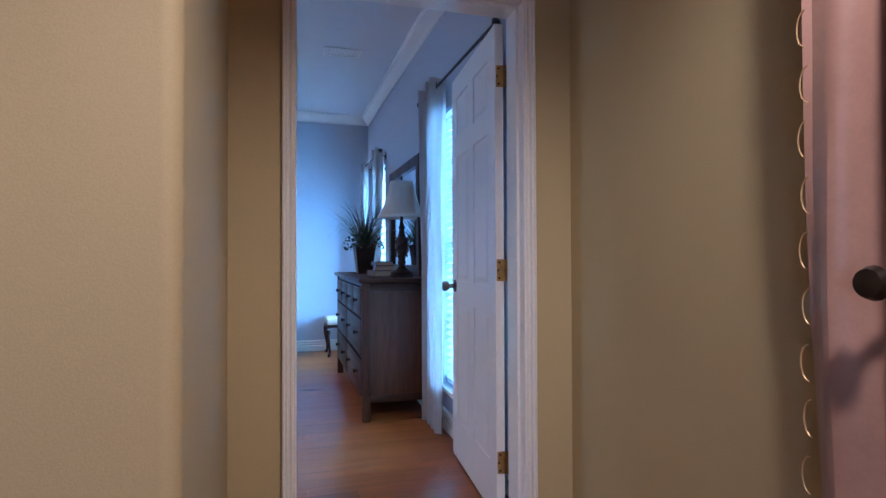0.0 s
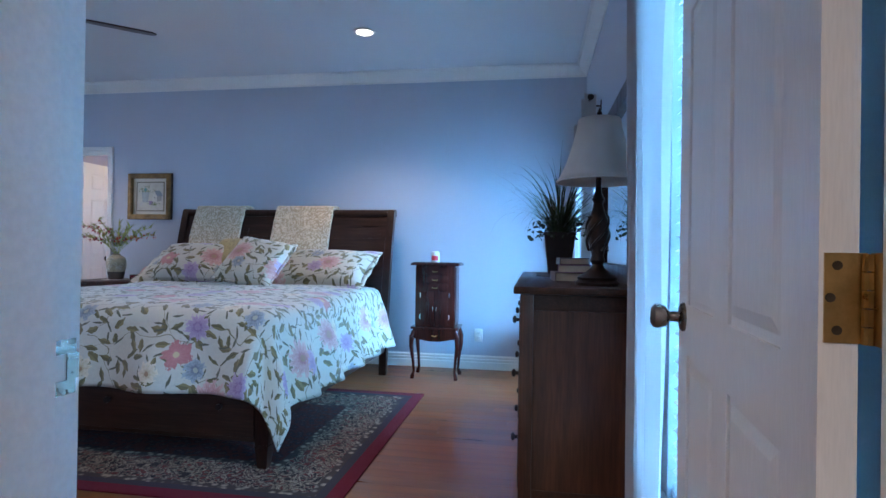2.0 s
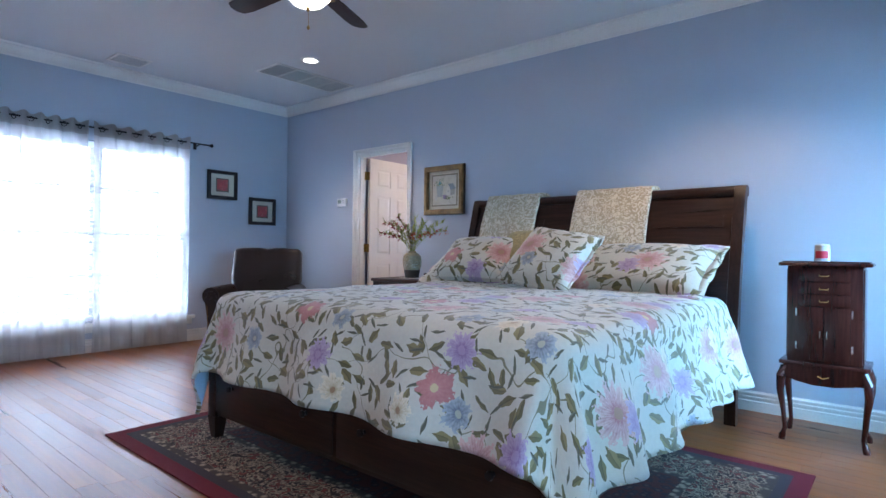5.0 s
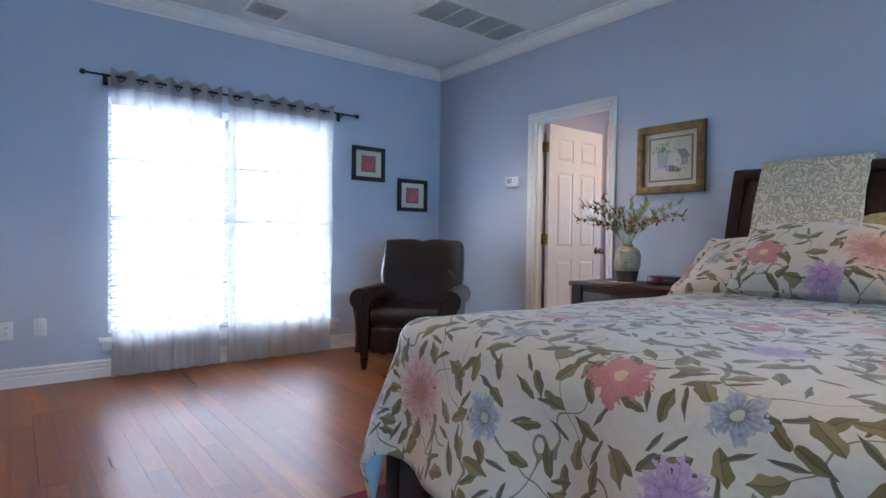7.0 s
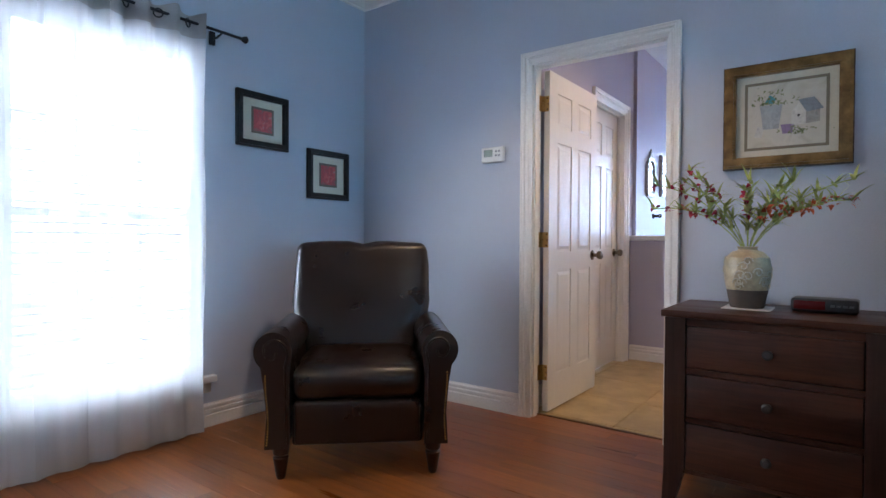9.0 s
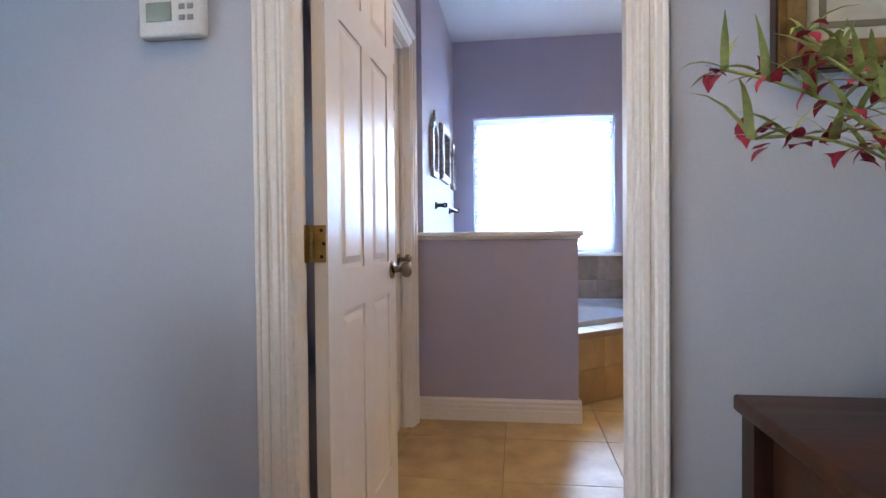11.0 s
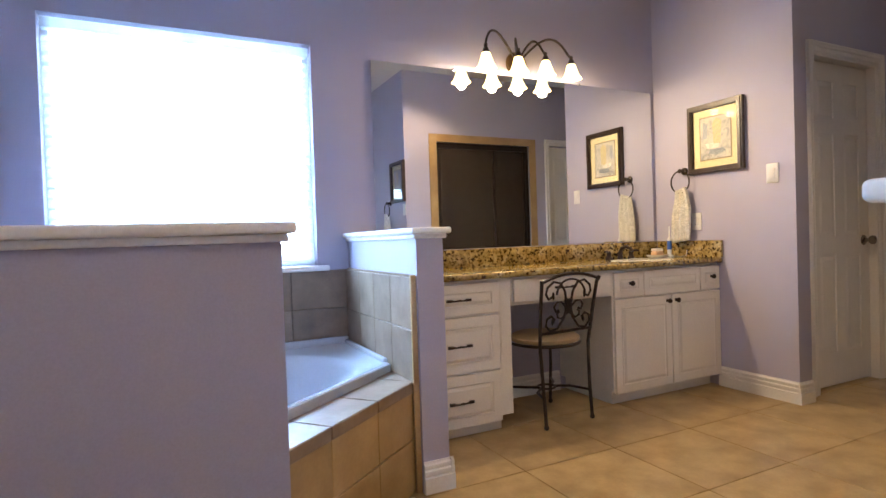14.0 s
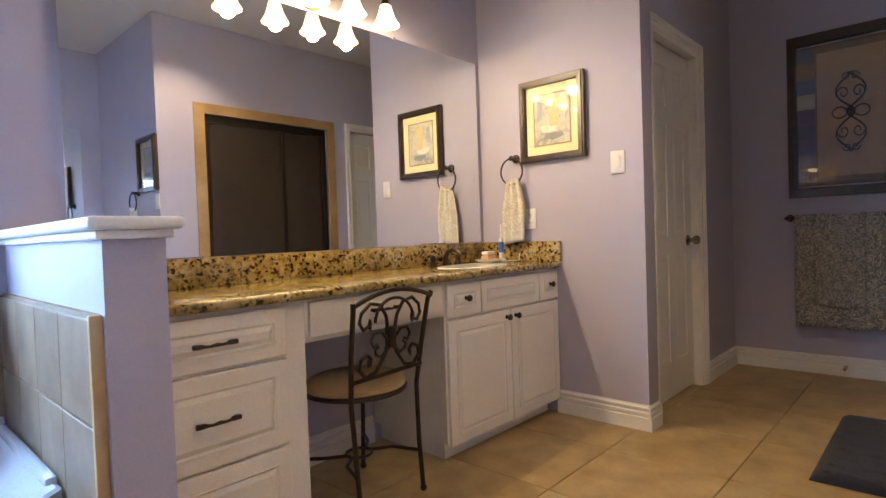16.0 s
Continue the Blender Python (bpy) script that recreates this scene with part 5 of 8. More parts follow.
for a, b in ((-0.115, -0.003), (0.003, 0.115)):
    d = part("door", bx((a, 0.010, 0.45), (b, 0.022, 0.73), 0.004), MAHOG, AR)
    part("pull", bx((-0.018 if a < 0 else 0.012, 0.004, 0.565), (-0.012 if a < 0 else 0.018, 0.010, 0.605), 0.002), CHROME, d)
for sx in (-1, 1):
    d = part("side_door", bx((sx * 0.165, 0.04, 0.45), (sx * 0.171, 0.25, 0.93), 0.003), MAHOG, AR)
    for z in (0.50, 0.68):
        part("hinge", bx((sx * 0.118, 0.008, z), (sx * 0.126, 0.011, z + 0.04)), CHROME, AR)
part("lower_pull", tube([(-0.025, 0.010, 0.365), (0, 0.0, 0.357), (0.025, 0.010, 0.365)], 0.003, 6), BRASS, AR)
CJ = thing("candle_jar", "glass candle jar with a red label", "candle", pose(0.055, 6.33, 0.972))
part("jar", lathe([(0, 0), (0.034, 0), (0.037, 0.006), (0.037, 0.062), (0.033, 0.072), (0.033, 0.080)], 20), plain("frosted_jar_glass", (0.62, 0.60, 0.58), 0.15), CJ)
part("lid", lathe([(0, 0.096), (0.012, 0.094), (0.030, 0.090), (0.036, 0.084), (0.036, 0.080), (0, 0.080)], 20), plain("jar_lid", (0.70, 0.70, 0.70), 0.2), CJ)
part("label", prism([(0.0375 * math.cos(a), 0.0375 * math.sin(a)) for a in [radians(q) for q in range(-140, -39, 10)]] + [(0.0372 * math.cos(a), 0.0372 * math.sin(a)) for a in [radians(q) for q in range(-40, -141, -10)]], 0.015, 0.055, "XY"), plain("red_label", (0.55, 0.03, 0.05), 0.5), CJ, "red paper label")

# bench below the east window
BN = thing("bench", "cream upholstered bench on dark cabriole legs", "bench", pose(0.80, 6.24, 0))
for x, sx in ((0.03, -1), (0.42, 1)):
    for y, sy in ((0.03, -1), (0.35, 1)):
        part("leg", cabriole(bmesh.new(), x, y, sx, sy, 0.33, 0.022), DARKW, BN)
part("seat_frame", bx((0.0, 0.0, 0.315), (0.46, 0.39, 0.345), 0.006), DARKW, BN)
part("cushion", bx((-0.005, -0.005, 0.345), (0.465, 0.395, 0.415), 0.025, 4), plain("cream_upholstery", (0.62, 0.56, 0.46), 0.85, 0, 0.06, 20, 0.2, 300), BN)

# nightstand
NS = thing("nightstand", "dark walnut nightstand with three drawers", "nightstand", pose(-3.285, 6.13, 0))
_W, _ND = 0.70, 0.45
part("top", bx((-0.012, -0.018, 0.722), (_W + 0.012, _ND + 0.01, 0.75), 0.005), NIGHTW, NS)
for x in (0, _W - 0.075):
    for y in (0, _ND - 0.05):
        lg = bmesh.new()
        a = [lg.verts.new((x + i * 0.075, y + j * 0.05, 0.722)) for i, j in ((0, 0), (1, 0), (1, 1), (0, 1))]
        b = [lg.verts.new((x + i * 0.075, y + j * 0.05, 0.13)) for i, j in ((0, 0), (1, 0), (1, 1), (0, 1))]
        off = 0.0 if x == 0 else 0.03
        c = [lg.verts.new((x + off + i * 0.045 - (0.006 if x == 0 else -0.006), y + j * 0.045, 0.0)) for i, j in ((0, 0), (1, 0), (1, 1), (0, 1))]
        for p, q in ((a, b), (b, c)):
            for k in range(4):
                lg.faces.new((p[k], p[(k + 1) % 4], q[(k + 1) % 4], q[k]))
        lg.faces.new(a), lg.faces.new(c[::-1])
        bmesh.ops.recalc_face_normals(lg, faces=lg.faces)
        part("leg", lg, DARKW, NS)
part("carcass", boxes(((0.03, 0.03, 0.12), (0.045, _ND - 0.03, 0.722)), ((_W - 0.045, 0.03, 0.12), (_W - 0.03, _ND - 0.03, 0.722)), ((0.07, 0.012, 0.12), (_W - 0.07, _ND - 0.03, 0.135)), ((0.07, 0.012, 0.318), (_W - 0.07, 0.03, 0.338)), ((0.07, 0.012, 0.505), (_W - 0.07, 0.03, 0.528)), ((0.07, 0.012, 0.69), (_W - 0.07, 0.03, 0.722)), ((0.05, _ND - 0.03, 0.12), (_W - 0.05, _ND - 0.02, 0.722))), NIGHTW, NS)
for z0, z1 in ((0.138, 0.316), (0.341, 0.503), (0.531, 0.688)):
    d = part("drawer", bx((0.078, 0.006, z0), (_W - 0.078, 0.024, z1), 0.004), NIGHTW, NS)
    knob_part(d, pose(_W / 2, 0.006, (z0 + z1) / 2 + 0.005, 90, 0, 0), plain("dark_pewter", (0.05, 0.05, 0.05), 0.4, 0.6), 0.017)

tagged(link("doily", bx((-3.115, 6.29, 0.75), (-2.945, 6.46, 0.7525)), plain("white_lace", (0.70, 0.68, 0.64), 0.9, 0, 0.2, 90, 0.4)), "white lace doily under the vase", "doily")
VS = thing("vase", "cream crackled vase with scroll relief and artificial flowers", "vase", pose(-3.035, 6.375, 0.7525))
part("foot", lathe([(0, 0), (0.058, 0), (0.062, 0.006), (0.074, 0.072)], 28), plain("bare_brown_clay", (0.085, 0.060, 0.045), 0.8, 0, 0.3, 14, 0.3), VS, "dark unglazed clay foot")
part("body", lathe([(0.074, 0.072), (0.082, 0.11), (0.085, 0.16), (0.078, 0.20), (0.055, 0.222), (0.036, 0.228), (0.034, 0.236), (0.040, 0.242), (0.034, 0.243), (0.028, 0.23), (0.0, 0.20)], 28), plain("cream_crackle_glaze", (0.42, 0.33, 0.20), 0.35, 0, 0.3, 26, 0.3, 90), VS)
_sc = bmesh.new()
_rn = random.Random(9)
for _k in range(26):
    _a0, _z0, _sg = _rn.uniform(0, 6.283), _rn.uniform(0.085, 0.195), _rn.choice((-1, 1))
    pts = []
    for q in range(12):
        th = q * 0.62
        rr = 0.020 * (1 - q / 15)
        a, z = _a0 + _sg * rr * math.cos(th) / 0.083, _z0 + rr * math.sin(th)
        z = min(0.205, max(0.078, z))
        rad = float(np.interp(z, [0.072, 0.11, 0.16, 0.20, 0.222], [0.074, 0.082, 0.085, 0.078, 0.055])) + 0.001
        pts.append((rad * math.cos(a), rad * math.sin(a), z))
    tube(pts, 0.0026, 5, _sc)
part("scroll_relief", _sc, plain("pale_relief_glaze", (0.55, 0.49, 0.37), 0.4, 0, 0.2, 40, 0), VS, "raised cream scroll relief")
_st, _lf, _fl, _fo = bmesh.new(), bmesh.new(), bmesh.new(), bmesh.new()
for _k, (_yw, _ln, _el, _kind) in enumerate(((180, 0.44, 0.80, 0), (200, 0.40, 1.0, 0), (160, 0.40, 0.55, 0), (188, 0.36, 0.60, 0), (90, 0.28, 0.15, 2), (20, 0.40, 0.95, 1), (5, 0.42, 0.80, 2), (-30, 0.33, 0.9, 1), (-10, 0.30, 0.45, 2), (-90, 0.28, 0.5, 0), (-140, 0.32, 0.9, 0), (40, 0.28, 0.4, 2), (-60, 0.3, 0.8, 1))):
    d = Vector((math.cos(radians(_yw)), math.sin(radians(_yw)) * 0.55, 0))
    p, ang, pts = Vector((0, 0, 0.20)), _el * 0.35, []
    for q in range(9):
        pts.append(p.copy())
        ang += _el * 0.16
        p = p + (d * math.sin(ang) + Vector((0, 0, 1)) * math.cos(ang)) * (_ln / 7.2)
    tube(pts, 0.0024, 5, _st)
    for q in range(3, 9):
        for w in range(5):
            blade(_lf, pts[q] + Vector([_rn.uniform(-0.004, 0.004) for _ in range(3)]), _rn.uniform(0, 6.28), _rn.uniform(0.05, 0.105), _rn.uniform(0.3, 1.3), 0.0058, _rn.uniform(0.3, 1.2), 4)
    if _kind < 2:
        tgt = _fl if _kind == 0 else _fo
        for q in range(5, 9):
            for w in range(5 if _kind == 0 else 7):
                c = pts[q] + Vector([_rn.uniform(-0.016, 0.016) for _ in range(3)])
                blade(tgt, c, _rn.uniform(0, 6.28), 0.026, _rn.uniform(0.2, 2.4), 0.0085, 0.8, 3)
    else:
        for q in range(5, 9):
            for w in range(4):
                ball(pts[q] + Vector([_rn.uniform(-0.010, 0.010) for _ in range(3)]), 0.0045, (1, 1, 1.3), 6, _lf)
SPRIG = plain("pale_green_leaf", (0.34, 0.39, 0.12), 0.6, 0, 0.35, 30, 0)
part("stems", _st, SPRIG, VS)
part("leaves", _lf, SPRIG, VS)
part("red_blossoms", _fl, plain("crimson_petal", (0.36, 0.02, 0.05), 0.6, 0, 0.3, 40, 0), VS, "crimson artificial blossoms")
part("orange_blossoms", _fo, plain("orange_petal", (0.52, 0.10, 0.03), 0.6, 0, 0.3, 40, 0), VS, "orange artificial blossoms")
CK = thing("clock_radio", "black clock radio on the nightstand", "clock radio", pose(-2.78, 6.42, 0.75, 0, 0, -2))
part("body", bx((-0.105, -0.06, 0.002), (0.105, 0.06, 0.052), 0.010, 3), plain("black_plastic", (0.018, 0.017, 0.018), 0.35), CK)
part("display", bx((-0.095, -0.0615, 0.012), (0.005, -0.058, 0.044), 0.002), plain("dark_red_display", (0.10, 0.006, 0.008), 0.15), CK, "dark red display window")
for _k in range(4):
    part("button", bx((0.02 + _k * 0.019, -0.062, 0.024), (0.034 + _k * 0.019, -0.058, 0.032), 0.001), plain("grey_button", (0.08, 0.08, 0.08), 0.4), CK)

# ---- leather recliner ----
LEATHER = plain("dark_brown_leather", (0.012, 0.0046, 0.0028), 0.30, 0, 0.22, 5, 0.16, 60, 0.002, 0.06)
RC = thing("armchair", "dark brown leather armchair with rolled arms", "armchair", pose(-4.405, 5.575, 0, 0, 0, 43) @ Matrix.Diagonal((0.94, 1, 1, 1)))


def soft(a, b, bev, amp=0.006, cuts=6, seed=0, bulge=0.0):
    bm = bx(a, b, bev, 4)
    bmesh.ops.subdivide_edges(bm, edges=[e for e in bm.edges if e.calc_length() > 0.09], cuts=cuts, use_grid_fill=True)
    c = Vector([(p + q) / 2 for p, q in zip(a, b)])
    h = [abs(q - p) / 2 for p, q in zip(a, b)]
    for v in bm.verts:
        r = [(v.co[k] - c[k]) / h[k] for k in range(3)]
        for k in range(3):
            o = [j for j in range(3) if j != k]
            v.co[k] += bulge * r[k] * max(0, 1 - r[o[0]] ** 2) * max(0, 1 - r[o[1]] ** 2)
        n = noise.noise_vector(v.co * 7 + Vector((seed, seed * 2, 0)))
        v.co += n * amp
    return bm


part("seat_base", bx((-0.30, 0.0, 0.13), (0.30, 0.66, 0.30), 0.02, 3), LEATHER, RC)
part("footrest_panel", soft((-0.285, -0.035, 0.145), (0.285, 0.02, 0.335), 0.02, 0.003, 5, 2), LEATHER, RC)
part("seat_cushion", soft((-0.285, -0.045, 0.335), (0.285, 0.52, 0.475), 0.045, 0.006, 6, 3, 0.02), LEATHER, RC)
_bk = soft((-0.372, 0.0, 0.0), (0.372, 0.17, 0.615), 0.045, 0.006, 7, 5, 0.018)
for v in _bk.verts:
    if v.co.z > 0.5:
        v.co.z += 0.012 - 0.018 * math.exp(-(v.co.x / 0.05) ** 2)
    w = 1 - 0.24 * max(0, (0.28 - v.co.z) / 0.28)
    v.co.x *= w
_bo = part("back_cushion", _bk, LEATHER, RC)
_bo.matrix_basis = pose(0, 0.46, 0.40, -14, 0, 0)
part("back_shell", soft((-0.31, 0.60, 0.20), (0.31, 0.68, 0.80), 0.04, 0.002, 3, 6), LEATHER, RC)
for sx in (-1, 1):
    roll = [(y, z) for y, z in arc((sx * 0.372, 0.545), 0.083, 0, 350, 24)]
    part("arm_roll", prism(roll, -0.03, 0.60, "XZ"), LEATHER, RC)
    part("arm_side", soft((sx * 0.305, 0.0, 0.14), (sx * 0.405, 0.62, 0.52), 0.025, 0.003, 4, 7), LEATHER, RC)
    pnl = [(sx * 0.300, 0.14)] + [(sx * 0.300, 0.45)] + [(sx * (0.372 + 0.083 * math.cos(a)), 0.545 + 0.083 * math.sin(a)) for a in [radians(q) for q in range(190, -61, -12)]] + [(sx * 0.412, 0.40), (sx * 0.400, 0.28), (sx * 0.408, 0.14)]
    part("arm_front", prism(pnl, -0.05, -0.028, "XZ"), LEATHER, RC)
    sp = [(sx * (0.372 + (0.066 - 0.0021 * q) * math.cos(radians(200 - q * 15))), -0.052, 0.545 + (0.066 - 0.0021 * q) * math.sin(radians(200 - q * 15))) for q in range(28)]
    part("piping", tube([(sx * 0.318, -0.052, 0.16), (sx * 0.318, -0.052, 0.36), (sx * 0.320, -0.052, 0.48)] + sp, 0.006, 6), LEATHER, RC)
    nl = bmesh.new()
    for q in range(26):
        ball((sx * 0.398 - sx * 0.006 * math.sin(q * 0.2), -0.052, 0.16 + q * 0.0115), 0.0042, (1, 0.5, 1), 6, nl)
    part("nail_heads", nl, BRASS, RC)
    for y in (0.0, 0.58):
        part("leg", lathe([(0, 0), (0.018, 0), (0.022, 0.012), (0.030, 0.06), (0.036, 0.092), (0.028, 0.10), (0.036, 0.108), (0.038, 0.14), (0, 0.14)], 16), DARKW, RC).matrix_basis = pose(sx * 0.345, y, 0)

# ---- pictures ----
def frame_ring(w, h, width, y0, y1, mat_, parent, name="frame", steps=((0, 1.0, 0.0), (0.25, 0.8, 0.008), (0.62, 0.95, 0.003))):
    """A mitred moulding with a stepped profile; outer size w x h in local x, z, wall at y = 0, front towards -y."""
    bm = bmesh.new()
    for a, b, t in steps:
        o, i = width * a, width * b
        O = [(-w / 2 + o, -h / 2 + o), (w / 2 - o, -h / 2 + o), (w / 2 - o, h / 2 - o), (-w / 2 + o, h / 2 - o)]
        I = [(-w / 2 + i, -h / 2 + i), (w / 2 - i, -h / 2 + i), (w / 2 - i, h / 2 - i), (-w / 2 + i, h / 2 - i)]
        for k in range(4):
            prism([O[k], O[(k + 1) % 4], I[(k + 1) % 4], I[k]], y0, y1 - t, "XZ", bm)
    return part(name, bm, mat_, parent, smooth=False)


def blotch(name, cols, scale=14.0):
    m, nt, p = mat(name)
    n = tex(nt, scale, 4, 0.6, distort=1.2)
    r = ramp(nt, n.outputs[0], [(0.30 + 0.4 * k / max(1, len(cols) - 1), c) for k, c in enumerate(cols)])
    nt.links.new(r.outputs[0], p.inputs["Base Color"])
    p.inputs["Roughness"].default_value = 0.6
    return m


BLACKF = plain("black_frame_wood", (0.015, 0.014, 0.014), 0.35, 0, 0.2, 20, 0.1)
MATB = plain("cream_mat_board", (0.60, 0.55, 0.44), 0.8, 0, 0.03, 8, 0)
FLWR = blotch("red_flower_print", [(0.20, 0.16, 0.14), (0.40, 0.06, 0.06), (0.55, 0.10, 0.09), (0.30, 0.26, 0.22)], 22)
for _y, _z in ((5.868, 1.706), (6.373, 1.438)):
    P = thing("picture_frame", "small black framed red flower print", "picture", pose(-5.498, _y, _z, 0, 0, 90), "small flower prints")
    frame_ring(0.352, 0.318, 0.038, -0.004, -0.024, BLACKF, P)
    part("backing", bx((-0.17, -0.005, -0.155), (0.17, -0.002, 0.155)), BLACKF, P)
    part("mat_board", bx((-0.142, -0.010, -0.125), (0.142, -0.005, 0.125)), MATB, P)
    part("inner_line", bx((-0.076, -0.0115, -0.076), (0.076, -0.0095, 0.076)), plain("dark_line", (0.16, 0.12, 0.09), 0.7), P)
    part("print", bx((-0.062, -0.0125, -0.062), (0.062, -0.010, 0.062)), FLWR, P)
GOLDF = plain("aged_gold_frame", (0.24, 0.14, 0.05), 0.38, 0.6, 0.45, 18, 0.3, 90)
P = thing("picture_frame", "gold framed watercolor of a birdhouse and flower pots", "picture", pose(-2.94, 6.718, 1.572))
frame_ring(0.476, 0.456, 0.048, -0.004, -0.034, GOLDF, P)
frame_ring(0.484, 0.464, 0.018, -0.002, -0.026, plain("dark_bead_edge", (0.05, 0.03, 0.02), 0.4, 0.2), P, "outer_bead", ((0, 1.0, 0),))
part("mat_board", bx((-0.20, -0.010, -0.19), (0.20, -0.004, 0.19)), MATB, P)
frame_ring(0.315, 0.300, 0.012, -0.009, -0.0125, plain("taupe_inner_mat", (0.20, 0.17, 0.12), 0.7), P, "inner_mat", ((0, 1.0, 0),))
part("print", bx((-0.148, -0.0115, -0.14), (0.148, -0.0095, 0.14)), blotch("pale_watercolor_paper", [(0.46, 0.42, 0.33), (0.56, 0.52, 0.43), (0.52, 0.48, 0.40)], 10), P)
for _n, _q, _c in (("painted_pot", [(-0.085, -0.06), (-0.025, -0.06), (-0.012, 0.045), (-0.098, 0.045)], (0.36, 0.37, 0.37)), ("painted_wall", [(0.072, -0.050), (0.125, -0.045), (0.125, 0.010), (0.072, 0.006)], (0.34, 0.32, 0.28)), ("painted_gable", [(0.022, -0.050), (0.075, -0.050), (0.075, 0.004), (0.047, 0.046), (0.022, 0.006)], (0.60, 0.57, 0.50)), ("painted_roof", [(0.046, 0.056), (0.104, 0.060), (0.138, 0.008), (0.078, 0.000)], (0.22, 0.25, 0.27)), ("painted_hole", [(0.042, -0.012), (0.048, -0.018), (0.055, -0.012), (0.048, -0.004)], (0.04, 0.035, 0.03)), ("painted_vase", [(-0.01, -0.085), (0.025, -0.085), (0.033, -0.045), (-0.018, -0.045)], (0.26, 0.18, 0.30)), ("painted_bird", [(-0.08, 0.055), (-0.05, 0.05), (-0.035, 0.068), (-0.06, 0.09)], (0.08, 0.28, 0.30)), ("painted_card", [(-0.12, -0.09), (-0.09, -0.095), (-0.08, -0.05), (-0.105, -0.045)], (0.52, 0.50, 0.46))):
    part(_n, prism(_q, -0.0125 - 0.0004 * (_n in ("painted_gable", "painted_vase")) - 0.0008 * (_n in ("painted_roof", "painted_hole")), -0.0118, "XZ"), blotch(_n + "_wash", [sh(_c, 0.8), _c, sh(_c, 1.15)], 40), P)
_lv = bmesh.new()
_rn = random.Random(5)
for _k in range(110):
    cx, cz = (_rn.gauss(-0.055, 0.040), abs(_rn.gauss(0, 0.026)) + 0.045) if _k < 70 else (_rn.gauss(0.05, 0.035), -0.075 + _rn.gauss(0, 0.010))
    a, s = _rn.uniform(0, 6.28), _rn.uniform(0.004, 0.009)
    q = [(cx + s * math.cos(a), cz + s * math.sin(a)), (cx + s * 0.4 * math.cos(a + 1.57), cz + s * 0.4 * math.sin(a + 1.57)), (cx - s * math.cos(a), cz - s * math.sin(a)), (cx - s * 0.4 * math.cos(a + 1.57), cz - s * 0.4 * math.sin(a + 1.57))]
    prism(q, -0.0140, -0.0127, "XZ", _lv)
part("painted_leaves", _lv, plain("olive_wash", (0.17, 0.20, 0.08), 0.7, 0, 0.4, 60, 0), P)

# ---- small wall fittings ----
PLATE = plain("white_plastic", (0.72, 0.72, 0.70), 0.4, 0, 0.03, 20, 0)
DARKP = plain("dark_slot", (0.05, 0.05, 0.05), 0.6)
T = thing("thermostat", "white wall thermostat with a small screen", "thermostat", pose(-4.42, 6.718, 1.522))
part("body", bx((-0.075, -0.030, -0.045), (0.075, 0, 0.045), 0.008, 3), PLATE, T)
part("screen", bx((-0.055, -0.032, -0.012), (0.005, -0.029, 0.030), 0.002), plain("grey_green_lcd", (0.30, 0.36, 0.32), 0.2), T)
for _k in range(4):
    part("button", bx((0.022 + 0.020 * (_k % 2), -0.0325, -0.012 + 0.024 * (_k // 2)), (0.036 + 0.020 * (_k % 2), -0.029, 0.0 + 0.024 * (_k // 2)), 0.002), plain("grey_key", (0.30, 0.31, 0.32), 0.5), T)


def outlet(m, kind="outlet", label="white wall outlet plate"):
    o = thing("wall_" + kind, label, kind, m, "wall plates")
    part("plate", bx((-0.037, -0.006, -0.058), (0.037, 0, 0.058), 0.004), PLATE, o)
    if kind == "outlet":
        for z in (-0.021, 0.021):
            part("socket", bx((-0.017, -0.0085, z - 0.014), (0.017, -0.005, z + 0.014), 0.003), PLATE, o)
            part("slots", boxes(((-0.008, -0.0095, z - 0.004), (-0.0055, -0.0080, z + 0.006)), ((0.0055, -0.0095, z - 0.004), (0.008, -0.0080, z + 0.006))), DARKP, o)
    else:
        part("rocker", bx((-0.016, -0.010, -0.032), (0.016, -0.005, 0.032), 0.003), PLATE, o)
    return o


outlet(pose(0.395, 6.718, 0.308))
outlet(pose(-5.498, 3.19, 0.375, 0, 0, 90), "outlet", "white cable plate beside the window")
outlet(pose(-5.498, 3.37, 0.385, 0, 0, 90), "outlet", "white wall outlet with a plug-in night light")
NL = thing("night_light", "small plug-in night light in the outlet", "night light", pose(-5.487, 3.37, 0.42, 0, 0, 90))
part("body", bx((-0.022, -0.034, -0.03), (0.022, 0, 0.03), 0.006), PLATE, NL)
part("lens", bx((-0.018, -0.030, 0.03), (0.018, -0.006, 0.062), 0.006), plain("clear_plastic", (0.55, 0.58, 0.60), 0.2), NL)
outlet(pose(EX - 0.002, 9.49, 1.343, 0, 0, -90), "switch", "white rocker light switch plate")
outlet(pose(EX - 0.002, 10.02, 1.08, 0, 0, -90), "outlet", "white wall outlet behind the hand towel")
outlet(pose(SX - 0.002, 8.10, 1.33, 0, 0, -90), "switch", "white rocker light switch plate")

# ---- ceiling fittings ----
LED = glow("lit_lamp_glass", (1.0, 0.88, 0.70), 9.0)
for _x, _y, _h in ((-0.42, 5.75, BH), (-3.79, 5.79, BH), (-0.42, 3.3, BH), (-3.79, 3.3, BH), (-3.4, 7.4, TH), (0.2, 8.8, TH)):
    D = thing("recessed_light", "lit recessed ceiling light with a white ring", "ceiling light", pose(_x, _y, _h), "recessed ceiling lights")
    part("ring", lathe([(0.062, -0.001), (0.062, -0.006), (0.085, -0.007), (0.088, 0.0)], 28), TRIM, D)
    part("lens", lathe([(0.0, -0.003), (0.05, -0.003), (0.062, -0.002)], 28), LED, D)


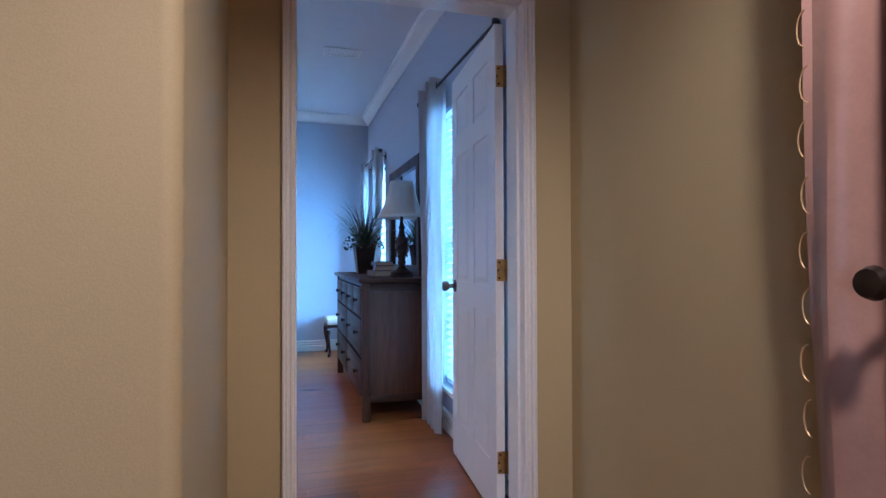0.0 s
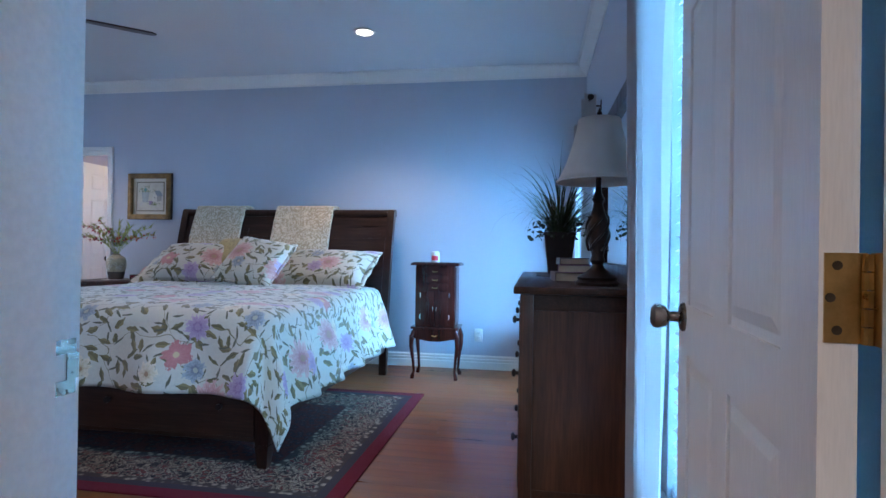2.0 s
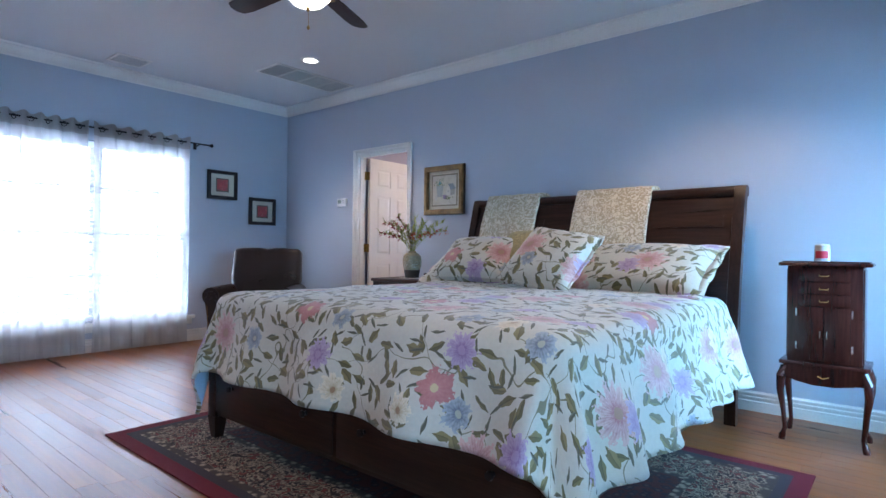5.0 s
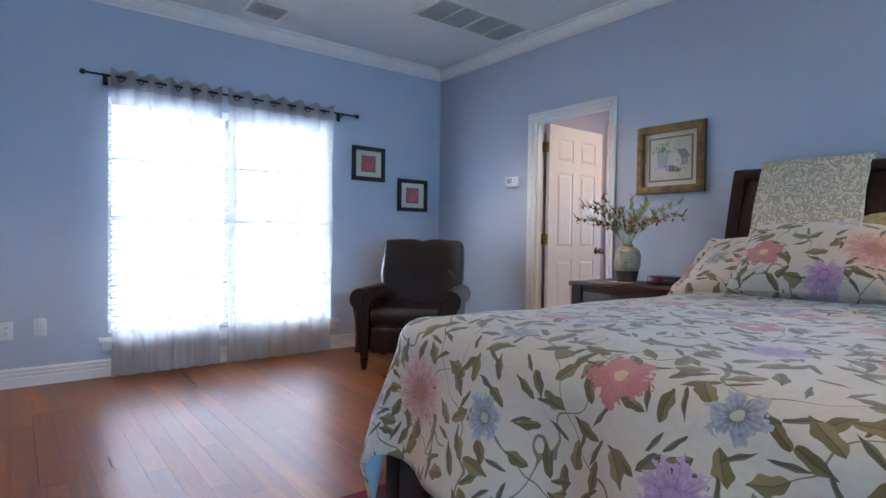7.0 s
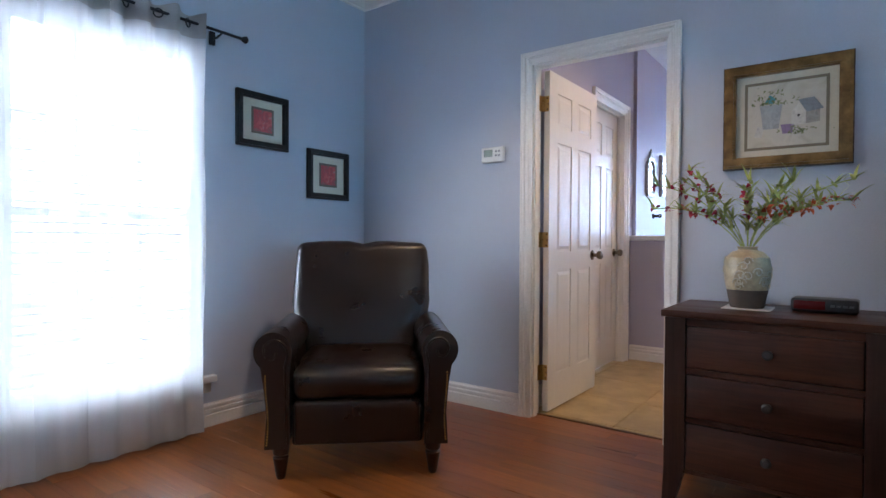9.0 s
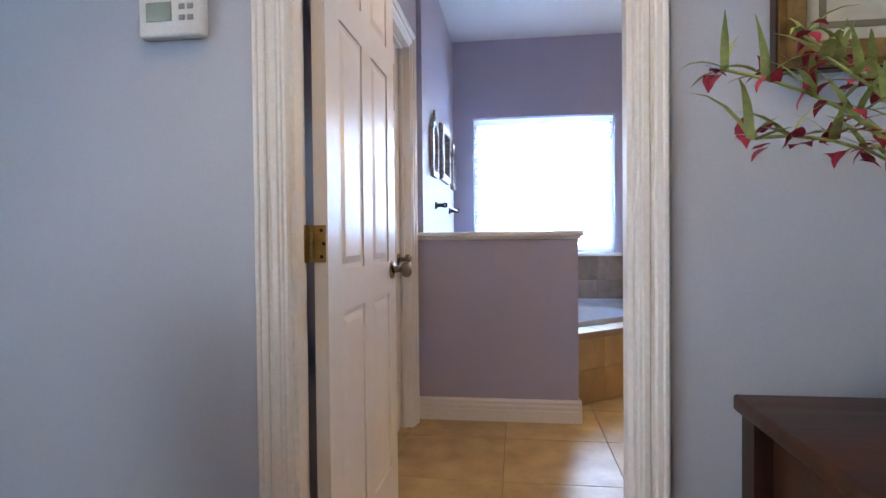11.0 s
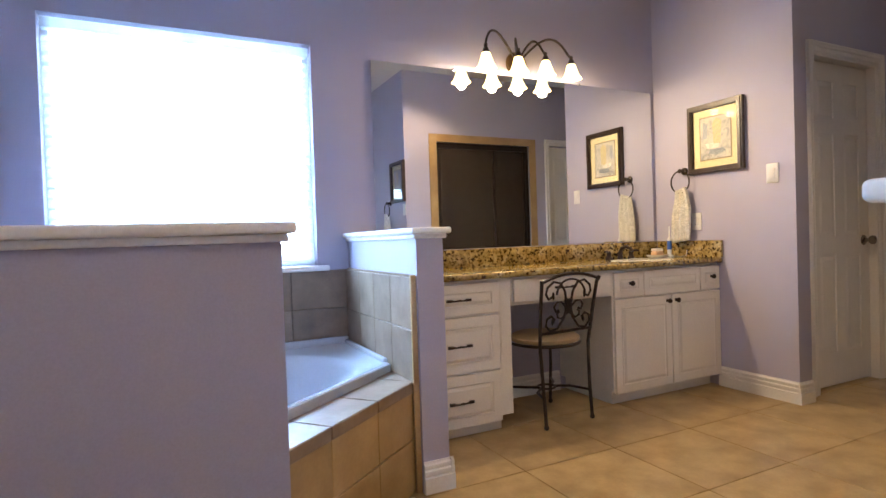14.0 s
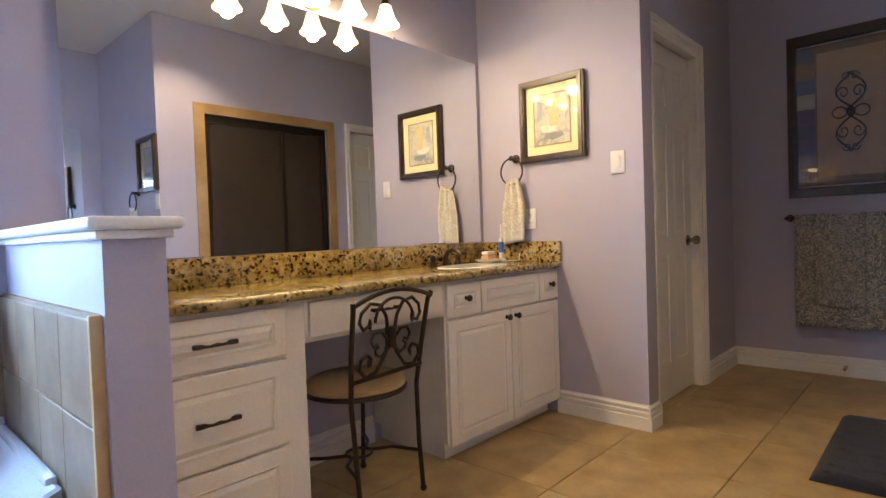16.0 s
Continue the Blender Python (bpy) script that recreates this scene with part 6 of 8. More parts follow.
def vent(x0, y0, x1, y1, rows_, n, label, along):
    """A ceiling grille: frame, dark box behind and slanted blades; n blades across."""
    v = thing("ceiling_vent", label, "vent", pose((x0 + x1) / 2, (y0 + y1) / 2, BH), "ceiling vents")
    a, b = (x1 - x0) / 2, (y1 - y0) / 2
    f = 0.022
    part("frame", boxes(((-a, -b, -0.008), (a, -b + f, 0)), ((-a, b - f, -0.008), (a, b, 0)), ((-a, -b + f, -0.008), (-a + f, b - f, 0)), ((a - f, -b + f, -0.008), (a, b - f, 0))), TRIM, v, smooth=False)
    part("backing", bx((-a + f, -b + f, -0.002), (a - f, b - f, -0.0008)), plain("grey_duct_dark", (0.60, 0.60, 0.61), 0.9), v)
    span = (2 * a - 2 * f) if along == "x" else (2 * b - 2 * f)
    first = None
    for k in range(n):
        c = -span / 2 + span * (k + 0.5) / n
        if first is None:
            L = (b - f) if along == "x" else (a - f)
            q = bx((-0.006, -L, -0.0006), (0.006, L, 0.0006)) if along == "x" else bx((-L, -0.006, -0.0006), (L, 0.006, 0.0006))
            first = part("slat", q, TRIM, v)
            first.matrix_basis = pose(c, 0, -0.0055, 0, 28, 0) if along == "x" else pose(0, c, -0.0055, -28, 0, 0)
        else:
            again(first, "slat", pose(c, 0, -0.0055, 0, 28, 0) if along == "x" else pose(0, c, -0.0055, -28, 0, 0), v)
    for k in range(1, rows_):
        part("bar", bx((-a, -b + 2 * b * k / rows_ - 0.008, -0.009), (a, -b + 2 * b * k / rows_ + 0.008, -0.001)), TRIM, v)


vent(0.65, 4.59, 0.95, 4.77, 1, 13, "white ceiling air vent with slats", "x")
vent(-5.26, 4.60, -4.98, 4.90, 1, 10, "white ceiling air vent with slats", "x")
vent(-4.46, 5.64, -4.08, 6.56, 4, 20, "large white return air grille in the ceiling", "x")

# ceiling fan
FN = thing("ceiling_fan", "dark bladed ceiling fan with a lit glass bowl", "ceiling fan", pose(-2.05, 4.49, BH))
part("canopy", lathe([(0, 0), (0.075, 0), (0.072, -0.03), (0.02, -0.055), (0.0, -0.055)], 24), BRASS, FN)
part("downrod", tube([(0, 0, -0.05), (0, 0, -0.17)], 0.012, 12), BRASS, FN)
part("motor", lathe([(0, -0.15), (0.06, -0.155), (0.10, -0.18), (0.115, -0.22), (0.11, -0.26), (0.07, -0.285), (0.05, -0.30), (0, -0.30)], 28), plain("antique_brass_motor", (0.30, 0.19, 0.07), 0.35, 0.9, 0.2, 20, 0), FN)
part("light_ring", lathe([(0.05, -0.285), (0.105, -0.295), (0.115, -0.31), (0.11, -0.32)], 28), BRASS, FN)
part("glass_bowl", lathe([(0.112, -0.315), (0.125, -0.34), (0.118, -0.38), (0.085, -0.415), (0.04, -0.435), (0, -0.44)], 28), glow("lit_bowl_glass", (1.0, 0.90, 0.70), 4.5), FN, "lit frosted glass bowl")
part("bowl_finial", lathe([(0, -0.436), (0.010, -0.440), (0.008, -0.455), (0, -0.462)], 12), BRASS, FN)
part("pull_chain", tube([(0.03, -0.02, -0.43), (0.032, -0.02, -0.55)], 0.0015, 5), BRASS, FN)
part("chain_knob", ball((0.032, -0.02, -0.56), 0.008, (1, 1, 1.5), 8), BRASS, FN)
_bl = bmesh.new()
prism([(0.19, -0.045), (0.30, -0.060), (0.55, -0.066), (0.63, -0.055), (0.655, -0.02), (0.655, 0.02), (0.63, 0.055), (0.55, 0.066), (0.30, 0.060), (0.19, 0.045)], -0.004, 0.004, "XY", _bl)
_b0 = None
for _k in range(5):
    mm = pose(0, 0, -0.29, 0, 0, 41 + 72 * _k) @ pose(0, 0, 0, 11, 0, 0)
    if _b0 is None:
        _b0 = part("blade", _bl, DARKWX, FN)
        _b0.matrix_basis = mm
    else:
        again(_b0, "blade", mm, FN)
    part("blade_arm", prism([(0.08, -0.016), (0.16, -0.012), (0.24, -0.034), (0.26, 0.0), (0.24, 0.034), (0.16, 0.012), (0.08, 0.016)], -0.011, -0.005, "XY"), BRASS, FN).matrix_basis = mm

# ---- bath: half walls ----
def half_wall(name, a, b, label, cap=True):
    w = struct(name, bx((*a, 0), (*b, 1.022)), WALL_LAV, label, False)
    cp = bmesh.new()
    box(cp, (a[0] - 0.030, a[1] - 0.030, 1.040), (b[0] + 0.030, b[1] + 0.030, 1.066), 0.009, 3)
    box(cp, (a[0] - 0.014, a[1] - 0.014, 1.022), (b[0] + 0.014, b[1] + 0.014, 1.040), 0.005, 2)
    c = part("cap", cp, TRIM, w, "white moulded wall cap")
    return w


half_wall("wall_half_tub", (-4.295, 8.678), (-3.395, 8.798), "lavender half wall in front of the tub")
half_wall("wall_half_vanity", (-2.735, 9.447), (-2.618, 10.365), "lavender half wall between tub and vanity")
half_wall("wall_half_entry", (-2.915, 6.83), (-2.795, 7.74), "lavender half wall beside the bath door")


# ---- tub ----
def stone(name, a, b, rough=0.4, scale=5.0, rand=0.12, detail=7.0):
    """Clouded ceramic tile, varied from piece to piece."""
    m, nt, p = mat(name)
    info = nt.nodes.new("ShaderNodeObjectInfo")
    co = nt.nodes.new("ShaderNodeTexCoord")
    ad = nt.nodes.new("ShaderNodeVectorMath")
    ad.operation = "ADD"
    ml = nt.nodes.new("ShaderNodeMath")
    ml.operation = "MULTIPLY"
    ml.inputs[1].default_value = 31.0
    nt.links.new(info.outputs["Random"], ml.inputs[0])
    nt.links.new(co.outputs["Object"], ad.inputs[0])
    nt.links.new(ml.outputs[0], ad.inputs[1])
    n1 = put(nt, "ShaderNodeTexNoise", Scale=scale, Detail=detail, Roughness=0.55, Distortion=0.1)
    n2 = put(nt, "ShaderNodeTexNoise", Scale=scale * 14, Detail=3.0)
    for n in (n1, n2):
        nt.links.new(ad.outputs[0], n.inputs["Vector"])
    r = ramp(nt, n1.outputs[0], [(0.2, a), (0.8, b)])
    r2 = ramp(nt, n2.outputs[0], [(0.35, (0.93, 0.92, 0.91)), (0.65, (1, 1, 1))])
    c = mixc(nt, 1.0, r.outputs[0], r2.outputs[0], "MULTIPLY")
    rv = ramp(nt, info.outputs["Random"], [(0, (1 - rand,) * 3), (1, (1 + rand * 0.5,) * 3)])
    nt.links.new(mixc(nt, 1.0, c, rv.outputs[0], "MULTIPLY"), p.inputs["Base Color"])
    p.inputs["Roughness"].default_value = rough
    bump(nt, p, n2.outputs[0], 0.05, 0.001)
    return m


TILEG = stone("grey_taupe_wall_tile", (0.155, 0.102, 0.066), (0.36, 0.262, 0.178), 0.40, 8.0)
TILEA = stone("amber_apron_tile", (0.30, 0.18, 0.065), (0.52, 0.35, 0.16), 0.35)
TILEF = stone("sand_floor_tile", (0.25, 0.165, 0.062), (0.54, 0.39, 0.19), 0.36, 6.0, 0.08, 6.0)
GROUTM = plain("wall_grout", (0.24, 0.175, 0.11), 0.9)
# wainscot of tiles on the north wall and on the half wall, above the tub
WN = struct("wainscot_north", bx((-4.27, 10.356, 0.40), (-2.735, 10.37, 0.872)), GROUTM, "grey-taupe tiled splash wall behind the tub", False)
WE = struct("wainscot_east", bx((-2.749, 9.475, 0.40), (-2.735, 10.356, 0.877)), GROUTM, "grey-taupe tiled side of the half wall", False)
for _r in range(2):
    for _c in range(5):
        x0 = -4.265 + _c * 0.303
        z0, z1 = (0.47, 0.668) if _r == 0 else (0.671, 0.871)
        part("tile", bx((x0, 10.346, z0), (min(x0 + 0.299, -2.751), 10.356, z1), 0.002, 1), TILEG, WN)
    for _c in range(4):
        y0 = 9.475 + _c * 0.2185
        z0, z1 = (0.44, 0.655) if _r == 0 else (0.659, 0.868)
        part("tile", bx((-2.759, y0, z0), (-2.749, min(y0 + 0.2155, 10.345), z1), 0.002, 1), TILEG, WE)
part("edge_tile", bx((-2.760, 9.460, 0.0), (-2.735, 9.474, 0.877), 0.003), TILEA, WE, "amber bullnose edge tile")

# deck and apron, set across the corner
_A, _B = (-3.410, 8.950), (-2.760, 9.490)
TUBD = struct("tub_deck", prism([(-4.265, 8.803), (-3.52, 8.803), _A, _B, (-2.760, 10.345), (-4.265, 10.345)], 0.0, 0.04, "XY"), GROUTM, "amber tiled platform round the corner tub", False)
_d = Vector((_B[0] - _A[0], _B[1] - _A[1], 0))
_len = _d.length
_ang = math.degrees(math.atan2(_d.y, _d.x))
for _k in range(3):
    for _z0, _z1 in ((0.004, 0.215), (0.219, 0.425)):
        q = part("tile", bx((_len * _k / 3 + 0.001, -0.011, _z0), (_len * (_k + 1) / 3 - 0.001, 0.0, _z1), 0.002, 1), TILEA, TUBD)
        q.matrix_basis = pose(_A[0], _A[1], 0, 0, 0, _ang)
    q = part("tile", bx((_len * _k / 3 + 0.001, -0.014, 0.402), (_len * (_k + 1) / 3 - 0.001, 0.16, 0.447), 0.004, 1), TILEG, TUBD)
    q.matrix_basis = pose(_A[0], _A[1], 0, 0, 0, _ang)
part("plinth", bx((-4.264, 8.804, 0.04), (-3.52, 8.90, 0.40)), GROUTM, TUBD)
_pn = Vector((-_d.y, _d.x, 0)).normalized() * 0.09
part("plinth", prism([_A, _B, (_B[0] + _pn.x, _B[1] + _pn.y), (_A[0] + _pn.x, _A[1] + _pn.y)], 0.04, 0.40, "XY"), GROUTM, TUBD)
_px = Vector((-_d.y, _d.x, 0)).normalized() * 0.16
part("tile", prism([(_B[0] - 0.0005, _B[1] + 0.002), (-2.7595, _B[1] + 0.002), (-2.7595, 9.74), (-2.84, 9.74), (_B[0] + _px.x, _B[1] + _px.y)], 0.402, 0.4465, "XY"), TILEG, TUBD)
PORC = plain("white_tub_acrylic", (0.52, 0.55, 0.60), 0.16, 0, 0.02, 3, 0)
TB = thing("bathtub", "white corner bathtub with an oval basin", "bathtub", pose(-3.52, 9.70, 0))


def tub_mesh():
    """Rim with a cut-off corner, sloping into an oval bowl."""
    bm = bmesh.new()
    n = 72
    out = []
    poly = [(-0.744, 0.643), (-0.744, -0.885), (-0.31, -0.885), (0.755, 0.0), (0.755, 0.643)]

    def edge_at(th):
        d = Vector((math.cos(th), math.sin(th)))
        best = 9
        for k in range(len(poly)):
            a, b = Vector(poly[k]), Vector(poly[(k + 1) % len(poly)])
            e = b - a
            den = d.x * e.y - d.y * e.x
            if abs(den) < 1e-9:
                continue
            s = (a.x * e.y - a.y * e.x) / den
            u = (a.x * d.y - a.y * d.x) / den
            if s > 0 and -1e-6 <= u <= 1 + 1e-6:
                best = min(best, s)
        return best
    prof = [(1.0, 0.40), (1.0, 0.478), (0.985, 0.484), (0.93, 0.478), (0.90, 0.466)]
    rings = [[] for _ in range(14)]
    for i in range(n):
        th = 2 * math.pi * i / n
        e = edge_at(th)
        # oval bowl turned to the corner
        ph = th - radians(-50)
        ov = 1 / math.sqrt((math.cos(ph) / 0.52) ** 2 + (math.sin(ph) / 0.70) ** 2)
        ov = min(ov, e * 0.86)
        k = 0
        for s, z in prof:
            rings[k].append(bm.verts.new((math.cos(th) * e * s, math.sin(th) * e * s, z)))
            k += 1
        for s, z in ((1.03, 0.464), (1.0, 0.455), (0.975, 0.43), (0.93, 0.33), (0.86, 0.20), (0.74, 0.10), (0.45, 0.06), (0.15, 0.055), (0.02, 0.055)):
            rings[k].append(bm.verts.new((math.cos(th) * ov * s, math.sin(th) * ov * s, z)))
            k += 1
    for a, b in zip(rings, rings[1:]):
        for i in range(n):
            j = (i + 1) % n
            bm.faces.new((a[i], a[j], b[j], b[i]))
    bm.faces.new(rings[-1])
    bmesh.ops.recalc_face_normals(bm, faces=bm.faces)
    return bm


part("shell", tub_mesh(), PORC, TB)
part("back_ledge", boxes(((-0.744, 0.615, 0.465), (0.755, 0.644, 0.515)), ((0.729, 0.03, 0.465), (0.755, 0.615, 0.50)), bev=0.008), PORC, TB)
part("drain", lathe([(0, 0.0), (0.028, 0.0), (0.026, 0.006), (0, 0.006)], 16), CHROME, TB).matrix_basis = pose(0, 0, 0.056)

# ---- mirrors and towel bar on the west wall ----
SILV = plain("antique_silver", (0.33, 0.30, 0.28), 0.32, 0.8, 0.35, 30, 0.3, 120)


def arch_mirror(y, z, w, h, label):
    t = thing("wall_mirror", label, "mirror", pose(TX0 + 0.001, y, z, 0, 0, 90), "silver wall mirrors")
    a, b = w / 2, h / 2
    def outline(k):
        x = a * k
        return [(-x, -b * k * 0.8), (-x * 0.75, -b * k), (x * 0.75, -b * k), (x, -b * k * 0.8)] + [(x * math.cos(q), b * 0.55 + (b * 0.45 * k) * math.sin(q)) for q in [math.pi * j / 12 for j in range(13)]]
    o, i = outline(1.0), outline(0.78)
    f = bmesh.new()
    for k in range(len(o)):
        j = (k + 1) % len(o)
        prism([o[k], o[j], i[j], i[k]], -0.028, -0.001, "XZ", f)
    part("frame", f, SILV, t)
    bd = bmesh.new()
    e = outline(0.82)
    for k in range(len(e)):
        p, q = Vector(e[k]), Vector(e[(k + 1) % len(e)])
        n = max(1, int((q - p).length / 0.016))
        for s in range(n):
            c = p + (q - p) * s / n
            ball((c.x, -0.029, c.y), 0.0055, (1, 0.6, 1), 6, bd)
    part("beading", bd, SILV, t)
    part("glass", prism(outline(0.80), -0.016, -0.010, "XZ"), MIRROR, t)
    cr = bmesh.new()
    for sx in (-1, 1):
        tube([(sx * (0.01 + 0.030 * math.sin(q * 0.5)), -0.018, b + 0.005 + 0.062 * q / 9 + 0.008 * math.cos(q * 1.3)) for q in range(10)], 0.008, 6, cr)
        tube([(sx * (0.02 + 0.05 * q / 9), -0.018, b + 0.02 - 0.03 * q / 9 + 0.012 * math.sin(q)) for q in range(10)], 0.007, 6, cr)
    ball((0, -0.018, b + 0.035), 0.022, (1, 0.6, 1.4), 10, cr)
    ball((0, -0.018, b + 0.080), 0.012, (1, 0.7, 1.3), 8, cr)
    part("crest", cr, SILV, t, "carved silver crest")
    return t


arch_mirror(9.12, 1.60, 0.24, 0.34, "arched antique silver wall mirror with a crest")
arch_mirror(10.20, 1.60, 0.22, 0.32, "arched antique silver wall mirror with a crest")
P = thing("wall_mirror", "rectangular silver framed wall mirror", "mirror", pose(TX0 + 0.001, 9.66, 1.65, 0, 0, 90), "silver wall mirrors")
frame_ring(0.44, 0.40, 0.05, -0.002, -0.026, SILV, P)
part("glass", bx((-0.18, -0.012, -0.16), (0.18, -0.006, 0.16)), MIRROR, P)
TBAR = thing("towel_bar", "bronze towel bar on the tub wall", "towel bar", pose(TX0, 9.26, 1.255))
for y in (0.0, 0.76):
    part("post", lathe([(0, 0), (0.026, 0), (0.024, 0.010), (0.014, 0.016), (0.013, 0.05), (0.019, 0.056), (0.015, 0.080), (0, 0.084)], 16), BRONZE, TBAR).matrix_basis = pose(0, y, 0, 0, 90, 0)
part("bar", tube([(0.066, -0.02, 0), (0.066, 0.78, 0)], 0.007, 10), plain("pale_bar_metal", (0.5, 0.48, 0.45), 0.3, 0.9), TBAR)

# ---- vanity ----
VANW = plain("white_cabinet_paint", (0.76, 0.72, 0.66), 0.35, 0, 0.03, 5, 0.04)
FY, CT = 9.874, 0.806


def raised_front(name, x0, z0, x1, z1, parent, y=FY):
    """A cabinet front with a raised middle field."""
    bm = bmesh.new()
    box(bm, (x0, y - 0.018, z0), (x1, y, z1), 0.004, 2)
    b = min(0.05, (z1 - z0) * 0.28, (x1 - x0) * 0.28)
    o = [(x0 + b, z0 + b), (x1 - b, z0 + b), (x1 - b, z1 - b), (x0 + b, z1 - b)]
    g = 0.008
    i = [(x0 + b + g, z0 + b + g), (x1 - b - g, z0 + b + g), (x1 - b - g, z1 - b - g), (x0 + b + g, z1 - b - g)]
    s = 0.024
    t = [(x0 + b + s, z0 + b + s), (x1 - b - s, z0 + b + s), (x1 - b - s, z1 - b - s), (x0 + b + s, z1 - b - s)]
    V = lambda pts, yy: [bm.verts.new((px, yy, pz)) for px, pz in pts]
    rings = [V(o, y - 0.0185), V(o, y - 0.0225), V(i, y - 0.0190), V(t, y - 0.0255)]
    for A, B in zip(rings, rings[1:]):
        for k in range(4):
            bm.faces.new((A[k], A[(k + 1) % 4], B[(k + 1) % 4], B[k]))
    bm.faces.new(rings[-1])
    bmesh.ops.recalc_face_normals(bm, faces=bm.faces)
    return part(name, bm, VANW, parent, smooth=False)


def bar_pull(parent, x, z, y=FY - 0.02):
    q = bmesh.new()
    tube([(x - 0.058, y, z), (x - 0.055, y - 0.018, z), (x - 0.02, y - 0.026, z - 0.002), (x, y - 0.026, z), (x + 0.02, y - 0.026, z - 0.002), (x + 0.055, y - 0.018, z), (x + 0.058, y, z)], [0.006, 0.0065, 0.004, 0.006, 0.004, 0.0065, 0.006], 8, q)
    for sx in (-1, 1):
        box(q, (x + sx * 0.038, y - 0.027, z - 0.007), (x + sx * 0.068, y - 0.014, z + 0.007), 0.003)
    return part("pull", q, BRONZE, parent, "bronze bar pull")


V1 = thing("drawer_unit", "white painted drawer unit of the vanity", "cabinet", pose(0, 0, 0))
part("body", boxes(((-2.616, FY, 0.09), (-2.02, TY1 - 0.005, CT)), ((-2.616, FY + 0.06, 0.0), (-2.06, TY1 - 0.005, 0.09))), VANW, V1, smooth=False)
for z0, z1 in ((0.632, 0.790), (0.343, 0.622), (0.070, 0.334)):
    d = raised_front("drawer", -2.610, z0, -2.098, z1, V1)
    bar_pull(d, -2.345, (z0 + z1) / 2 + 0.0)
V2 = thing("knee_drawer", "white painted vanity drawer above the knee space", "cabinet", pose(0, 0, 0))
part("rail", bx((-2.018, FY, 0.655), (-1.322, FY + 0.065, CT)), VANW, V2)
_kd = part("drawer", bx((-2.005, FY - 0.018, 0.675), (-1.345, FY, 0.794), 0.004), VANW, V2)
bar_pull(_kd, -1.68, 0.735)
V3 = thing("sink_cabinet", "white painted sink cabinet with two doors", "cabinet", pose(0, 0, 0))
part("body", boxes(((-1.32, FY, 0.09), (EX - 0.004, TY1 - 0.005, CT)), ((-1.28, FY + 0.06, 0.0), (EX - 0.02, TY1 - 0.005, 0.09))), VANW, V3, smooth=False)
for a, b, kn in ((-1.312, -1.082, 1), (-1.076, -0.592, 0), (-0.586, -0.406, 1)):
    d = raised_front("drawer", a, 0.640, b, 0.790, V3)
    if kn:
        knob_part(d, pose((a + b) / 2, FY - 0.024, 0.722, 90, 0, 0), BRONZE, 0.015)
for a, b, s in ((-1.312, -0.853, 1), (-0.848, -0.406, -1)):
    d = raised_front("door", a, 0.078, b, 0.630, V3)
    knob_part(d, pose(b - 0.035 if s > 0 else a + 0.035, FY - 0.018, 0.595, 90, 0, 0), BRONZE, 0.015)
def granite():
    m, nt, p = mat("gold_granite")
    co = nt.nodes.new("ShaderNodeTexCoord")
    n1 = put(nt, "ShaderNodeTexNoise", Scale=9.0, Detail=5.0, Distortion=0.5)
    v = nt.nodes.new("ShaderNodeTexVoronoi")
    v.inputs["Scale"].default_value = 85
    n2 = put(nt, "ShaderNodeTexNoise", Scale=48.0, Detail=4.0, Roughness=0.7)
    for n in (n1, v, n2):
        nt.links.new(co.outputs["Object"], n.inputs["Vector"])
    r1 = ramp(nt, n1.outputs[0], [(0.35, (0.27, 0.19, 0.055)), (0.55, (0.40, 0.30, 0.11)), (0.7, (0.50, 0.43, 0.24))])
    r2 = ramp(nt, n2.outputs[0], [(0.36, (0.10, 0.06, 0.03)), (0.45, (0.75, 0.7, 0.6)), (0.55, (1, 1, 1))])
    c = mixc(nt, 1.0, r1.outputs[0], r2.outputs[0], "MULTIPLY")
    sc = nt.nodes.new("ShaderNodeSeparateColor")
    nt.links.new(v.outputs["Color"], sc.inputs[0])
    sp = ramp(nt, sc.outputs[0], [(0.10, (0.16, 0.10, 0.06)), (0.16, (1, 1, 1)), (0.9, (1, 1, 1)), (0.95, (1.25, 1.2, 1.1))])
    nt.links.new(mixc(nt, 1.0, c, sp.outputs[0], "MULTIPLY"), p.inputs["Base Color"])
    p.inputs["Roughness"].default_value = 0.14
    p.inputs["Coat Weight"].default_value = 0.3
    return m


GRAN = granite()
CTP = thing("countertop", "gold and brown granite vanity countertop", "countertop", pose(0, 0, 0))
part("slab", bx((-2.616, FY - 0.045, CT), (EX - 0.002, TY1 - 0.002, CT + 0.034), 0.014, 4), GRAN, CTP)
part("backsplash", bx((-2.616, TY1 - 0.024, CT + 0.034), (EX - 0.02, TY1 - 0.002, 0.951), 0.003), GRAN, CTP)
part("side_splash", bx((EX - 0.022, FY - 0.045, CT + 0.034), (EX - 0.002, TY1 - 0.024, 0.951), 0.003), GRAN, CTP)
part("sink_bowl", lathe([(0.19, 0.0), (0.185, 0.004), (0.16, 0.0035), (0.0, 0.003)], 28), plain("white_sink_rim", (0.7, 0.69, 0.66), 0.12), CTP).matrix_basis = pose(-0.85, 10.09, CT + 0.0325) @ Matrix.Diagonal((1.2, 0.8, 1, 1))
ZC = CT + 0.034
FC = thing("faucet", "bronze two-handle vanity faucet", "faucet", pose(-0.85, 10.28, ZC))
part("spout", tube([(0, 0, 0), (0, 0, 0.045), (0, -0.02, 0.075), (0, -0.06, 0.085), (0, -0.10, 0.070), (0, -0.112, 0.055)], [0.020, 0.014, 0.013, 0.012, 0.011, 0.011], 12), BRONZE, FC)
